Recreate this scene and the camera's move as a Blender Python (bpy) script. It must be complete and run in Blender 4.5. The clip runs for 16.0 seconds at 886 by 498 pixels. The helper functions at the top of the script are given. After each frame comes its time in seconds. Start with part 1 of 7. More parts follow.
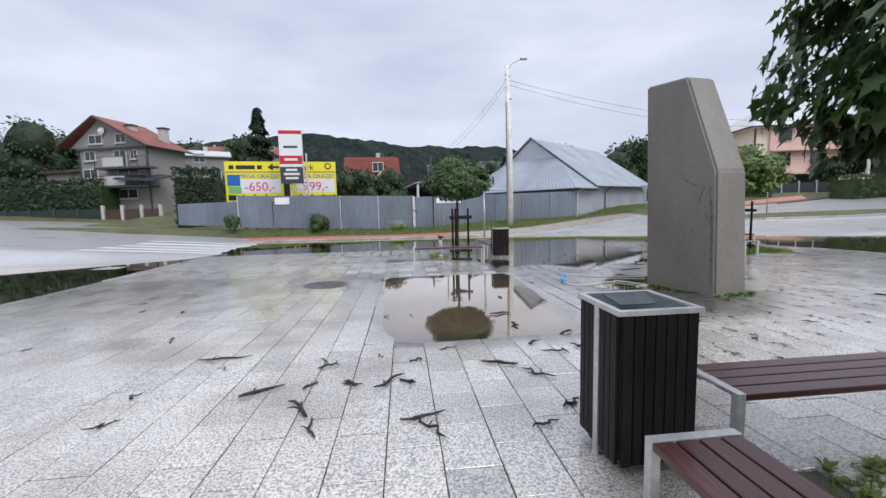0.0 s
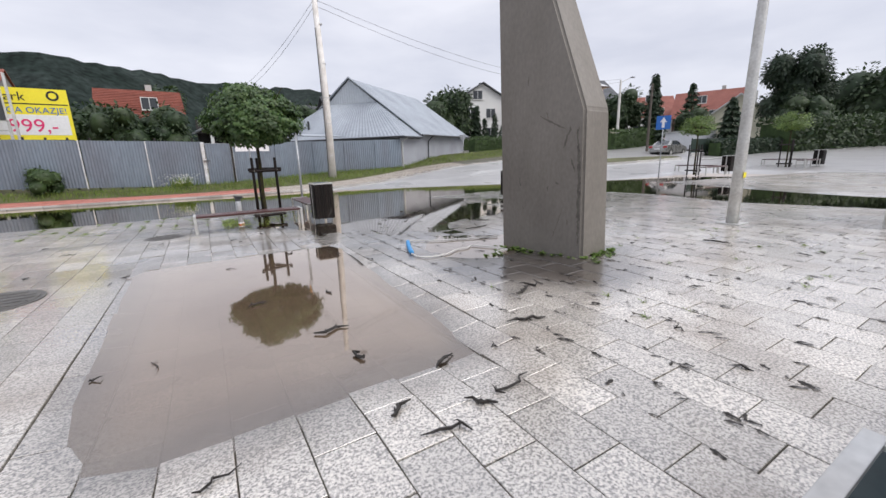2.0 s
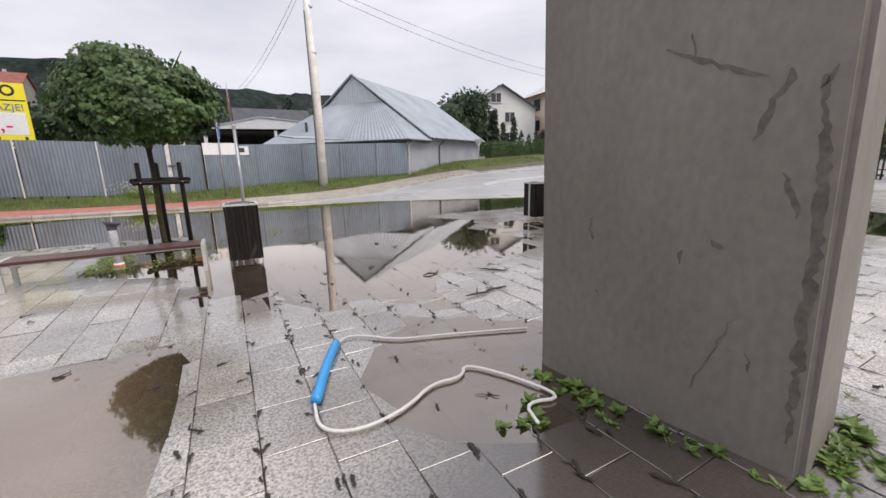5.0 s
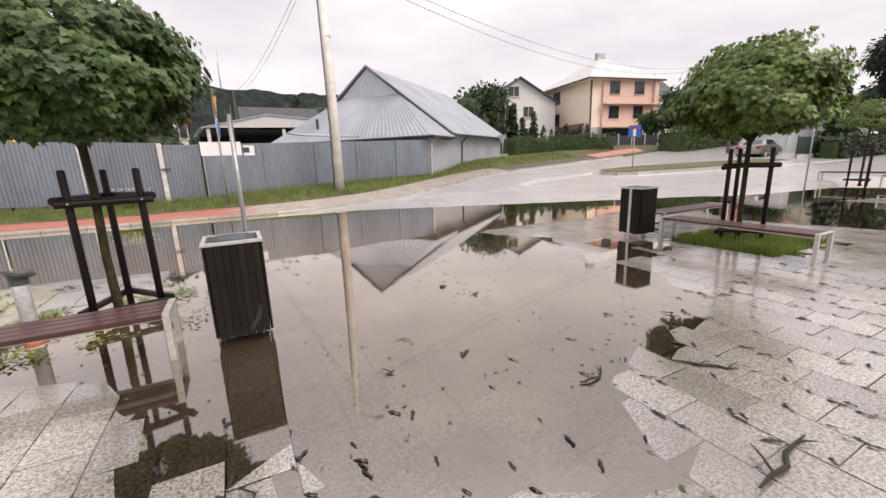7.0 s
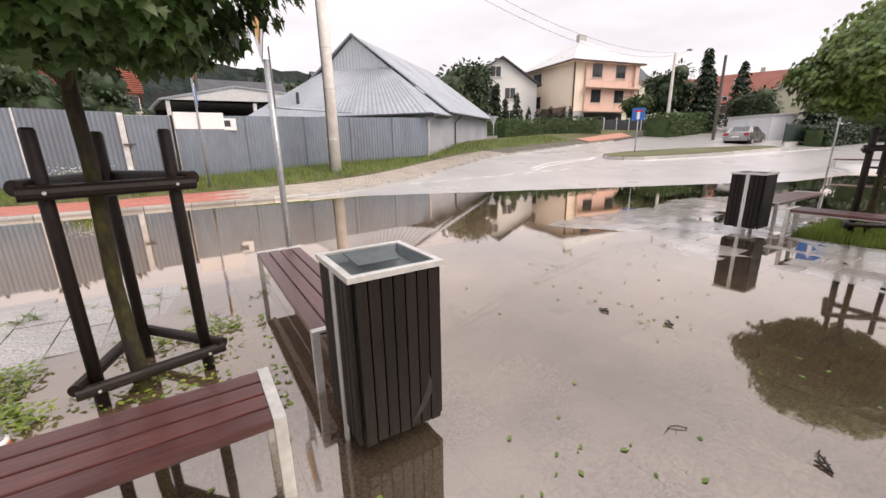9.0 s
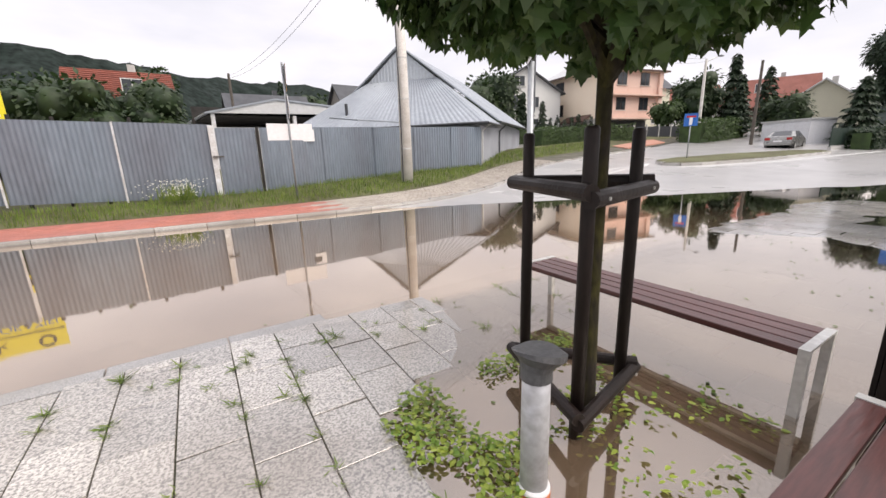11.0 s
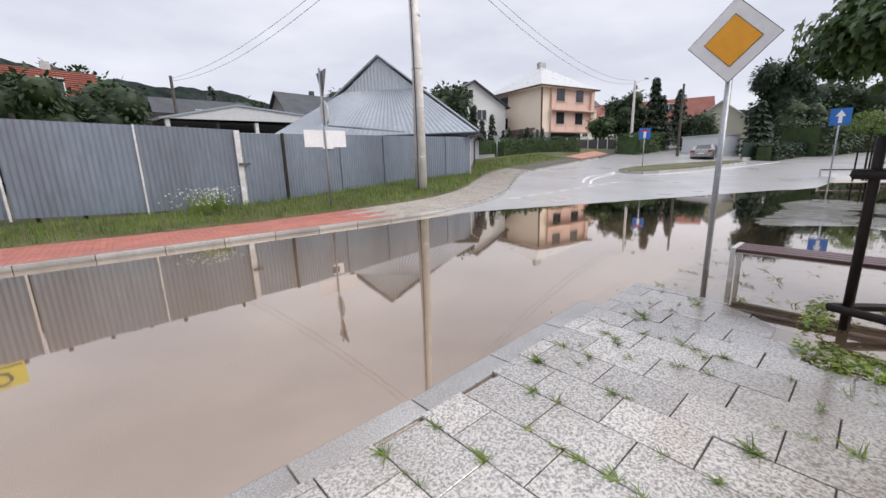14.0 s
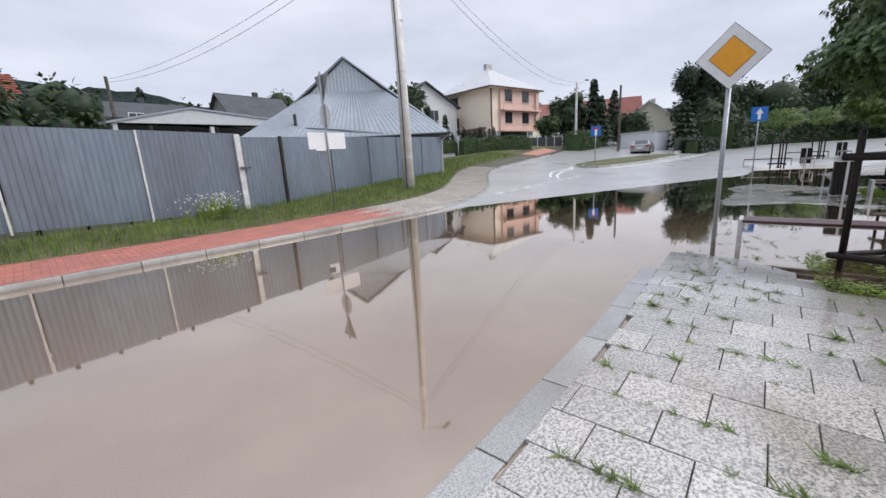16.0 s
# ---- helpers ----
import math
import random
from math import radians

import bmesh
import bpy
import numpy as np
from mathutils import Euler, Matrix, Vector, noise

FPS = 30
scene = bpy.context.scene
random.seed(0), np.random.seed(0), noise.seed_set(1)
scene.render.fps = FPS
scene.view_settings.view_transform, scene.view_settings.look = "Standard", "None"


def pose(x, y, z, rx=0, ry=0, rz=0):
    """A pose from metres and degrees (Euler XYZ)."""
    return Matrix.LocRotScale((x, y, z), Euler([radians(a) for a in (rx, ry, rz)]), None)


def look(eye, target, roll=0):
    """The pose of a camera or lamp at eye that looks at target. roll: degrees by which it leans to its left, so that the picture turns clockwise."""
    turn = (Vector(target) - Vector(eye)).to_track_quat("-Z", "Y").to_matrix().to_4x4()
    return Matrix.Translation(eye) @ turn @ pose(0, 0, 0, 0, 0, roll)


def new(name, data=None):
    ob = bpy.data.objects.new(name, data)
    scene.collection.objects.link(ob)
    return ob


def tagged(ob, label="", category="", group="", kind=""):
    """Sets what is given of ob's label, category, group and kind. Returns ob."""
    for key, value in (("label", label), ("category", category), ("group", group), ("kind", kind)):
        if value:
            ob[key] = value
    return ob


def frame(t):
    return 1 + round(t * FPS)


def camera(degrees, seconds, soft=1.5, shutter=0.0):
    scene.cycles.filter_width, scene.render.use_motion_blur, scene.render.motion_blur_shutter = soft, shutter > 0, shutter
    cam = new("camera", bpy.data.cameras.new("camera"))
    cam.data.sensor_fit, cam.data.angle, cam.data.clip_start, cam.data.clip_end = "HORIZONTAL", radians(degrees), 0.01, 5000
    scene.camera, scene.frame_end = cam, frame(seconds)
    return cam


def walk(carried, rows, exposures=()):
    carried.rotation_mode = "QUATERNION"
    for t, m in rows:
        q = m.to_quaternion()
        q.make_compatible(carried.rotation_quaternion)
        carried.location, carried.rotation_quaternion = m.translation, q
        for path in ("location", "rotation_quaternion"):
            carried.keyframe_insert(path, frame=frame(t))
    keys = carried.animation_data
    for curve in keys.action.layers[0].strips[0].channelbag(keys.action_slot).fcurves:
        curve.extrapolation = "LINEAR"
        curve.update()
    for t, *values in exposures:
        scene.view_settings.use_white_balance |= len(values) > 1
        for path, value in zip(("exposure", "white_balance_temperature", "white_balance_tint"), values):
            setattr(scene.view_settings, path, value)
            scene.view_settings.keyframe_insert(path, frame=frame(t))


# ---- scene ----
cam = camera(97.1, 16.0)
PATH = [
    (0, (-2.786, -11.797, 1.519), (-2.586, -9.817, 1.325), -1.4),
    (0.5, (-2.768, -11.322, 1.532), (-2.175, -9.435, 1.234), -1.6),
    (1, (-2.636, -10.74, 1.516), (-1.986, -8.889, 1.127), -1.8),
    (1.5, (-2.52, -10.156, 1.5), (-1.707, -8.387, 1.042), -1.6),
    (2, (-2.197, -9.611, 1.489), (-1.201, -7.939, 1.028), -1.7),
    (2.5, (-1.805, -9.156, 1.505), (-0.625, -7.605, 1.052), -1.9),
    (3, (-1.41, -8.706, 1.529), (-0.082, -7.28, 1.079), -2.2),
    (3.5, (-0.98, -8.253, 1.543), (0.264, -6.741, 1.139), -1.2),
    (4, (-0.571, -7.739, 1.542), (0.576, -6.154, 1.126), -0.4),
    (4.5, (-0.172, -7.217, 1.493), (0.839, -5.545, 1.064), -0.9),
    (4.7, (-0.024, -6.974, 1.48), (0.922, -5.264, 1.055), -0.8),
    (7, (0.326, -3.724, 1.547), (1.22, -1.99, 1.109), -2.0),
    (7.5, (0.265, -3.121, 1.551), (1.207, -1.408, 1.131), -1.6),
    (8, (0.13, -2.547, 1.553), (1.119, -0.862, 1.126), -1.3),
    (8.5, (-0.07, -1.966, 1.509), (0.945, -0.309, 1.035), -1.0),
    (9, (-0.482, -1.502, 1.476), (0.55, 0.129, 0.954), -1.0),
    (9.5, (-0.927, -1.062, 1.49), (0.101, 0.566, 0.949), -1.3),
    (10, (-1.456, -0.57, 1.502), (-0.473, 1.092, 0.979), -1.6),
    (10.2, (-1.698, -0.421, 1.486), (-0.721, 1.25, 0.983), -1.6),
    (12.3, (-3.89, 0.932, 1.506), (-2.742, 2.507, 1.056), -2.0),
    (12.5, (-4.054, 1.057, 1.518), (-2.885, 2.618, 1.074), -2.0),
    (13, (-4.556, 1.316, 1.544), (-3.329, 2.839, 1.128), -2.1),
    (13.5, (-5.058, 1.596, 1.504), (-3.818, 3.11, 1.09), -2.2),
    (14, (-5.523, 1.833, 1.489), (-4.216, 3.283, 1.055), -1.7),
    (14.5, (-5.966, 1.951, 1.519), (-4.506, 3.252, 1.103), -1.7),
    (15, (-6.355, 2.173, 1.522), (-4.774, 3.34, 1.151), -2.4),
    (15.5, (-6.806, 2.353, 1.53), (-5.16, 3.434, 1.18), -3.3),
    (16, (-7.246, 2.582, 1.515), (-5.754, 3.838, 1.071), -3.2),
]
EXPOSURES = [(0.0, 0.0, 6150, 9), (1.0, 0.10, 6550, 11), (4.0, 0.08, 6600, 11), (6.9, 0.30, 7450, 16), (9.0, 0.44, 7450, 16), (10.0, 0.48, 7250, 14), (12.4, 0.22, 7050, 13), (14.0, 0.10, 6600, 11), (16.0, 0.02, 6300, 10)]
walk(cam, [(t, look(eye, target, roll)) for t, eye, target, roll in PATH], EXPOSURES)

# ---- light ----
world = bpy.data.worlds.new("overcast_sky")
scene.world = world
world.use_nodes = True
wn, wl = world.node_tree.nodes, world.node_tree.links
wn.clear()
w_out = wn.new("ShaderNodeOutputWorld")
w_bg = wn.new("ShaderNodeBackground")
w_bg.inputs["Strength"].default_value = 1.0
w_sky = wn.new("ShaderNodeTexSky")
w_sky.sky_type = "NISHITA"
w_sky.sun_disc = False
w_sky.sun_elevation, w_sky.sun_rotation = radians(47), radians(149)
w_dim = wn.new("ShaderNodeVectorMath")
w_dim.operation = "SCALE"
w_dim.inputs["Scale"].default_value = 0.10
w_co = wn.new("ShaderNodeTexCoord")
w_map = wn.new("ShaderNodeMapping")
w_map.inputs["Scale"].default_value = (1.6, 1.6, 5.0)
w_noise = wn.new("ShaderNodeTexNoise")
w_noise.inputs["Scale"].default_value = 1.7
w_noise.inputs["Detail"].default_value = 5.0
w_noise.inputs["Roughness"].default_value = 0.5
w_ramp = wn.new("ShaderNodeValToRGB")
w_ramp.color_ramp.elements[0].position, w_ramp.color_ramp.elements[1].position = 0.32, 0.66
w_ramp.color_ramp.elements[0].color = (0.66, 0.69, 0.80, 1)
w_ramp.color_ramp.elements[1].color = (0.87, 0.89, 0.98, 1)
w_mix = wn.new("ShaderNodeMix")
w_mix.data_type = "RGBA"
w_mix.inputs[0].default_value = 0.9
wl.new(w_co.outputs["Generated"], w_map.inputs["Vector"])
wl.new(w_map.outputs["Vector"], w_noise.inputs["Vector"])
wl.new(w_noise.outputs["Fac"], w_ramp.inputs["Fac"])
wl.new(w_sky.outputs["Color"], w_dim.inputs[0])
wl.new(w_dim.outputs["Vector"], w_mix.inputs[6])
wl.new(w_ramp.outputs["Color"], w_mix.inputs[7])
w_sep = wn.new("ShaderNodeSeparateXYZ")
w_up = wn.new("ShaderNodeMapRange")
w_up.interpolation_type = "SMOOTHSTEP"
w_up.inputs["From Min"].default_value, w_up.inputs["From Max"].default_value = 0.42, 0.95
w_up.inputs["To Min"].default_value, w_up.inputs["To Max"].default_value = 1.0, 1.9
w_zen = wn.new("ShaderNodeVectorMath")
w_zen.operation = "SCALE"
wl.new(w_co.outputs["Generated"], w_sep.inputs["Vector"])
wl.new(w_sep.outputs["Z"], w_up.inputs["Value"])
wl.new(w_mix.outputs[2], w_zen.inputs[0])
wl.new(w_up.outputs["Result"], w_zen.inputs["Scale"])
wl.new(w_zen.outputs["Vector"], w_bg.inputs["Color"])
wl.new(w_bg.outputs["Background"], w_out.inputs["Surface"])

sun = new("sun", bpy.data.lights.new("sun", "SUN"))
sun.data.energy, sun.data.angle, sun.data.color = 2.15, radians(40), (1.0, 0.97, 0.93)
sun.matrix_world = look((24, -40, 50), (0, 0, 0))


# ---- materials ----
def shader(name):
    m = bpy.data.materials.new(name)
    m.use_nodes = True
    n, k = m.node_tree.nodes, m.node_tree.links
    return m, n, k, n["Principled BSDF"]


def pbr(name, base, rough=0.6, metal=0.0, vary=0.25, fine=40.0, coarse=1.5, bump=0.15, other=None, stretch=(1, 1, 1), rand=0.0, coat=0.0, wet=0.0, space="Object"):
    """A surface with grain and larger stains; other: the colour that the stains take."""
    m, n, k, b = shader(name)
    co = n.new("ShaderNodeTexCoord")
    mp = n.new("ShaderNodeMapping")
    mp.inputs["Scale"].default_value = stretch
    k.new(co.outputs[space], mp.inputs["Vector"])
    grain = n.new("ShaderNodeTexNoise")
    grain.inputs["Scale"].default_value, grain.inputs["Detail"].default_value = fine, 4
    stain = n.new("ShaderNodeTexNoise")
    stain.inputs["Scale"].default_value, stain.inputs["Detail"].default_value = coarse, 6
    k.new(mp.outputs["Vector"], grain.inputs["Vector"])
    k.new(mp.outputs["Vector"], stain.inputs["Vector"])
    sr = n.new("ShaderNodeValToRGB")
    sr.color_ramp.elements[0].position, sr.color_ramp.elements[1].position = 0.35, 0.68
    k.new(stain.outputs["Fac"], sr.inputs["Fac"])
    other = other or tuple(c * (1 - vary) for c in base)
    mix = n.new("ShaderNodeMix")
    mix.data_type = "RGBA"
    mix.inputs[6].default_value, mix.inputs[7].default_value = (*base, 1), (*other, 1)
    k.new(sr.outputs["Color"], mix.inputs[0])
    hs = n.new("ShaderNodeHueSaturation")
    k.new(mix.outputs[2], hs.inputs["Color"])
    val = n.new("ShaderNodeMapRange")
    val.inputs["To Min"].default_value, val.inputs["To Max"].default_value = 1 - vary, 1 + vary
    val.inputs["From Min"].default_value, val.inputs["From Max"].default_value = 0.3, 0.7
    k.new(grain.outputs["Fac"], val.inputs["Value"])
    if rand:
        info = n.new("ShaderNodeObjectInfo")
        isl = n.new("ShaderNodeNewGeometry")
        add = n.new("ShaderNodeMath")
        add.operation = "ADD"
        fr = n.new("ShaderNodeMath")
        fr.operation = "FRACT"
        k.new(info.outputs["Random"], add.inputs[0])
        k.new(isl.outputs["Random Per Island"], add.inputs[1])
        k.new(add.outputs["Value"], fr.inputs[0])
        rr = n.new("ShaderNodeMapRange")
        rr.inputs["To Min"].default_value, rr.inputs["To Max"].default_value = 1 - rand, 1 + rand
        k.new(fr.outputs["Value"], rr.inputs["Value"])
        mul = n.new("ShaderNodeMath")
        mul.operation = "MULTIPLY"
        k.new(val.outputs["Result"], mul.inputs[0])
        k.new(rr.outputs["Result"], mul.inputs[1])
        k.new(mul.outputs["Value"], hs.inputs["Value"])
    else:
        k.new(val.outputs["Result"], hs.inputs["Value"])
    k.new(hs.outputs["Color"], b.inputs["Base Color"])
    ro = n.new("ShaderNodeMapRange")
    ro.inputs["To Min"].default_value, ro.inputs["To Max"].default_value = max(rough - 0.12 - wet, 0.03), min(rough + 0.1, 1)
    ro.inputs["From Min"].default_value, ro.inputs["From Max"].default_value = 0.3, 0.7
    k.new(stain.outputs["Fac"], ro.inputs["Value"])
    k.new(ro.outputs["Result"], b.inputs["Roughness"])
    b.inputs["Metallic"].default_value = metal
    b.inputs["Coat Weight"].default_value = coat
    b.inputs["Coat Roughness"].default_value = 0.12
    if bump:
        bp = n.new("ShaderNodeBump")
        bp.inputs["Strength"].default_value, bp.inputs["Distance"].default_value = bump, 0.01
        k.new(grain.outputs["Fac"], bp.inputs["Height"])
        k.new(bp.outputs["Normal"], b.inputs["Normal"])
    return m


def glow_glass(name, tint=(0.03, 0.035, 0.04)):
    """A window pane seen from outside: dark and glossy."""
    m, n, k, b = shader(name)
    b.inputs["Base Color"].default_value = (*tint, 1)
    b.inputs["Roughness"].default_value = 0.06
    b.inputs["Specular IOR Level"].default_value = 0.6
    return m


def granite(name, light, dark, fine=120.0):
    """Salt-and-pepper granite-chip paving, wet in patches."""
    m, n, k, b = shader(name)
    geo = n.new("ShaderNodeNewGeometry")
    vor = n.new("ShaderNodeTexVoronoi")
    vor.inputs["Scale"].default_value = fine
    k.new(geo.outputs["Position"], vor.inputs["Vector"])
    gr = n.new("ShaderNodeTexNoise")
    gr.inputs["Scale"].default_value, gr.inputs["Detail"].default_value = fine * 0.6, 2
    k.new(geo.outputs["Position"], gr.inputs["Vector"])
    sp = n.new("ShaderNodeValToRGB")
    sp.color_ramp.elements[0].position, sp.color_ramp.elements[1].position = 0.41, 0.57
    k.new(gr.outputs["Fac"], sp.inputs["Fac"])
    chip = n.new("ShaderNodeSeparateColor")
    k.new(vor.outputs["Color"], chip.inputs["Color"])
    ch = n.new("ShaderNodeMath")
    ch.operation = "MULTIPLY_ADD"
    ch.inputs[1].default_value, ch.inputs[2].default_value = 0.5, 0.0
    k.new(chip.outputs["Red"], ch.inputs[0])
    sm = n.new("ShaderNodeMath")
    sm.operation = "MULTIPLY_ADD"
    sm.inputs[1].default_value = 0.62
    k.new(sp.outputs["Color"], sm.inputs[0])
    k.new(ch.outputs["Value"], sm.inputs[2])
    mix = n.new("ShaderNodeMix")
    mix.data_type = "RGBA"
    mix.inputs[6].default_value, mix.inputs[7].default_value = (*dark, 1), (*light, 1)
    k.new(sm.outputs["Value"], mix.inputs[0])
    big = n.new("ShaderNodeTexNoise")
    big.inputs["Scale"].default_value, big.inputs["Detail"].default_value = 0.9, 6
    k.new(geo.outputs["Position"], big.inputs["Vector"])
    dirt = n.new("ShaderNodeValToRGB")
    dirt.color_ramp.elements[0].position, dirt.color_ramp.elements[1].position = 0.47, 0.70
    k.new(big.outputs["Fac"], dirt.inputs["Fac"])
    mud = n.new("ShaderNodeMix")
    mud.data_type = "RGBA"
    mud.inputs[7].default_value = (0.155, 0.115, 0.078, 1)
    lo = n.new("ShaderNodeMath")
    lo.operation = "MULTIPLY"
    lo.inputs[1].default_value = 0.6
    k.new(dirt.outputs["Color"], lo.inputs[0])
    k.new(lo.outputs["Value"], mud.inputs[0])
    k.new(mix.outputs[2], mud.inputs[6])
    way = n.new("ShaderNodeVectorMath")
    way.operation = "DISTANCE"
    way.inputs[1].default_value = (1.7, -5.6, 0.03)
    k.new(geo.outputs["Position"], way.inputs[0])
    ring = n.new("ShaderNodeMath")
    ring.operation = "MULTIPLY_ADD"
    ring.inputs[1].default_value = 2.6
    k.new(big.outputs["Fac"], ring.inputs[0])
    k.new(way.outputs["Value"], ring.inputs[2])
    silt = n.new("ShaderNodeMapRange")
    silt.interpolation_type = "SMOOTHSTEP"
    silt.inputs["From Min"].default_value, silt.inputs["From Max"].default_value = 3.2, 2.0
    silt.inputs["To Max"].default_value = 0.93
    k.new(ring.outputs["Value"], silt.inputs["Value"])
    silty = n.new("ShaderNodeMix")
    silty.data_type = "RGBA"
    silty.inputs[7].default_value = (0.040, 0.028, 0.020, 1)
    k.new(silt.outputs["Result"], silty.inputs[0])
    k.new(mud.outputs[2], silty.inputs[6])
    info = n.new("ShaderNodeObjectInfo")
    add = n.new("ShaderNodeMath")
    add.operation = "ADD"
    fr = n.new("ShaderNodeMath")
    fr.operation = "FRACT"
    k.new(info.outputs["Random"], add.inputs[0])
    k.new(geo.outputs["Random Per Island"], add.inputs[1])
    k.new(add.outputs["Value"], fr.inputs[0])
    rr = n.new("ShaderNodeMapRange")
    rr.inputs["To Min"].default_value, rr.inputs["To Max"].default_value = 0.76, 1.14
    k.new(fr.outputs["Value"], rr.inputs["Value"])
    hs = n.new("ShaderNodeHueSaturation")
    k.new(silty.outputs[2], hs.inputs["Color"])
    k.new(rr.outputs["Result"], hs.inputs["Value"])
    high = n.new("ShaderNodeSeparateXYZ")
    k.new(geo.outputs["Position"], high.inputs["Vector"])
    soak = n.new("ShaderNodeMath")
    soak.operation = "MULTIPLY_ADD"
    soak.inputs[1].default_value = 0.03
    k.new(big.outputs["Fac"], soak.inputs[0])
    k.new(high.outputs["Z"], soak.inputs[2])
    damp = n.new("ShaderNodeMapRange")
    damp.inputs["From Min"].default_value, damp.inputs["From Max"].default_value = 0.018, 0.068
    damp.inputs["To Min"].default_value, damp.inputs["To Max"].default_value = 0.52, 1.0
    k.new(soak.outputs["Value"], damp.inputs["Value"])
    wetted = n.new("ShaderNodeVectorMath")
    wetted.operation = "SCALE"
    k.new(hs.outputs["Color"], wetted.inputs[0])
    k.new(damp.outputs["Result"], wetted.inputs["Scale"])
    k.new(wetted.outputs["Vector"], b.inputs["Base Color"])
    ro = n.new("ShaderNodeMapRange")
    ro.inputs["From Min"].default_value, ro.inputs["From Max"].default_value = 0.35, 0.65
    ro.inputs["To Min"].default_value, ro.inputs["To Max"].default_value = 0.22, 0.55
    k.new(big.outputs["Fac"], ro.inputs["Value"])
    k.new(ro.outputs["Result"], b.inputs["Roughness"])
    b.inputs["Specular IOR Level"].default_value = 0.55
    b.inputs["Coat Weight"].default_value = 1.0
    b.inputs["Coat IOR"].default_value = 2.0
    film = n.new("ShaderNodeMapRange")
    film.inputs["From Min"].default_value, film.inputs["From Max"].default_value = 0.012, 0.075
    film.inputs["To Min"].default_value, film.inputs["To Max"].default_value = 0.11, 0.24
    k.new(soak.outputs["Value"], film.inputs["Value"])
    k.new(film.outputs["Result"], b.inputs["Coat Roughness"])
    bp = n.new("ShaderNodeBump")
    bp.inputs["Strength"].default_value, bp.inputs["Distance"].default_value = 0.25, 0.004
    k.new(gr.outputs["Fac"], bp.inputs["Height"])
    k.new(bp.outputs["Normal"], b.inputs["Normal"])
    return m


def muddy_water(name):
    """Still brown flood water: clear where it is a film, cloudy where it is deep."""
    m, n, k, b = shader(name)
    n.remove(b)
    out = n["Material Output"]
    dep = n.new("ShaderNodeAttribute")
    dep.attribute_name = "depth"
    clear = n.new("ShaderNodeBsdfTransparent")
    clear.inputs["Color"].default_value = (1.0, 0.93, 0.84, 1)
    mud = n.new("ShaderNodeBsdfDiffuse")
    geo = n.new("ShaderNodeNewGeometry")
    cl = n.new("ShaderNodeTexNoise")
    cl.inputs["Scale"].default_value, cl.inputs["Detail"].default_value = 0.35, 3
    k.new(geo.outputs["Position"], cl.inputs["Vector"])
    cr = n.new("ShaderNodeValToRGB")
    cr.color_ramp.elements[0].position, cr.color_ramp.elements[1].position = 0.3, 0.7
    cr.color_ramp.elements[0].color, cr.color_ramp.elements[1].color = (0.195, 0.132, 0.084, 1), (0.250, 0.174, 0.115, 1)
    k.new(cl.outputs["Fac"], cr.inputs["Fac"])
    k.new(cr.outputs["Color"], mud.inputs["Color"])
    body = n.new("ShaderNodeMixShader")
    k.new(dep.outputs["Fac"], body.inputs["Fac"])
    k.new(clear.outputs["BSDF"], body.inputs[1])
    k.new(mud.outputs["BSDF"], body.inputs[2])
    gl = n.new("ShaderNodeBsdfGlossy")
    gl.inputs["Roughness"].default_value = 0.035
    gl.inputs["Color"].default_value = (1.0, 0.92, 0.845, 1)
    rip = n.new("ShaderNodeTexNoise")
    rip.inputs["Scale"].default_value, rip.inputs["Detail"].default_value = 2.2, 3
    k.new(geo.outputs["Position"], rip.inputs["Vector"])
    bp = n.new("ShaderNodeBump")
    bp.inputs["Strength"].default_value, bp.inputs["Distance"].default_value = 0.035, 0.02
    k.new(rip.outputs["Fac"], bp.inputs["Height"])
    k.new(bp.outputs["Normal"], gl.inputs["Normal"])
    fr = n.new("ShaderNodeFresnel")
    fr.inputs["IOR"].default_value = 2.4
    lift = n.new("ShaderNodeMath")
    lift.operation, lift.use_clamp = "MULTIPLY_ADD", True
    lift.inputs[1].default_value, lift.inputs[2].default_value = 2.15, -0.13
    k.new(fr.outputs["Fac"], lift.inputs[0])
    top = n.new("ShaderNodeMixShader")
    k.new(lift.outputs["Value"], top.inputs["Fac"])
    k.new(body.outputs["Shader"], top.inputs[1])
    k.new(gl.outputs["BSDF"], top.inputs[2])
    k.new(top.outputs["Shader"], out.inputs["Surface"])
    return m


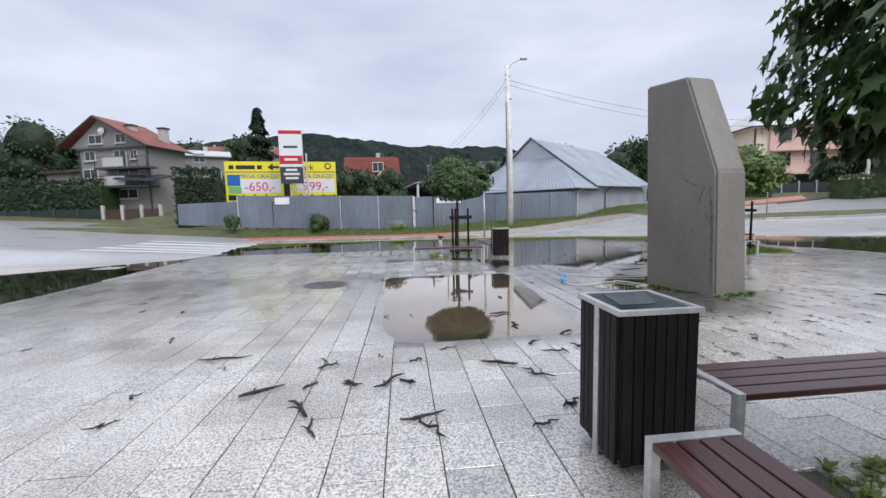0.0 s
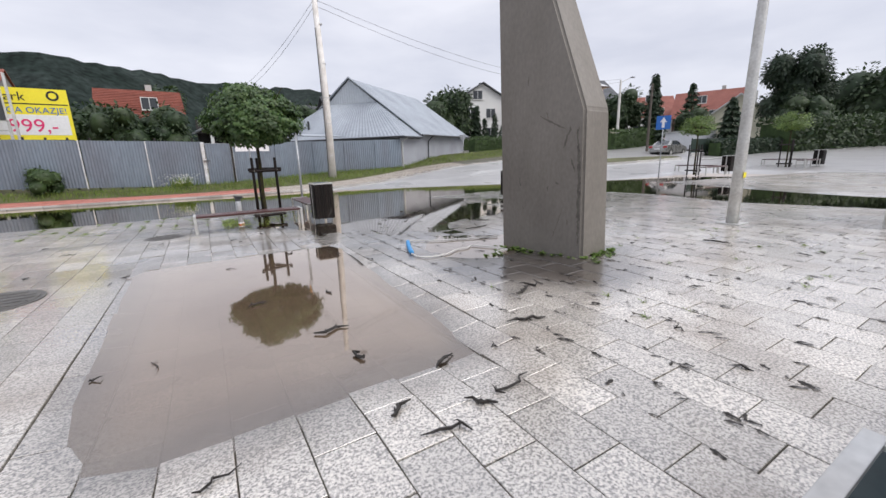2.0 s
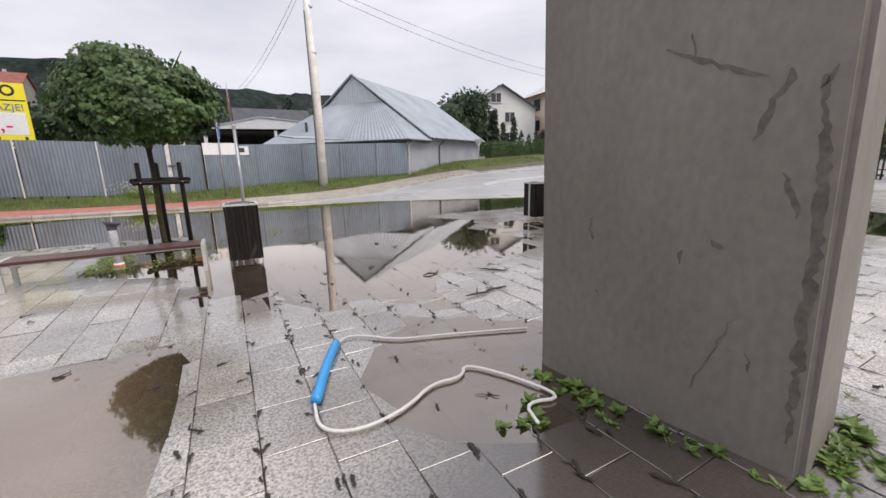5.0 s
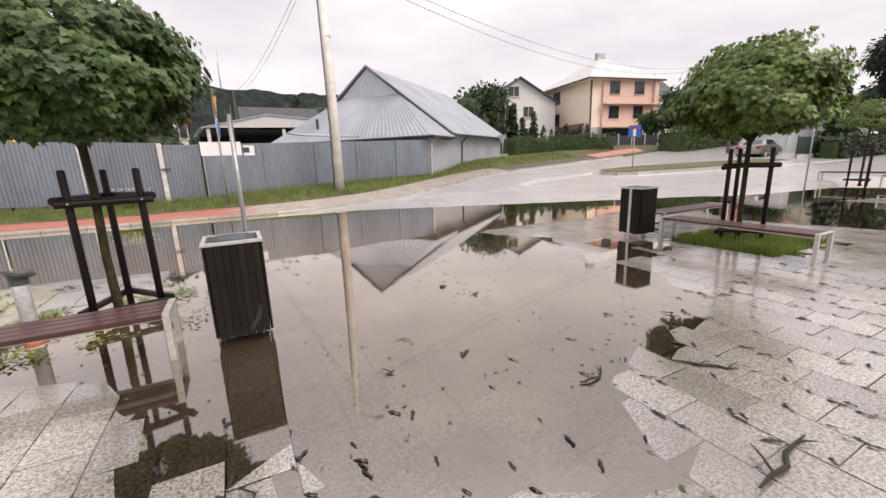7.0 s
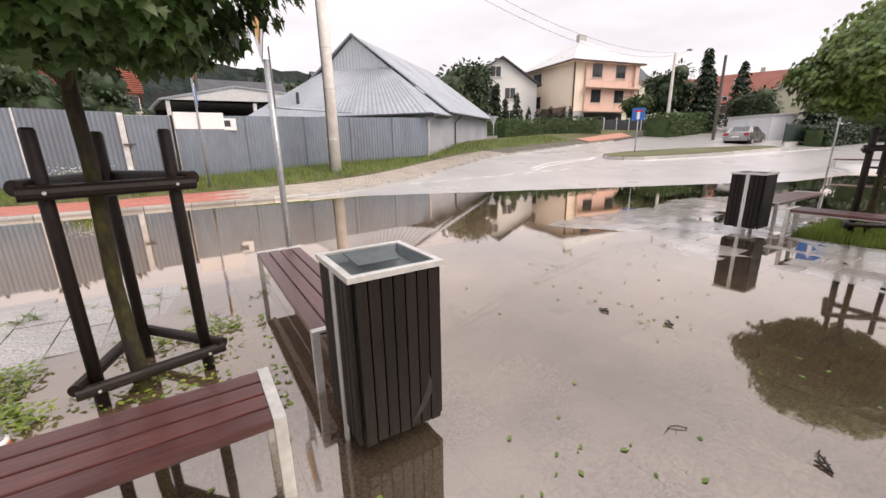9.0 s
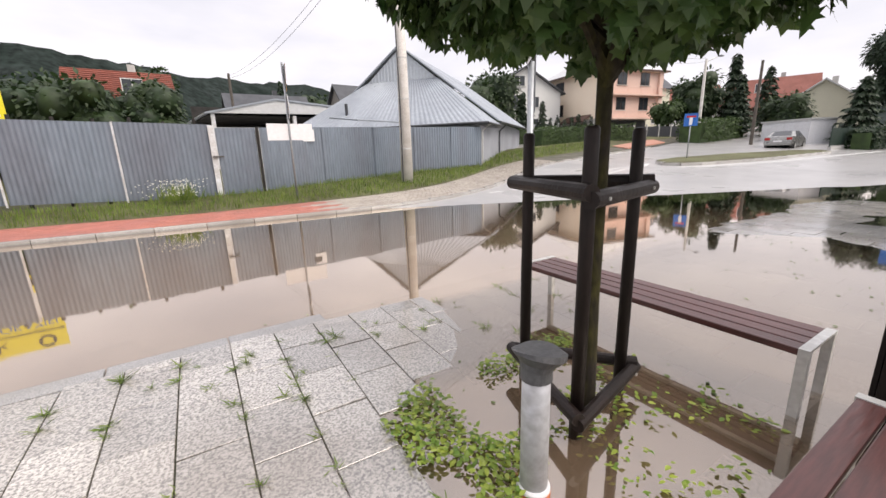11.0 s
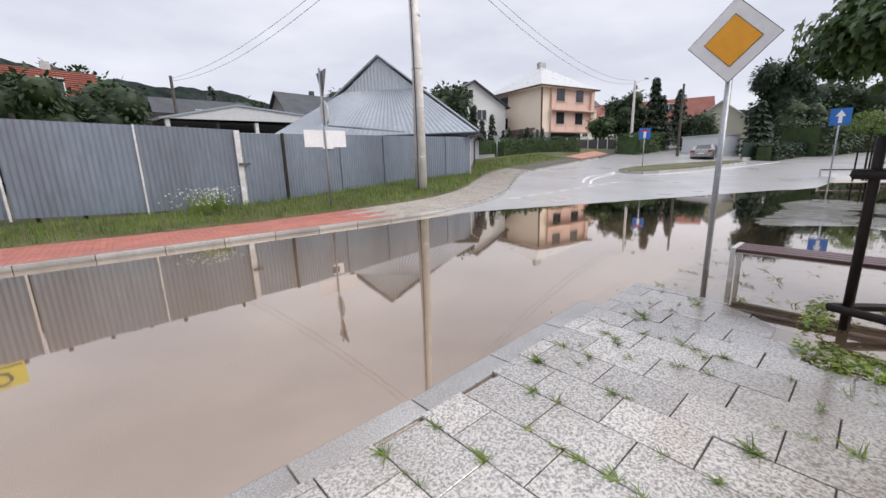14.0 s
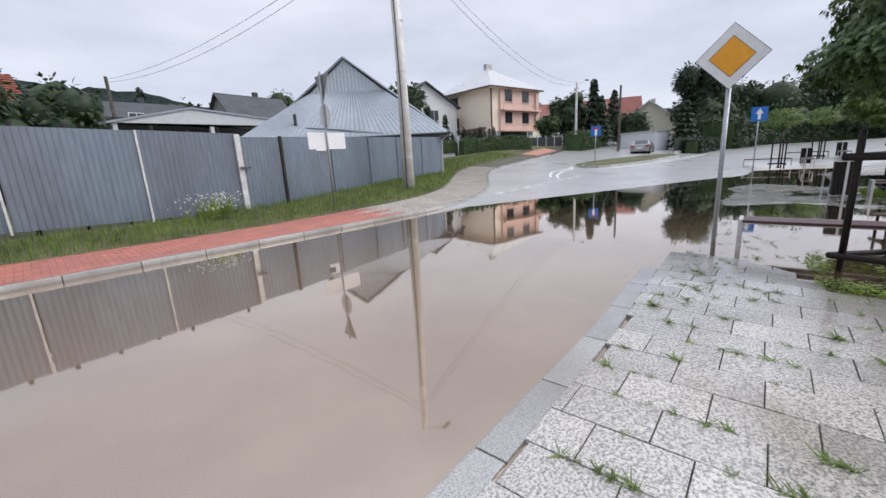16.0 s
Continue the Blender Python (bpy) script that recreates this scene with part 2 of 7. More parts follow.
def leafy(name, a, c, rough=0.45):
    """Foliage: colour varies leaf by leaf, some light passes through."""
    m, n, k, b = shader(name)
    geo = n.new("ShaderNodeNewGeometry")
    mix = n.new("ShaderNodeMix")
    mix.data_type = "RGBA"
    mix.inputs[6].default_value, mix.inputs[7].default_value = (*a, 1), (*c, 1)
    k.new(geo.outputs["Random Per Island"], mix.inputs[0])
    no = n.new("ShaderNodeTexNoise")
    no.inputs["Scale"].default_value = 2.2
    k.new(geo.outputs["Position"], no.inputs["Vector"])
    hs = n.new("ShaderNodeHueSaturation")
    vr = n.new("ShaderNodeMapRange")
    vr.inputs["From Min"].default_value, vr.inputs["From Max"].default_value = 0.3, 0.7
    vr.inputs["To Min"].default_value, vr.inputs["To Max"].default_value = 0.65, 1.35
    k.new(no.outputs["Fac"], vr.inputs["Value"])
    k.new(vr.outputs["Result"], hs.inputs["Value"])
    k.new(mix.outputs[2], hs.inputs["Color"])
    k.new(hs.outputs["Color"], b.inputs["Base Color"])
    b.inputs["Roughness"].default_value = rough
    tr = n.new("ShaderNodeBsdfTranslucent")
    k.new(hs.outputs["Color"], tr.inputs["Color"])
    ms = n.new("ShaderNodeMixShader")
    ms.inputs["Fac"].default_value = 0.28
    k.new(b.outputs["BSDF"], ms.inputs[1])
    k.new(tr.outputs["BSDF"], ms.inputs[2])
    k.new(ms.outputs["Shader"], n["Material Output"].inputs["Surface"])
    return m


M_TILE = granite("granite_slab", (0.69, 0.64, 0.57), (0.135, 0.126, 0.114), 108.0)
M_KERB = granite("kerb_concrete", (0.56, 0.54, 0.50), (0.22, 0.21, 0.20), 160)
M_BED = pbr("joint_sand", (0.09, 0.075, 0.055), 0.7, vary=0.3, fine=60, other=(0.05, 0.055, 0.03))
M_WATER = muddy_water("flood_water")
M_ASPHALT = pbr("wet_asphalt", (0.38, 0.37, 0.36), 0.45, vary=0.14, fine=90, coarse=0.35, bump=0.15, other=(0.27, 0.265, 0.26), wet=0.10, coat=0.8)
M_ASPHALT.node_tree.nodes["Principled BSDF"].inputs["Coat IOR"].default_value = 2.1
M_ASPHALT.node_tree.nodes["Principled BSDF"].inputs["Coat Roughness"].default_value = 0.3
M_PAINT = pbr("road_paint", (0.68, 0.68, 0.66), 0.45, vary=0.15, fine=30, coarse=3, bump=0.05, other=(0.60, 0.60, 0.59))
M_RED = pbr("red_paving", (0.40, 0.135, 0.095), 0.5, vary=0.16, fine=30, coarse=1.3, bump=0.12, other=(0.33, 0.125, 0.10), rand=0.13)
M_GREYPAVE = pbr("grey_paving", (0.36, 0.32, 0.275), 0.5, vary=0.16, fine=30, coarse=1.3, bump=0.12, rand=0.12)
M_SOIL = pbr("wet_soil", (0.075, 0.060, 0.040), 0.75, vary=0.35, fine=25, coarse=0.8, bump=0.5, other=(0.060, 0.085, 0.028))
M_TURF = pbr("rough_turf", (0.095, 0.100, 0.034), 0.85, vary=0.4, fine=18, coarse=0.6, bump=0.6, other=(0.060, 0.055, 0.025))
M_GRASS = leafy("grass_blades", (0.095, 0.165, 0.028), (0.20, 0.25, 0.055), 0.55)
M_WEED = leafy("weed_leaves", (0.10, 0.19, 0.022), (0.30, 0.36, 0.06), 0.4)
M_LEAF_A = leafy("maple_leaves_dark", (0.040, 0.088, 0.024), (0.090, 0.145, 0.040))
M_LEAF_B = leafy("maple_leaves_light", (0.070, 0.135, 0.022), (0.15, 0.21, 0.05))
M_LEAF_FAR = leafy("wood_leaves", (0.018, 0.040, 0.014), (0.042, 0.068, 0.022), 0.6)
M_LEAF_CON = leafy("conifer_needles", (0.016, 0.035, 0.018), (0.034, 0.055, 0.026), 0.6)
M_LEAF_HEDGE = leafy("hedge_leaves", (0.030, 0.060, 0.016), (0.060, 0.100, 0.025), 0.6)
M_FLOWER = leafy("white_flowers", (0.62, 0.62, 0.55), (0.75, 0.75, 0.66), 0.6)
M_BARK = pbr("mossy_bark", (0.022, 0.017, 0.013), 0.85, vary=0.35, fine=45, coarse=11, bump=0.6, other=(0.048, 0.044, 0.012), stretch=(1, 1, 0.4))
M_STAKE = pbr("dark_stained_stake", (0.016, 0.0095, 0.008), 0.5, vary=0.3, fine=60, coarse=3, bump=0.25, other=(0.010, 0.007, 0.006), stretch=(1, 1, 0.25))
M_SLAT = pbr("bin_slat_wood", (0.0060, 0.0042, 0.0036), 0.55, vary=0.35, fine=60, coarse=2.5, bump=0.3, other=(0.012, 0.0075, 0.006), stretch=(1, 1, 0.12), rand=0.3)
M_BENCH = pbr("bench_slat_wood", (0.090, 0.024, 0.020), 0.36, vary=0.28, fine=55, coarse=2.0, bump=0.25, other=(0.048, 0.017, 0.015), stretch=(0.12, 1, 1), rand=0.18, coat=0.2)
for dull in (M_SLAT, M_STAKE, M_BARK):
    dull.node_tree.nodes["Principled BSDF"].inputs["Specular IOR Level"].default_value = 0.25
M_STEEL = pbr("galvanised_steel", (0.60, 0.60, 0.58), 0.42, 0.55, vary=0.12, fine=25, coarse=4, bump=0.05, other=(0.48, 0.47, 0.45))
M_LID = pbr("grey_bin_lid", (0.055, 0.075, 0.080), 0.40, 0.2, vary=0.15, fine=20, coarse=4, bump=0.05)
M_CONC = pbr("poured_concrete", (0.185, 0.168, 0.147), 0.62, vary=0.10, fine=22, coarse=1.1, bump=0.22, other=(0.145, 0.130, 0.112), stretch=(1, 1, 0.6))
M_STAINDARK = pbr("damp_stain", (0.110, 0.098, 0.082), 0.6, vary=0.25, fine=30, coarse=6, bump=0.1)
M_FENCE = pbr("galvanised_sheet", (0.195, 0.235, 0.28), 0.44, 0.35, vary=0.10, fine=9, coarse=0.9, bump=0.04, other=(0.16, 0.18, 0.215), stretch=(1, 1, 0.25), rand=0.08)
M_FENCEPOST = pbr("white_fence_strip", (0.62, 0.64, 0.66), 0.5, vary=0.15, fine=20, coarse=3, bump=0.08, other=(0.45, 0.43, 0.41))
# near-black for timber posts, and for the shade painted inside the open shed
M_DARKGAP = pbr("dark_timber_and_shade", (0.022, 0.019, 0.016), 0.8, vary=0.3, fine=30, bump=0.3)
M_POLE = pbr("weathered_pole_concrete", (0.70, 0.68, 0.65), 0.7, vary=0.15, fine=30, coarse=2, bump=0.25, other=(0.55, 0.52, 0.48))
M_SIGNPOLE = pbr("painted_sign_post", (0.33, 0.345, 0.36), 0.4, 0.5, vary=0.12, fine=25, coarse=4, bump=0.05)
M_WHITE = pbr("white_sign_face", (0.72, 0.72, 0.73), 0.35, vary=0.05, fine=10, coarse=3, bump=0.0)
M_YELLOW = pbr("amber_sign_face", (0.78, 0.34, 0.012), 0.35, vary=0.05, fine=10, coarse=3, bump=0.0)
M_BLUE = pbr("blue_sign_face", (0.020, 0.130, 0.440), 0.35, vary=0.06, fine=10, coarse=3, bump=0.0)
M_SIGNRED = pbr("red_sign_face", (0.50, 0.020, 0.025), 0.35, vary=0.06, fine=10, coarse=3, bump=0.0)
M_BLACK = pbr("black_edge", (0.012, 0.012, 0.013), 0.5, vary=0.2, bump=0.0)
M_SIGNBACK = pbr("grey_sign_back", (0.27, 0.28, 0.30), 0.5, 0.4, vary=0.1, fine=15, bump=0.03)
M_BARNROOF = pbr("silver_sheet_roof", (0.30, 0.33, 0.365), 0.48, 0.15, vary=0.08, fine=6, coarse=0.5, bump=0.03, other=(0.245, 0.27, 0.30))
M_BARNGABLE = pbr("pale_ribbed_sheet", (0.47, 0.51, 0.55), 0.5, 0.10, vary=0.07, fine=6, coarse=0.5, bump=0.03, other=(0.47, 0.51, 0.55))
M_BARNWALL = pbr("grey_blue_render", (0.33, 0.345, 0.385), 0.75, vary=0.10, fine=14, coarse=0.5, bump=0.2, other=(0.27, 0.28, 0.31))
M_DARKTRIM = pbr("dark_gutter", (0.045, 0.048, 0.055), 0.4, vary=0.15, bump=0.05)
M_PEACH = pbr("peach_render", (0.84, 0.72, 0.58), 0.75, vary=0.05, fine=14, coarse=0.3, bump=0.1, other=(0.80, 0.67, 0.53))
M_PINK = pbr("pink_render", (0.71, 0.50, 0.42), 0.75, vary=0.06, fine=14, coarse=0.3, bump=0.1)
M_PLINTH = pbr("light_plinth", (0.46, 0.45, 0.43), 0.75, vary=0.12, fine=14, coarse=0.6, bump=0.15)
M_TIN = pbr("pale_tin_roof", (0.56, 0.565, 0.56), 0.35, 0.3, vary=0.06, fine=5, coarse=0.5, bump=0.03)
M_BROWN = pbr("brown_frames", (0.075, 0.035, 0.025), 0.5, vary=0.15, bump=0.05)
M_GLASS = glow_glass("window_glass")
M_WALLGREY = pbr("grey_house_render", (0.25, 0.235, 0.215), 0.8, vary=0.12, fine=12, coarse=0.4, bump=0.15)
M_WALLWHITE = pbr("white_house_render", (0.66, 0.66, 0.64), 0.75, vary=0.07, fine=12, coarse=0.4, bump=0.1)
M_WALLCREAM = pbr("cream_house_render", (0.58, 0.56, 0.44), 0.75, vary=0.07, fine=12, coarse=0.4, bump=0.1)
M_ROOFRED = pbr("red_roof_tiles", (0.23, 0.060, 0.036), 0.6, vary=0.2, fine=8, coarse=0.8, bump=0.3, other=(0.19, 0.052, 0.034), rand=0.12)
M_ROOFDARK = pbr("slate_grey_roof", (0.045, 0.048, 0.055), 0.5, vary=0.2, fine=8, coarse=0.8, bump=0.25)
M_HILL = pbr("wooded_hill", (0.022, 0.030, 0.027), 0.95, vary=0.6, fine=0.35, coarse=0.05, bump=0.0, other=(0.010, 0.016, 0.013))
M_HILL.node_tree.nodes["Principled BSDF"].inputs["Specular IOR Level"].default_value = 0.05
M_BBYELLOW = pbr("yellow_poster", (0.80, 0.68, 0.03), 0.45, vary=0.05, fine=10, coarse=2, bump=0.0)
M_BBGREEN = pbr("green_poster", (0.16, 0.46, 0.16), 0.45, vary=0.05, bump=0.0)
M_BBPINK = pbr("magenta_lettering", (0.66, 0.02, 0.14), 0.45, vary=0.05, bump=0.0)
M_CARPAINT = pbr("silver_car_paint", (0.30, 0.30, 0.29), 0.28, 0.6, vary=0.05, fine=60, coarse=1, bump=0.0, coat=0.6)
M_TYRE = pbr("tyre_rubber", (0.018, 0.018, 0.018), 0.7, vary=0.2, bump=0.1)
M_TAIL = pbr("tail_lamp_red", (0.32, 0.02, 0.02), 0.2, vary=0.05, bump=0.0)
M_PIPE = pbr("grey_plastic_pipe", (0.56, 0.57, 0.60), 0.42, vary=0.10, fine=30, coarse=14, bump=0.06, other=(0.40, 0.40, 0.41))
M_CAP = pbr("dark_plastic_cap", (0.050, 0.052, 0.056), 0.5, vary=0.25, fine=40, coarse=9, bump=0.15, other=(0.085, 0.085, 0.088))
M_ORANGE = pbr("orange_ring", (0.60, 0.17, 0.06), 0.5, vary=0.2, bump=0.05)
M_CABLE = pbr("white_cable", (0.60, 0.58, 0.55), 0.45, vary=0.1, bump=0.0)
M_BLUETAG = pbr("blue_plastic_tube", (0.03, 0.28, 0.62), 0.4, vary=0.1, bump=0.0)
M_TWIG = pbr("wet_dead_twig", (0.020, 0.015, 0.011), 0.55, vary=0.4, fine=80, coarse=9, bump=0.4)
M_IRON = pbr("cast_iron_cover", (0.105, 0.100, 0.092), 0.5, 0.3, vary=0.25, fine=60, coarse=5, bump=0.3)
M_WIRE = pbr("black_wire", (0.05, 0.05, 0.055), 0.6, vary=0.1, bump=0.0)
M_GARAGE = pbr("white_garage_panel", (0.62, 0.63, 0.65), 0.5, vary=0.08, fine=10, coarse=1, bump=0.04)
M_BRICKDRIVE = pbr("red_drive_paving", (0.42, 0.20, 0.14), 0.6, vary=0.12, fine=20, coarse=1, bump=0.15)
M_NETFENCE = pbr("green_mesh_panel", (0.012, 0.028, 0.020), 0.6, vary=0.2, fine=30, coarse=1, bump=0.1)
M_SCARE = pbr("conifer_trunk", (0.05, 0.04, 0.03), 0.8, vary=0.3, bump=0.3)
M_POLEWOOD = pbr("old_pole_timber", (0.10, 0.085, 0.07), 0.8, vary=0.3, fine=30, coarse=3, bump=0.3)


# ---- building helpers ----
def mesh_of(bm, name, material):
    me = bpy.data.meshes.new(name)
    bm.to_mesh(me)
    bm.free()
    me.materials.append(material)
    return me


def part(name, bm, material, parent=None, label="", smooth=False):
    """Links a bmesh as one mesh object under a thing or a part."""
    ob = new(name, mesh_of(bm, name, material))
    ob.parent = parent
    if label:
        ob["label"] = label
    if smooth:
        ob.data.shade_smooth()
    return ob


def thing(name, label, category, at=(0, 0, 0), turn=0.0, group=""):
    ob = new(name)
    ob.empty_display_size = 0.2
    ob.matrix_basis = pose(*at, 0, 0, turn)
    return tagged(ob, label, category, group)


def solo(name, bm, material, label, category, kind="", group="", smooth=False):
    return tagged(part(name, bm, material, smooth=smooth), label, category, group, kind)


def add_box(bm, x0, x1, y0, y1, z0, z1, bevel=0.0):
    made = bmesh.ops.create_cube(bm, size=1.0)["verts"]
    for v in made:
        v.co = Vector((x0 + (v.co.x + 0.5) * (x1 - x0), y0 + (v.co.y + 0.5) * (y1 - y0), z0 + (v.co.z + 0.5) * (z1 - z0)))
    if bevel:
        edges = list({e for v in made for e in v.link_edges})
        bmesh.ops.bevel(bm, geom=edges, offset=bevel, segments=2, affect="EDGES", profile=0.6)
    return bm


def box(x0, x1, y0, y1, z0, z1, bevel=0.0):
    return add_box(bmesh.new(), x0, x1, y0, y1, z0, z1, bevel)


def add_tube(bm, points, radii, sides=10, caps=True):
    """A tube through the points, with a radius at each."""
    rings, pts = [], [Vector(p) for p in points]
    for i, p in enumerate(pts):
        way = (pts[min(i + 1, len(pts) - 1)] - pts[max(i - 1, 0)]).normalized()
        side = way.cross(Vector((0, 0, 1)) if abs(way.z) < 0.9 else Vector((1, 0, 0))).normalized()
        up = side.cross(way)
        r = radii[i] if hasattr(radii, "__len__") else radii
        rings.append([bm.verts.new(p + r * (math.cos(2 * math.pi * j / sides) * side + math.sin(2 * math.pi * j / sides) * up)) for j in range(sides)])
    for a, b in zip(rings, rings[1:]):
        for j in range(sides):
            bm.faces.new((a[j], a[(j + 1) % sides], b[(j + 1) % sides], b[j]))
    if caps:
        bm.faces.new(rings[0][::-1])
        bm.faces.new(rings[-1])
    return bm


def tube(points, radii, sides=10):
    return add_tube(bmesh.new(), points, radii, sides)


def prism(outline, z0, z1):
    """An upright prism over a plan outline (counter-clockwise)."""
    bm = bmesh.new()
    low = [bm.verts.new((x, y, z0)) for x, y in outline]
    top = [bm.verts.new((x, y, z1)) for x, y in outline]
    bm.faces.new(low[::-1])
    bm.faces.new(top)
    n = len(outline)
    for i in range(n):
        bm.faces.new((low[i], low[(i + 1) % n], top[(i + 1) % n], top[i]))
    return bm


def slab(corners, thick):
    """A flat panel through corners (in order), thickened along its normal."""
    bm = bmesh.new()
    pts = [Vector(c) for c in corners]
    nrm = (pts[1] - pts[0]).cross(pts[2] - pts[0]).normalized() * thick
    a = [bm.verts.new(p) for p in pts]
    b = [bm.verts.new(p - nrm) for p in pts]
    bm.faces.new(a)
    bm.faces.new(b[::-1])
    n = len(pts)
    for i in range(n):
        bm.faces.new((a[i], b[i], b[(i + 1) % n], a[(i + 1) % n]))
    return bm


def lettering(text, size, material, m, parent, name="lettering"):
    cu = bpy.data.curves.new(name, "FONT")
    cu.body, cu.size, cu.align_x, cu.align_y, cu.extrude = text, size, "CENTER", "CENTER", 0.004
    tmp = bpy.data.objects.new(name, cu)
    scene.collection.objects.link(tmp)
    bpy.context.view_layer.update()
    me = bpy.data.meshes.new_from_object(tmp.evaluated_get(bpy.context.evaluated_depsgraph_get()))
    bpy.data.objects.remove(tmp)
    me.materials.clear()
    me.materials.append(material)
    ob = new(name, me)
    ob.parent = parent
    ob.matrix_basis = m
    return ob


def step(a, b, x):
    u = min(max((x - a) / (b - a), 0.0), 1.0)
    return u * u * (3 - 2 * u)


# ---- heights of the ground ----
def edge_way(x, y):
    """Metres beyond the line at which the flood ends on the road."""
    return 0.414 * x + 0.91 * y - 10.34


def lot_rise(x, y):
    """The lot east of the plaza climbs gently."""
    return 0.02 * min(max(0.0, x - 15.0), 60.0) * (1 - step(2.5, 8, y))


def road_h(x, y):
    d = edge_way(x, y)
    e = min(d, 45)
    up = (0.05 * e + 0.0011 * e * e) * step(0, 8, y) if d > 0 else max(0.03 * d, -0.13)
    left = 0.06 * max(0.0, -8.2 - x) * step(2, 4.5, y)
    side = step(-9.9, -11.5, x) * (1 - step(2, 6, y)) * 0.122
    return up + left + side + lot_rise(x, y) + 0.045 * noise.noise((x * 0.16, y * 0.5, 2.0)) * step(-8, -11, x)


def verge_h(x, y, off):
    """Height beyond the far kerb; off: metres from the kerb."""
    return road_h(x, y) * (1 if edge_way(x, y) > 0 else 0) + 0.08 + 0.02 * min(off, 1.9) + 0.10 * max(0.0, min(off - 1.9, 2.2)) + 0.03 * max(0, -4 - x) * step(1.0, 4.0, off)


def plaza_h(x, y):
    z = -0.0095 + 0.0085 * max(0.0, -y - 0.5)
    z += 0.044 * step(-0.3, -2.8, x + 0.25 * math.sin(y * 1.7)) * step(-3, 0.5, y)
    z += 0.008 * noise.noise((x * 0.42, y * 0.42, 1.7)) + 0.005 * noise.noise((x * 1.3, y * 1.3, 7.3))
    z += 0.010 * step(2.4, 4.5, x) * (1 - step(-2.6, -0.8, y)) 
    z += 0.022 * step(3.6, 5.6, x + 0.5 * math.sin(y * 2.1)) * (1 - step(10.5, 12.5, x)) * step(-2.4, -0.6, y) * (1 - step(3.3, 3.9, y))
    z -= 0.006 * step(0.2, 1.2, x) * step(2.2, 3.6, y)
    z += 0.013 * (1 - step(-1.0, -0.35, x)) * step(-1.95, -1.5, y) * (1 - step(-0.4, 0.3, y))
    z -= 0.012 * step(-5.6, -3.6, x) * step(-0.6, 0.6, y) * (1 - step(1.9, 2.7, y))
    bay = step(-3.45, -2.65, x) * (1 - step(-0.72, -0.24, x)) * step(-8.1, -6.5, y) * (1 - step(-3.15, -2.6, y))
    z = z * (1 - bay) - 0.06 * bay
    z -= 0.038 * math.exp(-((x - 1.5) ** 2 + (y + 4.6) ** 2) / 1.3)
    z -= 0.012 * math.exp(-((x - 2.0) ** 2 + (y + 2.2) ** 2) / 2.0)
    channel = step(10.4, 11.3, x + 0.3 * math.sin(y)) * (1 - step(13.9, 15.2, x + 0.3 * math.sin(0.8 * y))) * (1 - step(0.4, 2.0, y))
    z = z * (1 - channel) - 0.03 * channel + lot_rise(x, y)
    return z


# ---- ground, water, road ----
def sheet(name, xs, ys, height, material, label, category, smooth=True):
    verts = [(x, y, height(x, y)) for y in ys for x in xs]
    w = len(xs)
    faces = [(j * w + i, j * w + i + 1, (j + 1) * w + i + 1, (j + 1) * w + i) for j in range(len(ys) - 1) for i in range(w - 1)]
    me = bpy.data.meshes.new(name)
    me.from_pydata(verts, [], faces)
    me.materials.append(material)
    if smooth:
        me.shade_smooth()
    return tagged(new(name, me), label, category, kind="structure")


def spread(*stops):
    """Grid lines: (from, to, pitch) stretches in a row."""
    out = []
    for a, b, p in stops:
        n = max(1, round((b - a) / p))
        out += [a + (b - a) * i / n for i in range(n)]
    return out + [stops[-1][1]]


def base_h(x, y):
    """The asphalt under everything, sunk under the plaza."""
    inside = step(-10.4, -9.95, x) * (1 - step(3.2, 3.6, y)) * (1 - step(24, 25, x))
    return road_h(x, y) * (1 - inside) + (-0.18) * inside


XS = spread((-900, -60, 120), (-60, -12, 4), (-12, 26, 0.5), (26, 70, 4), (70, 900, 120))
YS = spread((-900, -40, 120), (-40, 0, 4), (0, 26, 0.5), (26, 60, 4))
sheet("ground", XS, YS, base_h, M_ASPHALT, "wet grey asphalt road and lot running to the distance", "road")

WX, WY = spread((-30, -10, 1), (-10, 12, 0.25), (12, 60, 1.5)), spread((-18, -9, 1), (-9, 12, 0.25))
water = sheet("water", WX, WY, lambda x, y: 0.0, M_WATER, "still brown flood water over the road and paving", "water")
dep = water.data.attributes.new("depth", "FLOAT", "POINT")


def cloud(x, y):
    h = plaza_h(x, y) if (x > -10.0 and y < 3.45 and x < 24) else road_h(x, y)
    if y > 3.45:
        h = min(h, -0.02 - 0.11 * step(3.45, 4.6, y))
    if -1.95 < x < -0.12 and 0.62 < y < 2.12:
        h = min(h, -0.05)
    return 1 - math.exp(-max(-h, 0.0) / 0.072)


dep.data.foreach_set("value", [cloud(v.co.x, v.co.y) for v in water.data.vertices])

# far kerb line, from the left to the side road
KERB = [(-60, 13.4), (-30, 12.0), (-14, 11.3), (-8, 10.95), (-3, 10.62), (1.0, 10.45), (3.2, 10.55), (5.3, 11.05), (7.7, 12.2), (10.5, 14.1), (13.0, 15.7), (15.5, 16.75), (19.0, 17.6), (24, 18.4), (32, 19.6), (60, 26)]


def along(line, pitch):
    """Points at even steps along a smoothed line, with the way it runs."""
    pts = [Vector(p) for p in line]
    for _ in range(3):
        pts = [pts[0]] + [q for a, b in zip(pts, pts[1:]) for q in (a.lerp(b, 0.25), a.lerp(b, 0.75))] + [pts[-1]]
    out, left = [], 0.0
    for a, b in zip(pts, pts[1:]):
        d = (b - a).length
        s = left
        while s < d:
            out.append((a.lerp(b, s / d), (b - a).normalized()))
            s += pitch
        left = s - d
    return out


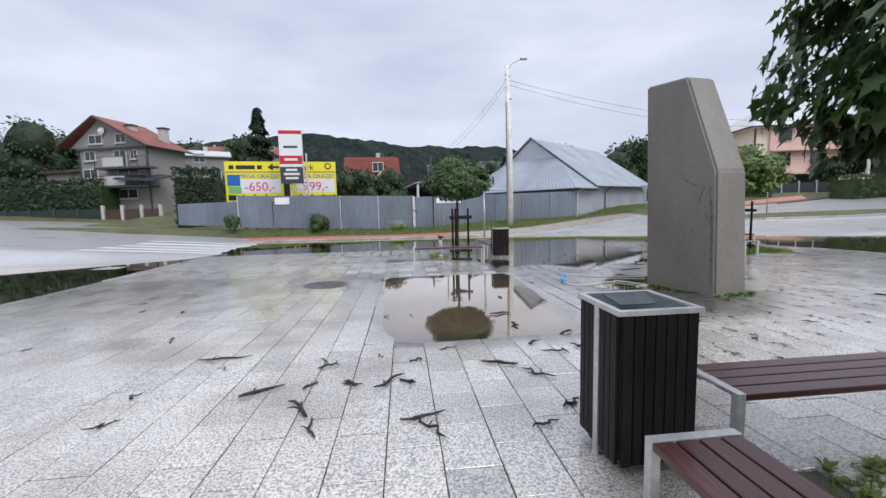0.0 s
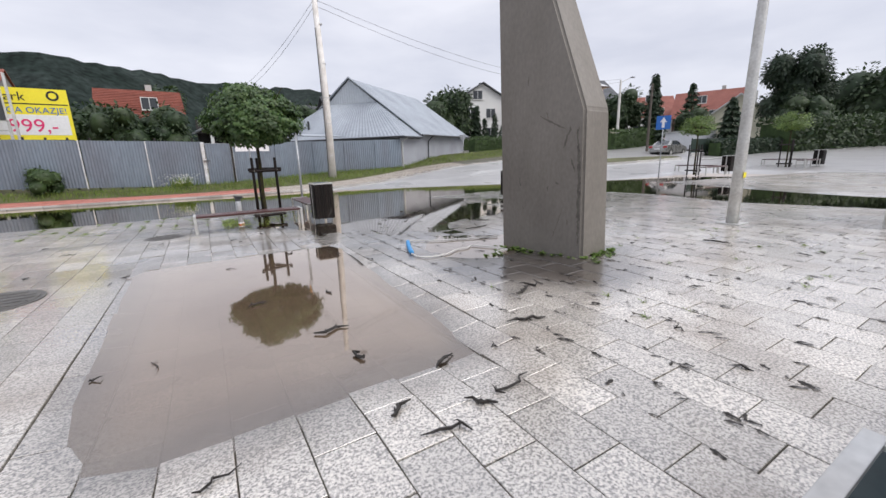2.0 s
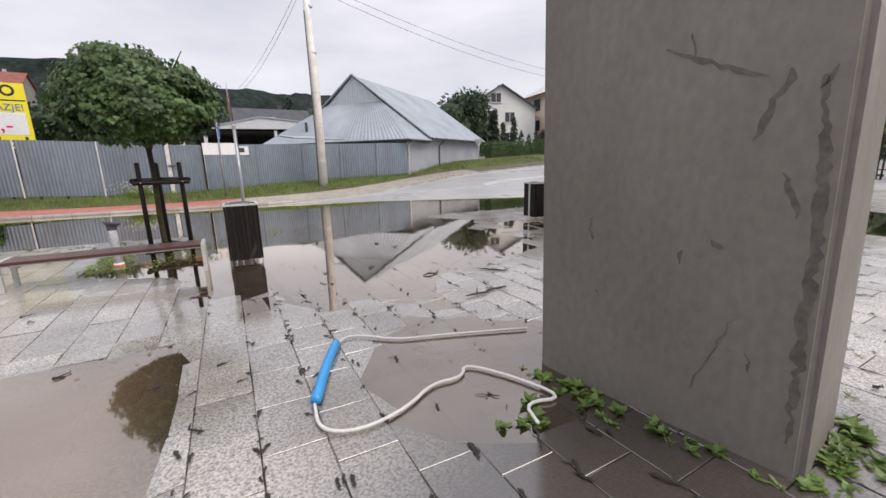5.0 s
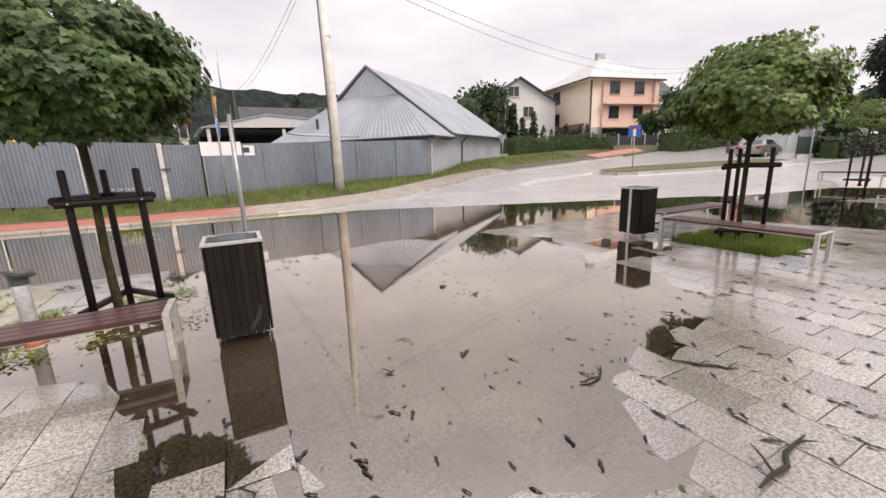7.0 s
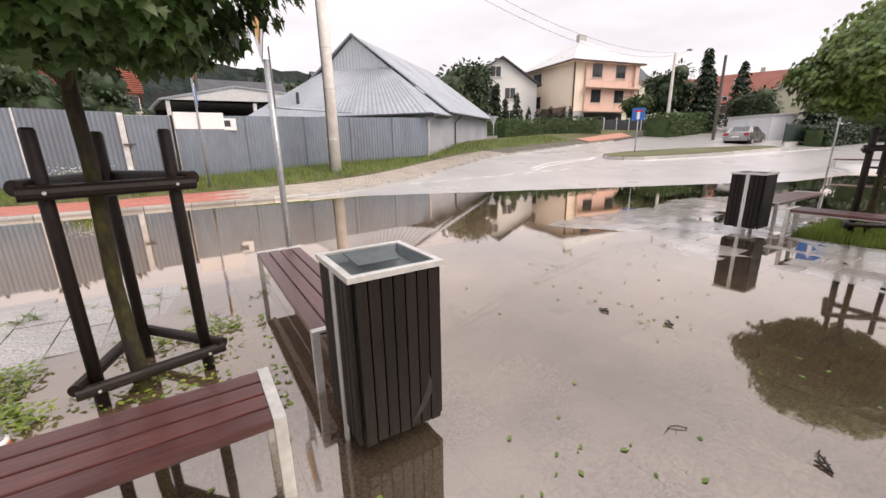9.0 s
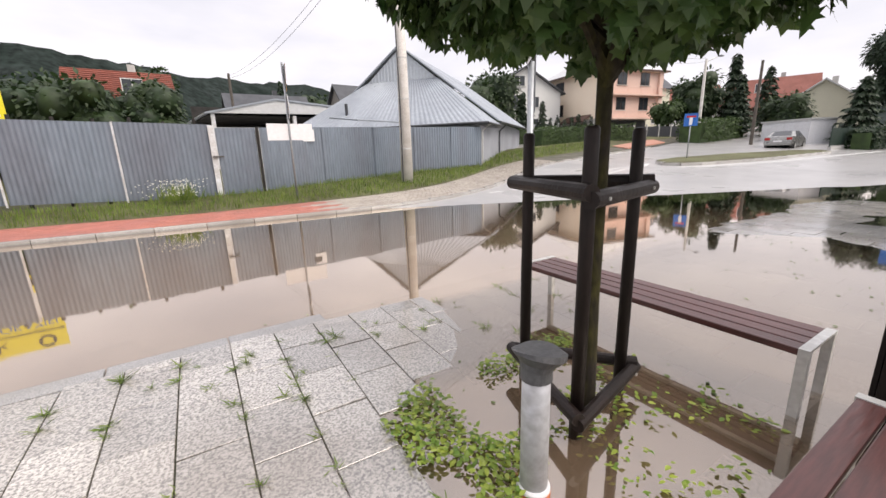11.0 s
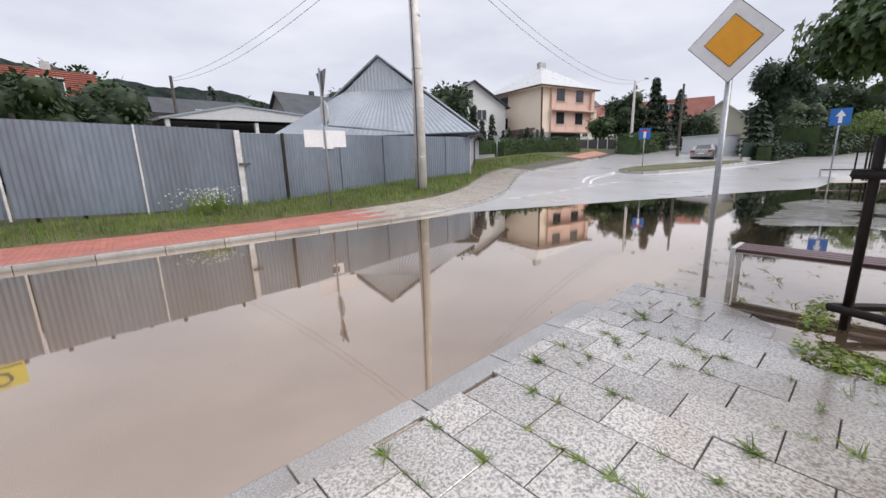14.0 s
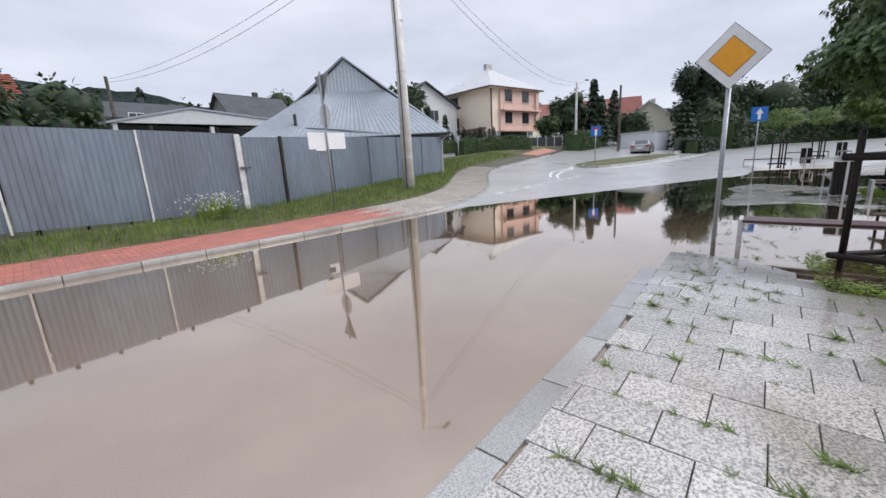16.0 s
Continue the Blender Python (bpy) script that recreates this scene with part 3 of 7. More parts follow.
RUN = along(KERB, 1.0)


def strip(name, o0, o1, rows, material, label, category, lift=0.0, x0=-99, x1=99):
    verts, faces, w = [], [], rows + 1
    run = [(p, t) for p, t in RUN if x0 <= p.x <= x1]
    for p, t in run:
        nrm = Vector((-t.y, t.x))
        for j in range(w):
            off = o0 + (o1 - o0) * j / rows
            q = p + nrm * off
            verts.append((q.x, q.y, verge_h(q.x, q.y, off) + lift))
    for i in range(len(run) - 1):
        for j in range(rows):
            faces.append((i * w + j, (i + 1) * w + j, (i + 1) * w + j + 1, i * w + j + 1))
    me = bpy.data.meshes.new(name)
    me.from_pydata(verts, [], faces)
    me.materials.append(material)
    me.shade_smooth()
    return tagged(new(name, me), label, category, kind="structure")


strip("verge", 1.9, 6.0, 12, M_TURF, "rough grass verge below the metal fence", "verge")

# land behind the fence, rising to the hills
def back_h(x, y):
    far = max(0.0, y - 14)
    return 0.35 + road_h(x, y) * (1 if edge_way(x, y) > 0 else 0) * 0.9 + 0.03 * max(0, -4 - x) + 0.0 * far


verts, faces = [], []
BX = spread((-600, -60, 60), (-60, 60, 4), (60, 600, 60))
rows = [0, 3, 7, 12, 18, 26, 40, 60, 100, 200, 420]
for r in rows:
    for x in BX:
        y0 = 16.0 if x < 4 else 16.0 + 0.62 * (x - 4) if x < 60 else 50.7
        verts.append((x, y0 + r, back_h(min(max(x, -60), 60), min(y0 + r, 75)) - 0.25))
w = len(BX)
for j in range(len(rows) - 1):
    for i in range(w - 1):
        faces.append((j * w + i, j * w + i + 1, (j + 1) * w + i + 1, (j + 1) * w + i))
me = bpy.data.meshes.new("ground_gardens")
me.from_pydata(verts, [], faces)
me.materials.append(M_TURF)
tagged(new("ground_gardens", me), "grassy gardens behind the fence rising to the hills", "ground", kind="structure")

# pavement beyond the road: red blocks, then grey
pave_bed = strip("pavement", 0.12, 1.95, 3, M_BED, "narrow block pavement behind the far kerb, red then grey", "pavement", lift=-0.012)
pieces_red, pieces_grey = [], []
BR = along(KERB, 0.205)
for p, t in BR:
    if not -14 < p.x < 16:
        continue
    nrm = Vector((-t.y, t.x))
    ang = math.atan2(t.y, t.x)
    for j in range(17):
        off = 0.17 + j * 0.105
        q = p + nrm * off + t * (0.1 if j % 2 else 0.0)
        (pieces_red if q.x < 0.4 + 0.5 * math.sin(j) else pieces_grey).append((q.x, q.y, verge_h(q.x, q.y, off) + random.uniform(-0.002, 0.002), ang))


def block_mesh(name, lx, ly, hz, chamfer, material):
    bm = bmesh.new()
    low = [bm.verts.new((sx * lx / 2, sy * ly / 2, -hz)) for sx, sy in ((-1, -1), (1, -1), (1, 1), (-1, 1))]
    mid = [bm.verts.new((sx * lx / 2, sy * ly / 2, -chamfer)) for sx, sy in ((-1, -1), (1, -1), (1, 1), (-1, 1))]
    top = [bm.verts.new((sx * (lx / 2 - chamfer), sy * (ly / 2 - chamfer), 0)) for sx, sy in ((-1, -1), (1, -1), (1, 1), (-1, 1))]
    bm.faces.new(top)
    for i in range(4):
        k = (i + 1) % 4
        bm.faces.new((low[i], low[k], mid[k], mid[i]))
        bm.faces.new((mid[i], mid[k], top[k], top[i]))
    return mesh_of(bm, name, material)


def joined(name, proto, places, material, parent, label="", slope=None):
    """Many alike pieces in one mesh: places are (x, y, z, angle)."""
    base_v = np.array([v.co for v in proto.vertices])
    base_f = [tuple(p.vertices) for p in proto.polygons]
    vs, fs = [], []
    for i, (x, y, z, a, *length) in enumerate(places):
        c, s, g = math.cos(a), math.sin(a), length[0] if length else 1.0
        tx, ty = slope(x, y) if slope else (0.0, 0.0)
        vs.append(np.column_stack((base_v[:, 0] * c - base_v[:, 1] * g * s + x, base_v[:, 0] * s + base_v[:, 1] * g * c + y, base_v[:, 2] + z + base_v[:, 0] * tx + base_v[:, 1] * g * ty)))
        o = i * len(base_v)
        fs += [tuple(k + o for k in f) for f in base_f]
    me = bpy.data.meshes.new(name)
    me.from_pydata(np.concatenate(vs).tolist(), [], fs)
    me.materials.append(material)
    ob = new(name, me)
    ob.parent = parent
    return tagged(ob, label, kind="stuff")


BLOCK_RED = block_mesh("block", 0.198, 0.099, 0.04, 0.006, M_RED)
BLOCK_GREY = block_mesh("block", 0.198, 0.099, 0.04, 0.006, M_GREYPAVE)
joined("red_blocks", BLOCK_RED, pieces_red, M_RED, pave_bed, "red concrete paving blocks")
joined("grey_blocks", BLOCK_GREY, pieces_grey, M_GREYPAVE, pave_bed, "grey concrete paving blocks")

# kerbs
kerb_far = thing("kerb", "pale concrete kerb along the far side of the road", "kerb")
kerb_far["kind"] = "structure"
KERBSTONE = mesh_of(box(-0.495, 0.495, -0.075, 0.075, -0.25, 0.0, 0.012), "kerbstone", M_KERB)
for p, t in RUN:
    if -24 < p.x < 30:
        k = new("kerbstone", KERBSTONE)
        k.parent = kerb_far
        nrm = Vector((-t.y, t.x))
        q = p + nrm * 0.05
        k.matrix_basis = pose(q.x, q.y, verge_h(q.x, q.y, 0.05) + 0.012, 0, 0, math.degrees(math.atan2(t.y, t.x))) @ Matrix.Diagonal((1, 0.75, 1, 1))


def kerb_y(x):
    """The plaza's edge along the road."""
    return 3.56 + 0.05 * max(0.0, x + 4.0) if x < 9 else 4.21 - 0.42 * (x - 9)


kerb_near = thing("kerb", "granite kerb edging the flooded plaza", "kerb")
kerb_near["kind"] = "structure"
for i in range(35):
    x = -9.4 + i * 0.8
    if x > 17:
        break
    k = new("kerbstone", KERBSTONE)
    k.parent = kerb_near
    a = math.degrees(math.atan2(kerb_y(x + 0.4) - kerb_y(x - 0.4), 0.8))
    k.matrix_basis = pose(x, kerb_y(x) + 0.0, min(plaza_h(x, 3.4) - 0.012, 0.02 if x < -1.8 else -0.012), 0, 0, a) @ Matrix.Diagonal((0.8, 1.3, 1, 1))
for i in range(22):
    k = new("kerbstone", KERBSTONE)
    k.parent = kerb_near
    k.matrix_basis = pose(-10.05, 2.9 - i, plaza_h(-9.9, 2.9 - i) + 0.0, 0, 0, 90)

# road markings
marks = thing("road_marking", "worn white paint lines on the asphalt at the junction", "road marking")
marks["kind"] = "structure"


def paint(outline, name="paint_line"):
    bm = bmesh.new()
    bm.faces.new([bm.verts.new((x, y, road_h(x, y) + 0.006)) for x, y in outline])
    bmesh.ops.subdivide_edges(bm, edges=bm.edges[:], cuts=3, use_grid_fill=True)
    for v in bm.verts:
        v.co.z = road_h(v.co.x, v.co.y) + 0.006
    return part(name, bm, M_PAINT, marks)


for i in range(5):
    y = 4.6 + i * 1.15
    paint([(-15.5, y), (-10.0, y), (-10.0, y + 0.5), (-15.5, y + 0.5)], "zebra_stripe")
for i in range(8):
    x, y = 5.9 + i * 1.05, 10.75 - i * 0.05
    paint([(x, y), (x + 0.6, y - 0.03), (x + 0.6, y + 0.12), (x, y + 0.15)], "give_way_dash")
for off in (0.0, 0.55):
    pts = [Vector((12.2 + off * 0.6, 10.9 + off)), Vector((13.6 + off * 0.6, 11.6 + off)), Vector((15.4, 12.1 + off)), Vector((17.6, 12.3 + off * 0.6)), Vector((19.0, 12.9))]
    for a, b in zip(pts, pts[1:]):
        paint([(a.x, a.y), (b.x, b.y), (b.x, b.y + 0.14), (a.x, a.y + 0.14)])
for a, b in (((18.2, 11.2), (19.5, 10.2)), ((19.5, 10.2), (25, 8.8)), ((25, 8.8), (31, 8.0)), ((31, 8.0), (36, 7.2))):
    paint([a, b, (b[0], b[1] + 0.22), (a[0], a[1] + 0.22)])

# grass island in the junction
ISLAND = [(18.7, 12.0), (19.0, 11.3), (20.0, 10.8), (25, 9.7), (32.3, 8.9), (33.0, 9.6), (32.0, 10.6), (26, 12.3), (21.8, 13.0), (19.6, 12.9)]
bm = prism(ISLAND, 0.0, 1.0)
for v in bm.verts:
    v.co.z = road_h(v.co.x, v.co.y) + (0.17 if v.co.z > 0.5 else -0.2)
island = solo("traffic_island", bm, M_TURF, "low grassy traffic island with a pale kerb", "traffic island", kind="structure")
for a, b in zip(ISLAND, ISLAND[1:] + ISLAND[:1]):
    a, b = Vector(a), Vector(b)
    n = max(1, round((b - a).length))
    for i in range(n):
        p, q = a.lerp(b, i / n), a.lerp(b, (i + 1) / n)
        mid = (p + q) / 2
        k = new("kerbstone", KERBSTONE)
        k.parent = island
        k.matrix_basis = pose(mid.x, mid.y, road_h(mid.x, mid.y) + 0.15, 0, 0, math.degrees(math.atan2(q.y - p.y, q.x - p.x))) @ Matrix.Diagonal(((q - p).length, 1, 1, 1))
# drive in front of the house
bm = prism([(26.5, 19.3), (34, 20.6), (37.5, 24.5), (28.5, 24.0)], 0, 1)
for v in bm.verts:
    v.co.z = road_h(v.co.x, v.co.y) + (0.16 if v.co.z > 0.5 else -0.1)
solo("driveway", bm, M_BRICKDRIVE, "reddish paved driveway rising to the house", "driveway", kind="structure")

# hills and far woods
def ridge(name, pts, depth, label):
    bm = bmesh.new()
    lo, hi, bk = [], [], []
    n = 90
    for i in range(n + 1):
        u = i / n * (len(pts) - 1)
        k = min(int(u), len(pts) - 2)
        f = u - k
        x, y, z = (pts[k][j] * (1 - f) + pts[k + 1][j] * f for j in range(3))
        z += 3.5 * noise.noise((x * 0.035, y * 0.035, 0)) + 2.2 * noise.noise((x * 0.17, y * 0.17, 4))
        d = Vector((x, y)).normalized() * depth
        lo.append(bm.verts.new((x * 0.7, y * 0.7, 0)))
        hi.append(bm.verts.new((x, y, z)))
        bk.append(bm.verts.new((x + d.x, y + d.y, z * 0.8)))
    for i in range(n):
        bm.faces.new((lo[i], lo[i + 1], hi[i + 1], hi[i]))
        bm.faces.new((hi[i], hi[i + 1], bk[i + 1], bk[i]))
    solo(name, bm, M_HILL, label, "hill", kind="structure", smooth=True)


ridge("backdrop_hill", [(-330, 150, 30), (-230, 210, 42), (-130, 258, 49), (-55, 252, 53), (0, 300, 52), (75, 385, 66), (160, 360, 50), (260, 300, 36)], 120, "dark wooded hill ridge behind the village")
ridge("backdrop_hill", [(240, 290, 40), (330, 200, 34), (380, 90, 34), (400, -40, 34), (360, -200, 34), (120, -380, 34), (-150, -330, 34), (-340, -120, 34), (-350, 120, 32)], 120, "distant low wooded rise closing the valley")


# ---- plaza ----
plaza_bed = sheet("plaza", spread((-10.0, 24, 0.3)), spread((-18, 4.0, 0.3)), lambda x, y: min(plaza_h(x, y), 9) - 0.016 if y < kerb_y(x) - 0.02 else -0.2, M_BED, "granite-slab plaza, wet, with twigs, weeds and standing water", "plaza", smooth=False)
PX, PY = 0.335, 0.47
TILE = block_mesh("paving_slab", PX - 0.007, PY - 0.007, 0.03, 0.003, M_TILE)
near_slabs, far_slabs, cut_slabs = [], [], []
random.seed(5)
HOLES = [(-1.95, -0.12, 0.62, 2.12), (-0.95, 1.05, -12.3, -10.05), (7.2, 9.15, -1.1, 0.65), (8.35, 10.3, -10.0, -8.1)]


def holed(x, y):
    return any(a < x < b and c < y < d for a, b, c, d in HOLES)


col = 0
x = -9.80
while x < 23.5:
    band = -0.30 < x + 0.2 < 0.62
    y = -17.5 + (col * 0.235 + random.uniform(-0.03, 0.03)) % PY
    while y < kerb_y(x) - 0.335:
        if not holed(x, y):
            z = plaza_h(x, y) + random.uniform(-0.002, 0.002)
            (near_slabs if (-5.6 < x < -2.3 and 0.9 < y) or (-3.0 < x < 0.9 and -9.6 < y < -6.6) else far_slabs).append((x, y, z))
        y += PY
    left = kerb_y(x) - 0.1 - (y - PY / 2)
    if left > 0.05 and not holed(x, y):
        cut_slabs.append((x, y - PY / 2 + left / 2, plaza_h(x, y - 0.2), 0.0, left / PY))
    x += PX
    col += 1
near_slabs.sort(key=lambda s: min((s[0] + 4.2) ** 2 + (s[1] - 2.6) ** 2, (s[0] + 1.2) ** 2 + (s[1] + 7.6) ** 2))
far_slabs += near_slabs[290:]


def lean(x, y):
    """Fall of one slab: with the ground, and a little of its own."""
    gx = (plaza_h(x + 0.12, y) - plaza_h(x - 0.12, y)) / 0.24
    gy = (plaza_h(x, y + 0.18) - plaza_h(x, y - 0.18)) / 0.36
    return (min(max(gx, -0.14), 0.14) + random.uniform(-0.005, 0.005), min(max(gy, -0.14), 0.14) + random.uniform(-0.0045, 0.0045))


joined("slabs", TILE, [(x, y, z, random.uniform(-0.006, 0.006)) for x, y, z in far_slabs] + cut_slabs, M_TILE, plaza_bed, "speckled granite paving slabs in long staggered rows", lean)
for x, y, z in near_slabs[:290]:
    s = new("paving_slab", TILE)
    s.parent = plaza_bed
    gx, gy = lean(x, y)
    s.matrix_basis = pose(x, y, z, math.degrees(gy), -math.degrees(gx), random.uniform(-0.3, 0.3))


def manhole(x, y, r):
    t = thing("manhole_cover", "round rusty cast-iron manhole cover set in the paving", "manhole cover", (x, y, plaza_h(x, y)), group="manhole covers")
    bm = bmesh.new()
    add_tube(bm, [(0, 0, -0.03), (0, 0, 0.006), (0, 0, 0.008)], [r, r, r - 0.006], 40)
    part("frame", bm, M_IRON, t)
    bm = bmesh.new()
    add_tube(bm, [(0, 0, 0.0), (0, 0, 0.013)], [r - 0.05, r - 0.052], 36)
    for i in range(5):
        s = -r * 0.6 + i * r * 0.3
        hw = math.sqrt(max(0.02, (r - 0.09) ** 2 - s * s))
        add_box(bm, -hw, hw, s - 0.02, s + 0.02, 0.012, 0.018)
    part("cover", bm, M_IRON, t)


manhole(-4.45, -3.41, 0.46)
manhole(-3.04, 0.05, 0.36)


# ---- leaves ----
LOBES = [(0, 0), (0.22, 0.10), (0.50, 0.02), (0.34, 0.30), (0.62, 0.50), (0.30, 0.52), (0.0, 1.0), (-0.30, 0.52), (-0.62, 0.50), (-0.34, 0.30), (-0.50, 0.02), (-0.22, 0.10)]
OVAL = [(0, 0), (0.22, 0.25), (0.26, 0.55), (0.0, 1.0), (-0.26, 0.55), (-0.22, 0.25)]


def foliage(name, spots, outline, material, parent=None, label=""):
    """Leaves in one mesh; spots: place, way the leaf points, its face's normal, size."""
    vs, fs, n = [], [], len(outline)
    for p, way, nrm, size in spots:
        way = way.normalized()
        side = way.cross(nrm).normalized()
        up = side.cross(way)
        o = len(vs)
        for u, v in outline:
            q = p + side * (u * size) + way * (v * size) + up * (0.12 * size * abs(u) - 0.2 * size * v * v)
            vs.append(q[:])
        fs.append(tuple(range(o, o + n)))
    me = bpy.data.meshes.new(name)
    me.from_pydata(vs, [], fs)
    me.materials.append(material)
    ob = new(name, me)
    ob.parent = parent
    return tagged(ob, label, kind="" if parent else "stuff")


def rnd_dir(rg):
    z, a = rg.uniform(-1, 1), rg.uniform(0, 2 * math.pi)
    r = math.sqrt(1 - z * z)
    return Vector((r * math.cos(a), r * math.sin(a), z))


def maple(at, radius, low, top, leaf_material, label, seed, group="plaza maples", leaves=17000):
    """A ball-headed maple: trunk, limbs, a flat-bottomed crown of drooping leaves, three stakes with rails."""
    rg = random.Random(seed)
    t = thing("maple_tree", label, "tree", at, group=group)
    h = low + 0.35
    bm = tube([(0.03, 0, -0.05), (0.015, 0, 0.05), (0, 0, 0.7), (0.02, 0.01, 1.4), (0, 0, h)], [0.068, 0.046, 0.040, 0.038, 0.036], 12)
    part("trunk", bm, M_BARK, t, "mossy brown trunk", smooth=True)
    mid = (low + top) / 2
    for i in range(11):
        bm = bmesh.new()
        a = i * 2.4
        e = Vector((math.cos(a) * radius * 0.72, math.sin(a) * radius * 0.72, low + 0.3 + rg.uniform(0.0, 0.75) * (top - low)))
        s = Vector((0, 0, low + rg.uniform(-0.05, 0.3)))
        add_tube(bm, [s, s.lerp(e, 0.5) + Vector((0, 0, 0.08)), e], [0.028, 0.017, 0.006], 6, caps=False)
        part("limb", bm, M_BARK, t)
    spots = []
    half = (top - low) / 2
    clumps = [(rnd_dir(rg), rg.uniform(0.80, 1.08)) for _ in range(150)]
    while len(spots) < leaves:
        d, far = rg.choice(clumps)
        d = (d + rnd_dir(rg) * 0.20).normalized()
        zz = d.z * half if d.z > 0 else d.z * half * 0.72
        r = far * rg.uniform(0.80, 1.0) if rg.random() < 0.8 else rg.uniform(0.4, 0.8)
        lump = 1 + 0.14 * noise.noise(d * 2.6 + Vector((seed, 0, 0)))
        p = Vector((d.x * radius * r * lump, d.y * radius * r * lump, mid - 0.1 * half + zz * r * lump * 1.08))
        way = Vector((d.x * 0.55, d.y * 0.55, -0.75)) + rnd_dir(rg) * 0.45
        nrm = Vector((d.x, d.y, max(d.z, 0.0) + 0.45)) + rnd_dir(rg) * 0.45
        spots.append((p, way, nrm, rg.uniform(0.048, 0.092) * radius / 1.1))
    foliage("crown", spots, LOBES, leaf_material, t, "dense ball of lobed leaves")
    return t


def stake_frame(at, label, turn=0.0):
    t = thing("tree_stakes", label, "tree support", at, turn, group="tree stakes")
    feet = [Vector((-0.25, -0.24, 0)), Vector((0.30, -0.115, 0)), Vector((-0.07, 0.335, 0))]
    for f in feet:
        part("stake", tube([(f.x, f.y, -0.1), (f.x, f.y, 1.57), (f.x, f.y, 1.585)], [0.035, 0.034, 0.026], 12), M_STAKE, t, smooth=True)
    for z, r in ((1.27, 0.041), (0.15, 0.036)):
        for a, b in ((0, 1), (1, 2), (2, 0)):
            d = (feet[b] - feet[a]).normalized()
            n = Vector((d.y, -d.x, 0)) * 0.055
            p, q = feet[a] - d * 0.10 + n, feet[b] + d * 0.10 + n
            dz = 0.0 if (a, b) == (0, 1) else 0.03
            rail = part("rail", tube([(p.x, p.y, z + dz), (q.x, q.y, z + dz)], r, 12), M_STAKE, t, smooth=False)
            if (a, b) == (0, 1):
                for f in (feet[a], feet[b]):
                    s = f + n * 1.75
                    part("bolt", tube([(s.x, s.y, z), (s.x + n.x * 0.12, s.y + n.y * 0.12, z)], 0.009, 8), M_STEEL, rail, "small steel bolt")
    return t


# ---- litter bin ----
def litter_bin(at, label, patched=False):
    """0.465 m square, slatted, its own corner at the origin."""
    t = thing("litter_bin", label, "litter bin", at, group="slatted litter bins")
    W, Z0, Z1 = 0.465, 0.10, 0.955
    part("liner", box(0.03, W - 0.03, 0.03, W - 0.03, Z0 + 0.02, Z1 - 0.05), M_LID, t, "dark inner liner")
    n, gap = 7, 0.006
    wd = (W - 0.05) / n
    for side in range(4):
        for i in range(n):
            a, b = 0.025 + i * wd + gap / 2, 0.025 + (i + 1) * wd - gap / 2
            if side in (1, 3) and i == 3:
                continue
            lim = {0: (a, b, 0.0, 0.022), 1: (0.0, 0.022, a, b), 2: (a, b, W - 0.022, W), 3: (W - 0.022, W, a, b)}[side]
            part("slat", box(*lim, Z0 + 0.004 * ((i * 5 + side) % 3), Z1 - 0.03, 0.003), M_SLAT, t)
    for x0, x1 in ((-0.004, 0.010), (W - 0.010, W + 0.004)):
        c = 0.025 + 3.5 * wd
        post = part("post", box(x0, x1, c - 0.026, c + 0.026, -0.07, Z1 - 0.02, 0.002), M_STEEL, t, "pale galvanised flat post")
        foot = box(x0 - 0.05, x1 + 0.05, c - 0.03, c + 0.03, -0.072, -0.062)
        part("foot_plate", foot, M_STEEL, post)
    bm = bmesh.new()
    r = 0.028
    add_box(bm, -0.006, W + 0.006, -0.006, r, Z1 - 0.028, Z1, 0.002)
    add_box(bm, -0.006, W + 0.006, W - r, W + 0.006, Z1 - 0.028, Z1, 0.002)
    add_box(bm, -0.006, r, r, W - r, Z1 - 0.028, Z1 - 0.0005, 0.002)
    add_box(bm, W - r, W + 0.006, r, W - r, Z1 - 0.028, Z1 - 0.0005, 0.002)
    part("rim", bm, M_STEEL, t, "bright steel rim")
    bm2 = bm = bmesh.new()
    v = [bm.verts.new(c) for c in ((r, r, Z1 - 0.012), (W - r, r, Z1 - 0.012), (W - r, W - r, Z1 - 0.012), (r, W - r, Z1 - 0.012))]
    m = [bm.verts.new((W / 2 + dx, W / 2 + dy, Z1 - 0.10)) for dx, dy in ((-0.12, -0.10), (0.12, -0.10), (0.12, 0.10), (-0.12, 0.10))]
    for i in range(4):
        bm.faces.new((v[i], v[(i + 1) % 4], m[(i + 1) % 4], m[i]))
    bm.faces.new(m)
    if patched:
        # narrow curved strip on the front face, slightly paler than the slats
        bm = bmesh.new()
        n = 10
        a = [bm.verts.new((0.27 + 0.10 * math.sin(1.5 * i / n), -0.0025, 0.14 + 0.24 * i / n)) for i in range(n + 1)]
        b = [bm.verts.new((0.27 + 0.10 * math.sin(1.5 * i / n) + 0.045 * math.sin(math.pi * (0.15 + 0.85 * i / n)), -0.0025, 0.14 + 0.24 * i / n)) for i in range(n + 1)]
        for i in range(n):
            bm.faces.new((a[i], b[i], b[i + 1], a[i + 1]))
        part("scuff_mark", bm, M_DARKGAP, t, "pale curved patch on the slats")
    lid = part("lid", bm2, M_LID, t, "grey sunken lid")
    bm = slab([(0.12, 0.20, Z1 - 0.02), (0.34, 0.20, Z1 - 0.02), (0.37, 0.36, Z1 + 0.012), (0.10, 0.36, Z1 + 0.012)], 0.006)
    part("ash_plate", bm, M_LID, lid)
    return t


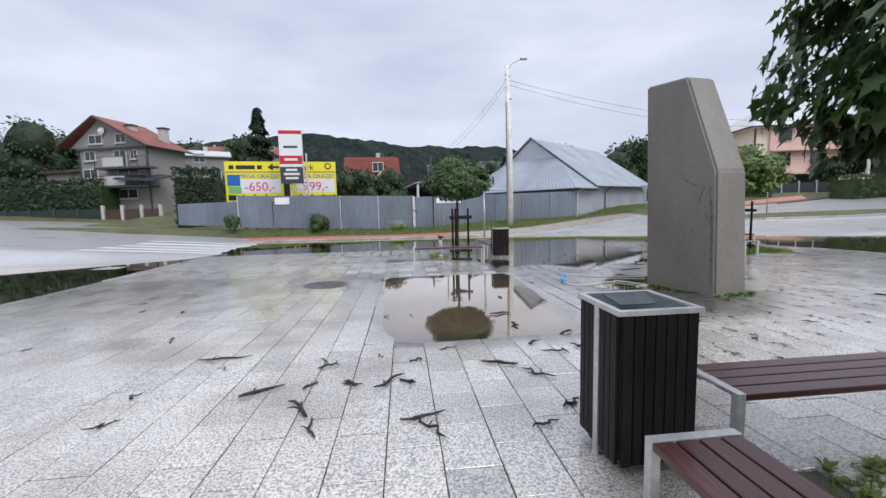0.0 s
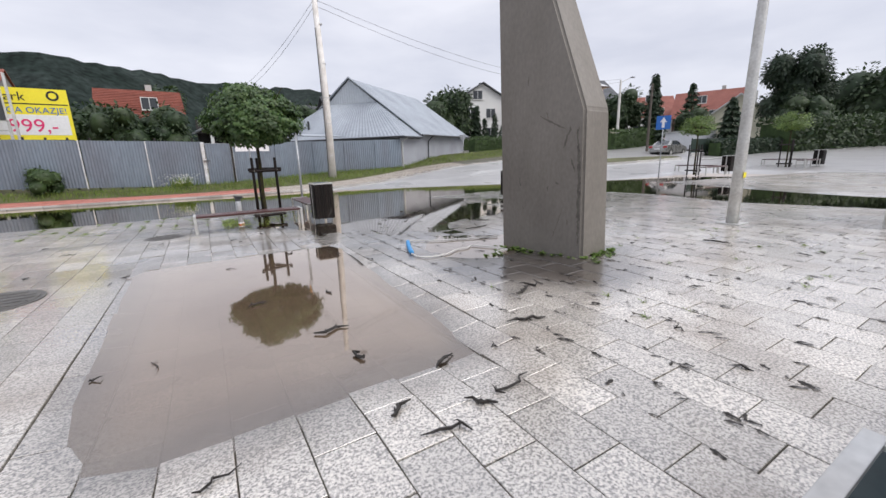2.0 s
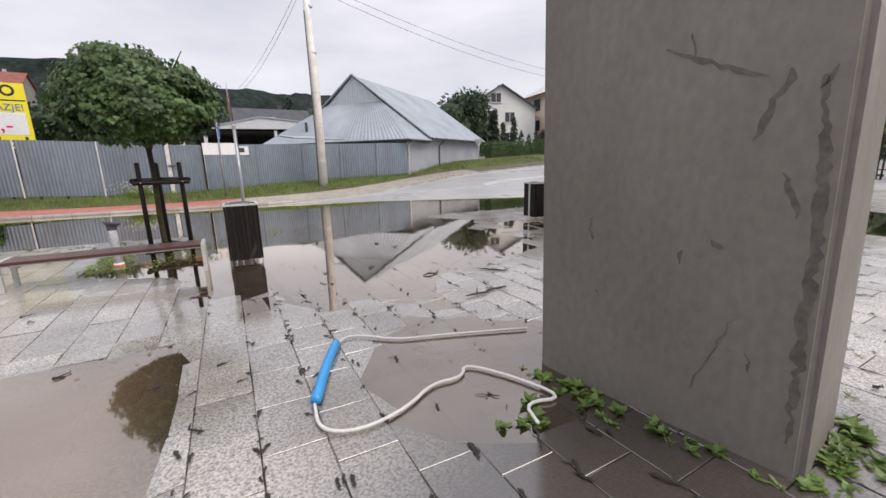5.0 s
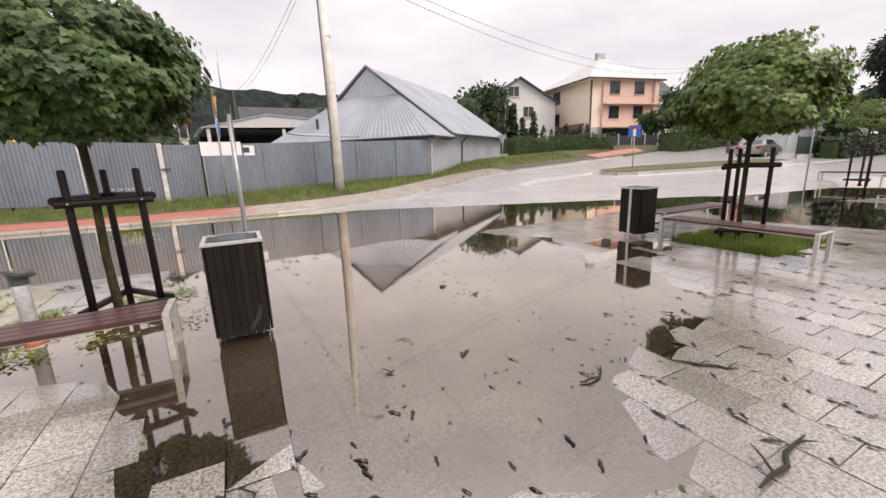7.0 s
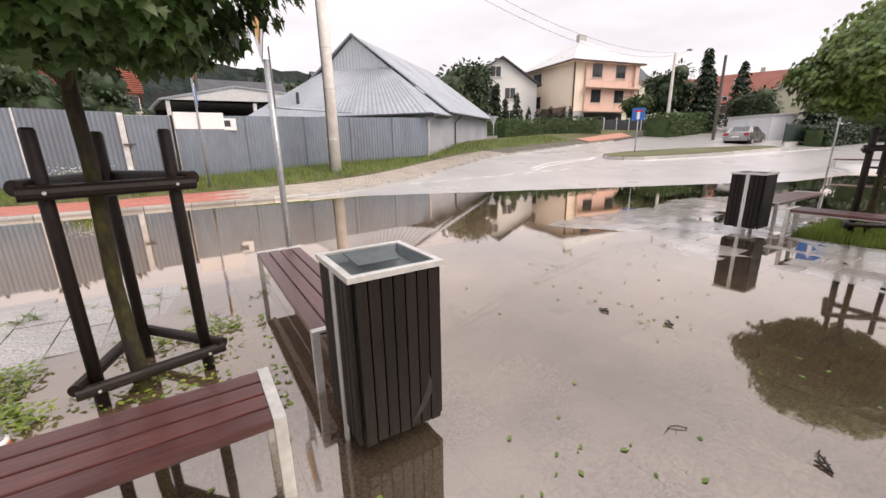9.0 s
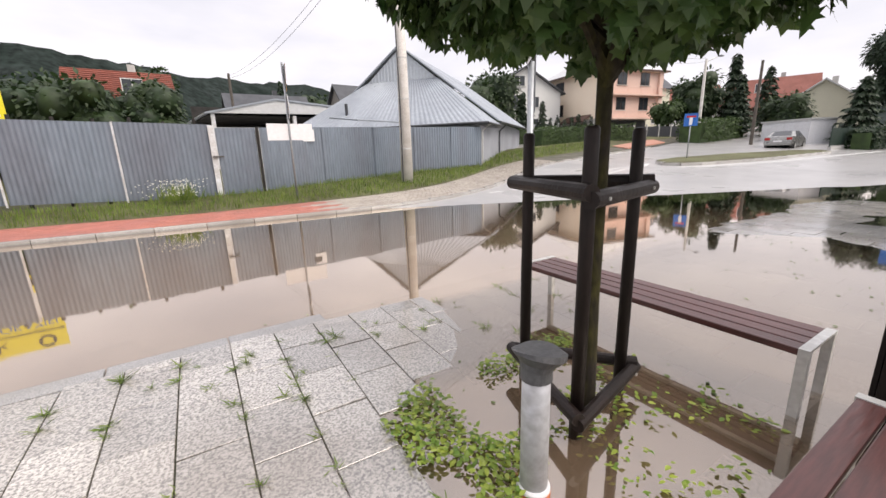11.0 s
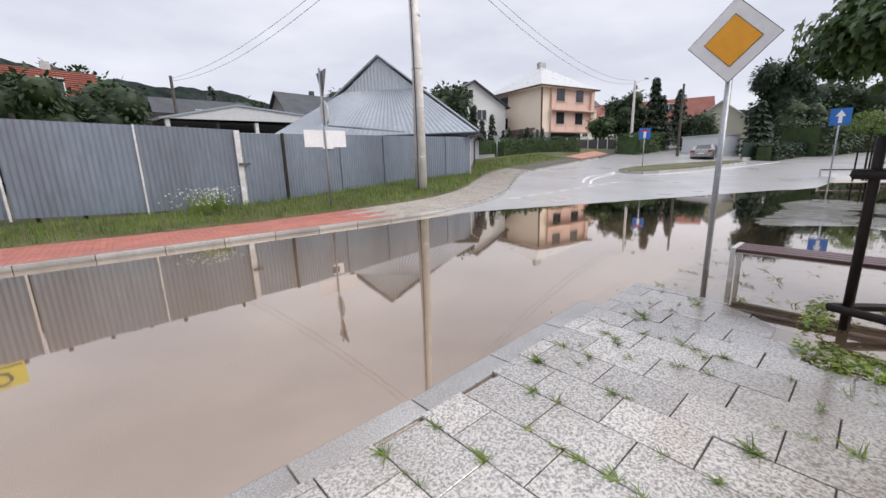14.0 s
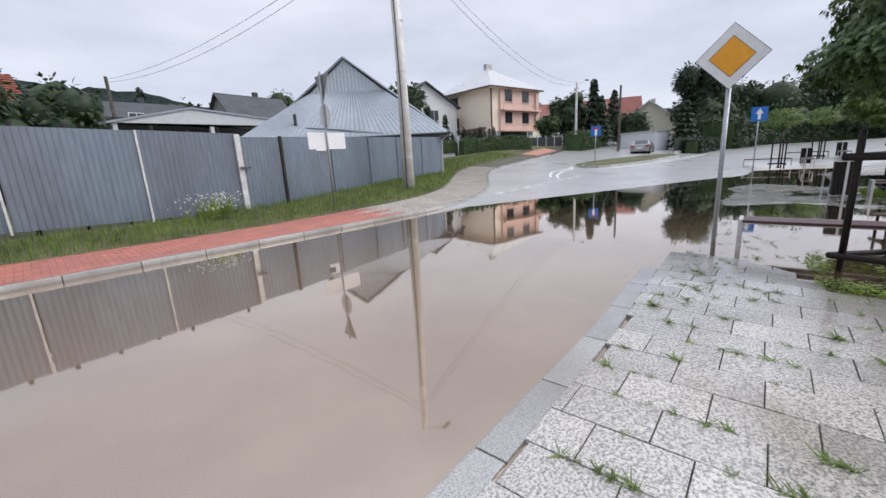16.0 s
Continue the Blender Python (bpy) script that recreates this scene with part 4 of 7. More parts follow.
# ---- bench ----
def bench(at, turn, label):
    """2.2 m long along x from its origin, 0.44 m deep."""
    t = thing("park_bench", label, "bench", at, turn, group="slatted benches")
    L, D, H = 2.2, 0.44, 0.44
    wd = D / 4
    for i in range(4):
        part("slat", box(0.035, L - 0.035, i * wd + 0.006, (i + 1) * wd - 0.006, H - 0.042, H - 0.002, 0.006), M_BENCH, t)
    for x0 in (0.0, L - 0.05):
        bm = bmesh.new()
        add_box(bm, x0, x0 + 0.05, 0, D, H - 0.012, H + 0.004, 0.002)
        add_box(bm, x0, x0 + 0.05, 0.0, 0.045, 0.012, H - 0.012, 0.002)
        add_box(bm, x0, x0 + 0.05, D - 0.045, D, 0.012, H - 0.012, 0.002)
        add_box(bm, x0, x0 + 0.05, 0.0, D, 0.0, 0.012, 0.002)
        leg = part("end_frame", bm, M_STEEL, t, "galvanised steel end frame")
        for y in (0.10, D - 0.10):
            part("bolt", tube([(x0 + 0.025, y, 0.011), (x0 + 0.025, y, 0.02)], 0.009, 8), M_IRON, leg)
    bm = bmesh.new()
    for y in (0.06, D - 0.10):
        add_box(bm, 0.05, L - 0.05, y, y + 0.04, H - 0.065, H - 0.043)
    part("seat_rail", bm, M_STEEL, t)
    return t


GA = -0.035
litter_bin((0, 0, GA + 0.025), "dark brown slatted litter bin standing in brown flood water", True)
bench((-2.5, 0.01, GA), 0, "reddish-brown slatted bench on steel frames standing in shallow water")
bench((0.42, 0.69, GA), 90, "reddish-brown slatted bench beside the bin, its feet in flood water")
stake_frame((-0.872, 1.52, 0.0), "three dark brown stakes with rails round a young maple, flooded below")
maple((-0.95, 1.36, 0.0), 1.12, 1.79, 3.30, M_LEAF_A, "ball-headed maple with dark green leaves in a flooded planting square", 3)

G0 = 0.03
litter_bin((-1.70, -9.94, G0), "dark brown slatted litter bin with a grey lid on dry slabs")
bench((-0.985, -9.91, G0), 0, "wet reddish-brown slatted bench beside the bin on the slabs")
bench((-1.278, -12.40, G0), 90, "wet reddish-brown slatted bench in front of the planting square")
stake_frame((-0.30, -10.95, 0.04), "three dark brown stakes with rails round a maple by the benches", 180)
maple((-0.25, -10.98, 0.04), 1.17, 1.22, 3.3, M_LEAF_A, "ball-headed maple with dark green leaves beside two benches", 8)

GB = 0.0
litter_bin((6.77, 0.89, GB), "dark slatted litter bin with a steel post in shallow water")
bench((7.48, 0.90, GB), 0, "slatted bench with steel frames behind the bin on wet paving")
bench((7.40, -1.56, GB), 90, "slatted bench with steel frames in front of a grassy planting square")
stake_frame((8.2, -0.03, 0.0), "three dark brown stakes with rails in a green grass square", 180)
maple((8.2, -0.03, 0.0), 1.25, 1.66, 3.30, M_LEAF_B, "ball-headed maple with yellowish green leaves on a grass square", 5)

for i, (x, y, s, rot) in enumerate(((22.5, 0.95, 1.0, 0), (29.0, -1.0, 1.0, 0), (26.4, -7.4, 1.0, 180), (36.0, -8.5, 1.0, 180))):
    g = plaza_h(x, y) if x < 23 else road_h(x, y)
    litter_bin((x, y, g), "dark slatted litter bin far across the wet lot")
    if rot:
        bench((x + 0.72, y + 0.02, g), 0, "slatted bench far across the wet lot")
        bench((x + 0.46, y - 2.5, g), 90, "slatted bench beside a young tree across the lot")
        c = (x + 1.4, y - 0.9, g)
    else:
        bench((x - 2.5, y, g), 0, "slatted bench far across the wet lot")
        bench((x + 0.43, y + 0.79, g), 90, "slatted bench beside the bin across the lot")
        c = (x - 0.95, y + 1.38, g)
    stake_frame(c, "dark stakes round a young tree across the lot", rot)
    maple(c, 1.0, 2.0, 3.2, M_LEAF_B, "young ball-headed maple across the wet lot", 20 + i, leaves=2600)


bench((8.12, -10.02, 0.05), 90, "slatted bench with steel frames beside a grass square")
stake_frame((9.4, -9.05, 0.05), "dark stakes round a maple in a grass square", 180)
maple((9.4, -9.05, 0.05), 1.15, 1.8, 3.3, M_LEAF_B, "ball-headed maple with light green leaves past the mast", 33, leaves=4000)


def scatter(n, box4, seed):
    rg = random.Random(seed)
    return [(rg.uniform(box4[0], box4[1]), rg.uniform(box4[2], box4[3]), rg) for _ in range(n)]


# planting squares
for name, hole, z in (("planting_square", HOLES[0], -0.05), ("planting_square", HOLES[1], 0.05), ("planting_square", HOLES[2], 0.0), ("planting_square", HOLES[3], 0.05)):
    solo(name, box(hole[0] - 0.15, hole[1] + 0.15, hole[2] - 0.2, hole[3] + 0.2, z - 0.2, z - 0.03), M_SOIL, "bare wet soil square round a tree", "planting bed", kind="structure")
spots = []
for x, y, rg in scatter(7000, HOLES[0], 4):
    if (x > -1.35 and y < 1.95 and rg.random() < 0.85) or noise.noise((x * 2.6, y * 2.6, 3)) < 0.0:
        continue
    a = rg.uniform(0, 6.28)
    spots.append((Vector((x, y, rg.uniform(0.0, 0.07))), Vector((math.cos(a), math.sin(a), rg.uniform(-0.1, 0.5))), Vector((0, 0, 1)) + rnd_dir(rg) * 0.35, rg.uniform(0.022, 0.052)))
tagged(foliage("ground_cover", spots, OVAL, M_WEED), "bright green creeping weeds rising out of flood water", "weeds")


def turf(name, count, region, height, size, material, label, seed):
    sp = []
    for x, y, rg in scatter(count, region, seed):
        a = rg.uniform(0, 6.28)
        z = height(x, y)
        if z is None:
            continue
        sp.append((Vector((x, y, z)), Vector((0.35 * math.cos(a), 0.35 * math.sin(a), 1)), Vector((math.cos(a), math.sin(a), 0.2)), size * rg.uniform(0.6, 1.4)))
    return tagged(foliage(name, sp, [(-0.06, 0), (0.06, 0), (0.03, 0.6), (0, 1)], material), label, "grass")


turf("grass", 5000, (7.25, 9.1, -1.05, 0.6), lambda x, y: -0.03, 0.12, M_GRASS, "short green grass in a planting square", 6)
turf("grass", 3600, (8.4, 10.25, -9.95, -8.15), lambda x, y: 0.03, 0.12, M_GRASS, "short green grass in a far planting square", 11)
turf("grass", 2500, (-0.9, 1.0, -12.2, -10.1), lambda x, y: 0.02, 0.10, M_GRASS, "short green grass round a maple", 7)


def verge_spot(x, y):
    best = min(RUN, key=lambda r: (r[0].x - x) ** 2 + (r[0].y - y) ** 2)
    p, t = best
    off = (x - p.x) * -t.y + (y - p.y) * t.x
    if off < 1.95 or off > 4.6 or (y > 14.4 + max(0.0, 0.25 * (x + 0.7)) and x < 10):
        return None
    return verge_h(x, y, off)


turf("grass", 24000, (-13, 10, 12.1, 17.2), verge_spot, 0.15, M_GRASS, "uneven grass and weeds along the fence foot", 9)
turf("grass", 12000, (10, 26, 15, 24), verge_spot, 0.2, M_GRASS, "grass bank beside the barn", 10)


# ---- monolith ----
def monolith():
    prof = [(0.0, -0.10), (1.50, -0.10), (1.62, 3.79), (0.68, 3.69), (0.06, 2.05)]
    bm = bmesh.new()
    a = [bm.verts.new((0.0, y, z)) for y, z in prof]
    b = [bm.verts.new((0.66 - 0.025 * z, y, z)) for y, z in prof]
    bm.faces.new(a[::-1])
    bm.faces.new(b)
    for i in range(5):
        bm.faces.new((a[i], a[(i + 1) % 5], b[(i + 1) % 5], b[i]))
    bmesh.ops.recalc_face_normals(bm, faces=bm.faces[:])
    bmesh.ops.bevel(bm, geom=bm.edges[:], offset=0.035, segments=3, affect="EDGES")
    ob = solo("concrete_monolith", bm, M_CONC, "tall grey concrete monolith with a slanted shoulder, damp streaks", "monument")
    ob.matrix_basis = pose(2.209, -6.032, 0.0, 0, 0, 8)
    return ob


mono = monolith()
rg = random.Random(31)


def streak(points, width):
    """A ragged damp mark on the broad face, through (along, height) points."""
    bm = bmesh.new()
    fine = []
    for (y0, z0), (y1, z1) in zip(points, points[1:]):
        n = max(3, int(math.hypot(y1 - y0, z1 - z0) / 0.03))
        fine += [(y0 + (y1 - y0) * i / n, z0 + (z1 - z0) * i / n) for i in range(n)]
    fine.append(points[-1])
    left, right = [], []
    for i, (y, z) in enumerate(fine):
        f = i / (len(fine) - 1)
        w = width * (0.25 + 0.75 * math.sin(math.pi * f) ** 0.6) * rg.uniform(0.45, 1.2)
        y, z = y + rg.gauss(0, 0.006), z + rg.gauss(0, 0.004)
        a, b = points[0], points[-1]
        flat = abs(b[0] - a[0]) > abs(b[1] - a[1])
        dy, dz = (0, w / 2) if flat else (w / 2, 0)
        left.append(bm.verts.new((-0.002, y - dy, z - dz)))
        right.append(bm.verts.new((-0.002, y + dy, z + dz)))
    for i in range(len(fine) - 1):
        bm.faces.new((left[i], right[i], right[i + 1], left[i + 1]))
    part("damp_stain", bm, M_STAINDARK, mono, "dark damp streak")


for pts, width in (
    ([(0.78, 2.01), (0.61, 1.92), (0.35, 1.81)], 0.028), ([(0.66, 2.07), (0.64, 1.94)], 0.014), ([(0.27, 1.83), (0.32, 1.68), (0.37, 1.55)], 0.045), ([(0.17, 1.80), (0.13, 1.5), (0.11, 1.2), (0.10, 0.7), (0.08, 0.2)], 0.055),
    ([(0.25, 1.42), (0.20, 1.30), (0.18, 1.22)], 0.03), ([(1.13, 1.14), (1.14, 1.06), (1.12, 0.99)], 0.03), ([(0.48, 1.09), (0.44, 1.04)], 0.05), ([(0.61, 1.02), (0.62, 0.94)], 0.025),
    ([(1.08, 0.68), (1.04, 0.65)], 0.025), ([(0.35, 0.72), (0.40, 0.55), (0.51, 0.27)], 0.014), ([(0.28, 0.56), (0.25, 0.47)], 0.02), ([(0.14, 1.82), (0.17, 1.74)], 0.03), ([(1.0, 2.6), (1.02, 2.45)], 0.02),
):
    streak(pts, width)


# ---- poles and signs ----
def ground_at(x, y):
    return plaza_h(x, y) if (-9 < x < 24 and y < kerb_y(x)) else road_h(x, y)


def steel_mast(x, y, h, label):
    z = ground_at(x, y)
    t = thing("steel_mast", label, "mast", (x, y, z), group="steel masts")
    part("pole", tube([(0, 0, 0), (0, 0, 1.2), (0, 0, h * 0.6), (0, 0, h)], [0.105, 0.095, 0.075, 0.05], 20), M_STEEL, t, smooth=True)
    part("base_plate", box(-0.2, 0.2, -0.2, 0.2, -0.02, 0.02, 0.005), M_STEEL, t)
    part("warning_label", box(-0.05, 0.05, -0.105, -0.098, 0.88, 0.98), M_BBYELLOW, t, "small yellow warning label")


steel_mast(6.50, -6.05, 9.0, "tall tapered galvanised mast on the wet slabs")


def lamp_mast(x, y, h, label):
    """A tapered lot mast with three flat lamp heads on short arms."""
    t = thing("lamp_mast", label, "lamp mast", (x, y, ground_at(x, y)), group="lot lamp masts")
    part("pole", tube([(0, 0, 0), (0, 0, h * 0.5), (0, 0, h)], [0.10, 0.075, 0.05], 14), M_STEEL, t, smooth=True)
    part("base_plate", box(-0.2, 0.2, -0.2, 0.2, -0.05, 0.03, 0.005), M_STEEL, t)
    for a in (80, 200, 320):
        c, s = math.cos(math.radians(a)), math.sin(math.radians(a))
        part("arm", tube([(0, 0, h - 0.15), (0.4 * c, 0.4 * s, h + 0.02), (0.8 * c, 0.8 * s, h + 0.1)], 0.03, 8), M_STEEL, t)
        head = part("lamp_head", box(0.0, 0.75, -0.13, 0.13, -0.04, 0.04, 0.02), M_SIGNBACK, t, "flat grey lamp head")
        head.matrix_basis = pose(0.75 * c, 0.75 * s, h + 0.11, 0, -6, a)


lamp_mast(33.2, -6.55, 8.7, "tall lamp mast with three heads across the wet lot")
lamp_mast(48.4, -6.8, 8.9, "lamp mast with three heads at the end of the lot")

up = thing("utility_pole", "tall weathered concrete utility pole with cable and lamp", "utility pole", (4.39, 14.0, 0.27))
part("pole", tube([(0, 0, -0.2), (0.02, 0, 5.0), (-0.14, 0, 10.5)], [0.24, 0.19, 0.13], 14), M_POLE, up, smooth=True)
part("cable_duct", tube([(-0.24, -0.12, 0.0), (-0.21, -0.12, 3.0), (-0.24, -0.10, 8.2)], 0.022, 8), M_DARKTRIM, up, "black cable running up the pole")
for z in (1.4, 3.2, 4.6, 6.4, 8.4):
    part("band", tube([(0.004 * z - 0.01, 0, z), (0.004 * z - 0.01, 0, z + 0.05)], 0.25 - 0.0102 * z, 14), M_STEEL, up)
part("bracket", tube([(-0.14, 0, 10.2), (0.2, -0.2, 10.6), (0.7, -0.5, 10.75)], 0.03, 8), M_STEEL, up)
part("lamp_head", box(0.6, 1.05, -0.62, -0.45, 10.68, 10.80, 0.03), M_SIGNBACK, up, "grey street lamp head")
for z in (9.6, 9.9):
    part("insulator", tube([(-0.25, -0.1, z), (0.1, 0.12, z)], 0.035, 8), M_DARKTRIM, up)


def wire(a, b, sag, name="overhead_wire"):
    a, b = Vector(a), Vector(b)
    pts = [a.lerp(b, i / 16) - Vector((0, 0, sag * 4 * (i / 16) * (1 - i / 16))) for i in range(17)]
    return solo(name, tube(pts, 0.010, 5), M_WIRE, "thin black overhead wire between poles", "wire", group="overhead wires")


TOP = (4.26, 14.0, 9.9)
wire(TOP, (40.9, 21.3, 9.6), 1.5)
wire((4.26, 14.0, 9.6), (40.9, 21.3, 9.3), 1.7)
wire(TOP, (1.28, 42.0, 8.8), 0.9)
wire((4.26, 14.0, 9.6), (1.28, 42.0, 8.6), 1.1)


def sign_post(x, y, z, h, name, label, r=0.03):
    t = thing(name, label, "road sign", (x, y, z))
    part("post", tube([(0, 0, -0.2), (0, 0, h)], r, 12), M_SIGNPOLE, t, smooth=True)
    return t


def plate(parent, corners, material, name, thick=0.006, label=""):
    return part(name, slab(corners, thick), material, parent, label)


def diamond(parent, x, cz, half, material, name, label=""):
    return plate(parent, [(x, half, cz), (x, 0, cz + half), (x, -half, cz), (x, 0, cz - half)], material, name, 0.003, label)


pr = sign_post(0.37, 3.20, -0.03, 2.37, "priority_sign", "yellow and white priority-road diamond sign on a grey post in water", 0.034)
face = diamond(pr, -0.040, 2.795, 0.462, M_BLACK, "sign_plate")
diamond(face, -0.044, 2.795, 0.452, M_WHITE, "white_border")
diamond(face, -0.048, 2.795, 0.288, M_BLACK, "black_line")
diamond(face, -0.052, 2.795, 0.278, M_YELLOW, "amber_field", "amber centre")
part("second_plate_back", box(0.03, 0.036, -0.03, 0.03, 1.9, 2.5), M_SIGNBACK, pr)

# blue one-way and dead-end signs, give-way back
def square_sign(x, y, z, h, size, facing, mark, label):
    t = thing("blue_road_sign", label, "road sign", (x, y, z), facing, group="blue road signs")
    part("post", tube([(0, 0, -0.2), (0, 0, h + size)], 0.03, 10), M_SIGNPOLE, t, smooth=True)
    s = size / 2
    p = part("sign_plate", box(-s, s, -0.045, -0.037, h, h + size, 0.002), M_BLUE, t)
    c = h + s
    if mark == "arrow":
        part("arrow_shaft", box(-0.055 * size / 0.6, 0.055 * size / 0.6, -0.049, -0.046, h + 0.13 * size, c + 0.05), M_WHITE, p)
        plate(p, [(-0.24 * size, -0.048, c + 0.02), (0.24 * size, -0.048, c + 0.02), (0, -0.048, c + 0.40 * size)], M_WHITE, "arrow_head", 0.003)
    else:
        part("white_bar", box(-0.07 * size / 0.6, 0.07 * size / 0.6, -0.049, -0.046, h + 0.08 * size, c + 0.12), M_WHITE, p)
        part("red_bar", box(-0.2 * size / 0.6, 0.2 * size / 0.6, -0.050, -0.046, c + 0.12, c + 0.22), M_SIGNRED, p)
    return t


square_sign(19.9, 3.37, 0.03, 2.55, 0.72, -72, "arrow", "blue sign with a white arrow on a post by the plaza")
square_sign(21.69, 12.36, 0.45, 2.1, 0.68, -60, "dead", "blue dead-end sign on the grass island")
gw = sign_post(20.0, 23.2, 0.9, 2.5, "give_way_sign", "grey back of a triangular road sign on the verge")
plate(gw, [(-0.45, 0.05, 2.55), (0.45, 0.05, 2.55), (0.0, 0.05, 1.8)], M_SIGNBACK, "sign_plate")

# sign seen edge-on and from behind, at the gate
ns = sign_post(0.0, 13.0, 0.22, 3.98, "name_sign", "grey sign post with a white plate seen from behind")
part("name_plate", box(-0.63, 0.68, 0.02, 0.03, 1.80, 2.28, 0.002), M_WHITE, ns, "white plate, blank from behind")
part("bracket", box(-0.012, 0.012, -0.05, 0.05, 2.4, 3.93, 0.003), M_SIGNBACK, ns, "grey bracket")
def turned(d, off, z):
    """A point on the sign faces, d along the face and off in front of it."""
    return (0.12 * d + 0.99 * off, 0.99 * d - 0.12 * off, z)


warn = part("warning_plate", slab([turned(-0.42, 0.04, 3.90), turned(0.42, 0.04, 3.90), turned(0, 0.04, 3.16)], 0.006), M_SIGNBACK, ns, "triangular plate, amber in front")
part("amber_face", slab([turned(-0.40, 0.052, 3.88), turned(0.40, 0.052, 3.88), turned(0, 0.052, 3.19)], 0.004), M_YELLOW, warn, "amber face")
disc = part("round_plate", tube([turned(0, 0.030, 2.76), turned(0, 0.040, 2.76)], 0.345, 24), M_WHITE, ns, "white-rimmed round plate")
part("blue_face", tube([turned(0, 0.040, 2.76), turned(0, 0.046, 2.76)], 0.31, 24), M_BLUE, disc, "blue face")
nb = thing("notice_board", "small white notice with a dark picture on the fence", "notice", (0.9, 14.85, 2.05))
part("board", box(-0.3, 0.3, 0, 0.02, 0, 0.4), M_WHITE, nb)
part("picture", box(-0.18, 0.12, -0.004, -0.001, 0.12, 0.33), M_DARKTRIM, nb)


# ---- corrugated fence ----
def fence_panel(parent, a, b, z0a, z0b, z1a, z1b, pitch=0.115, amp=0.013, name="panel", material=None):
    """A corrugated sheet from a to b (plan), bottoms and tops given."""
    a, b = Vector(a), Vector(b)
    d = b - a
    n = max(2, round(d.length / pitch * 4))
    nrm = Vector((d.y, -d.x)).normalized()
    verts, faces = [], []
    shape = (0, 1, 1, 0)
    for i in range(n + 1):
        p = a + d * (i / n) + nrm * amp * shape[i % 4]
        f = i / n
        verts += [(p.x, p.y, z0a + (z0b - z0a) * f), (p.x, p.y, z1a + (z1b - z1a) * f)]
    for i in range(n):
        faces.append((2 * i, 2 * i + 2, 2 * i + 3, 2 * i + 1))
    me = bpy.data.meshes.new(name)
    me.from_pydata(verts, [], faces)
    me.materials.append(material or M_FENCE)
    ob = new(name, me)
    ob.parent = parent
    return ob


fence = thing("metal_fence", "weathered galvanised corrugated-sheet fence with pale joint strips", "fence")
JOINTS = [-13.2, -11.1, -8.95, -6.8, -4.36, -2.02]
for i, (x0, x1) in enumerate(zip(JOINTS, JOINTS[1:])):
    za, zb = 0.40 + 0.038 * (-2 - x0), 0.40 + 0.038 * (-2 - x1)
    ta, tb = 2.57 + 0.02 * (-2 - x0), 2.57 + 0.02 * (-2 - x1)
    gap = 0.05 if i in (1, 3) else 0.0
    fence_panel(fence, (x0 + gap, 14.49), (x1, 14.49), za - 0.05, zb - 0.05, ta + random.uniform(-0.02, 0.02), tb + random.uniform(-0.02, 0.02))
    part("joint_strip", box(x0 - 0.022, x0 + 0.022, 14.44, 14.465, za - 0.1, ta), M_FENCE if i in (1, 2) else M_FENCEPOST, fence)
    for k in range(3):
        px = x0 + (x1 - x0) * (k + 0.5) / 3
        part("post", tube([(px, 14.63, za - 0.2), (px, 14.63, ta + random.uniform(0.03, 0.14))], 0.045, 8), M_DARKGAP, fence, "dark timber post")
# gate with its white post
gate = thing("fence_gate", "corrugated metal gate leaf with a white post and a latch", "gate", (-2.0, 14.46, 0.40))
part("gate_post", box(-0.09, 0.06, -0.06, 0.06, -0.05, 2.14, 0.005), M_FENCEPOST, gate, "white-painted post")
part("gate_leaf", box(0.09, 1.24, -0.01, 0.02, 0.0, 2.08), M_FENCEPOST, gate)
fence_panel(gate, (0.10, -0.02), (1.23, -0.02), 0.02, 0.02, 2.07, 2.07, name="gate_sheet")
part("latch", box(-0.06, 0.24, -0.14, -0.07, 1.18, 1.23, 0.01), M_IRON, gate)
part("gate_stile", box(1.25, 1.33, -0.06, 0.02, -0.05, 2.1), M_DARKGAP, gate)
# run to the barn
A, B = Vector((-0.68, 14.5)), Vector((10.44, 17.22))
SEG = [0, 0.2, 0.4, 0.59, 0.80, 1.0]
for f0, f1 in zip(SEG, SEG[1:]):
    p, q = A.lerp(B, f0), A.lerp(B, f1)
    if f0 > 0.5:
        q = q + Vector((0, 0))
    fence_panel(fence, p, q, 0.40 + 0.45 * f0, 0.40 + 0.45 * f1, 2.50 + 0.27 * f0 + random.uniform(-0.02, 0.02), 2.50 + 0.27 * f1, pitch=0.105 if f0 < 0.5 else 0.16, amp=0.012 if f0 < 0.5 else 0.025)
    part("joint_strip", box(p.x - 0.03, p.x + 0.03, p.y - 0.06, p.y - 0.03, 0.4 + 0.45 * f0, 2.5 + 0.27 * f0), M_FENCEPOST if f0 == 0 else M_FENCE, fence)
# lower piece round the corner
low = thing("low_fence", "low stretch of flat galvanised fence sheets by the side road", "fence")
for i in range(4):
    x0 = -13.3 - i * 1.0
    fence_panel(low, (x0 - 1.0, 14.6 + 0.2 * (i + 1)), (x0, 14.6 + 0.2 * i), 0.88 + 0.04 * i, 0.84 + 0.04 * i, 2.42 - 0.02 * i, 2.44 - 0.02 * i, amp=0.006)


# ---- buildings ----
def local(origin, f1, z=0.0):
    """World matrix of a building's own axes: x along f1, y to its left."""
    f1 = Vector(f1).normalized()
    return pose(origin[0], origin[1], z, 0, 0, math.degrees(math.atan2(f1.y, f1.x)))


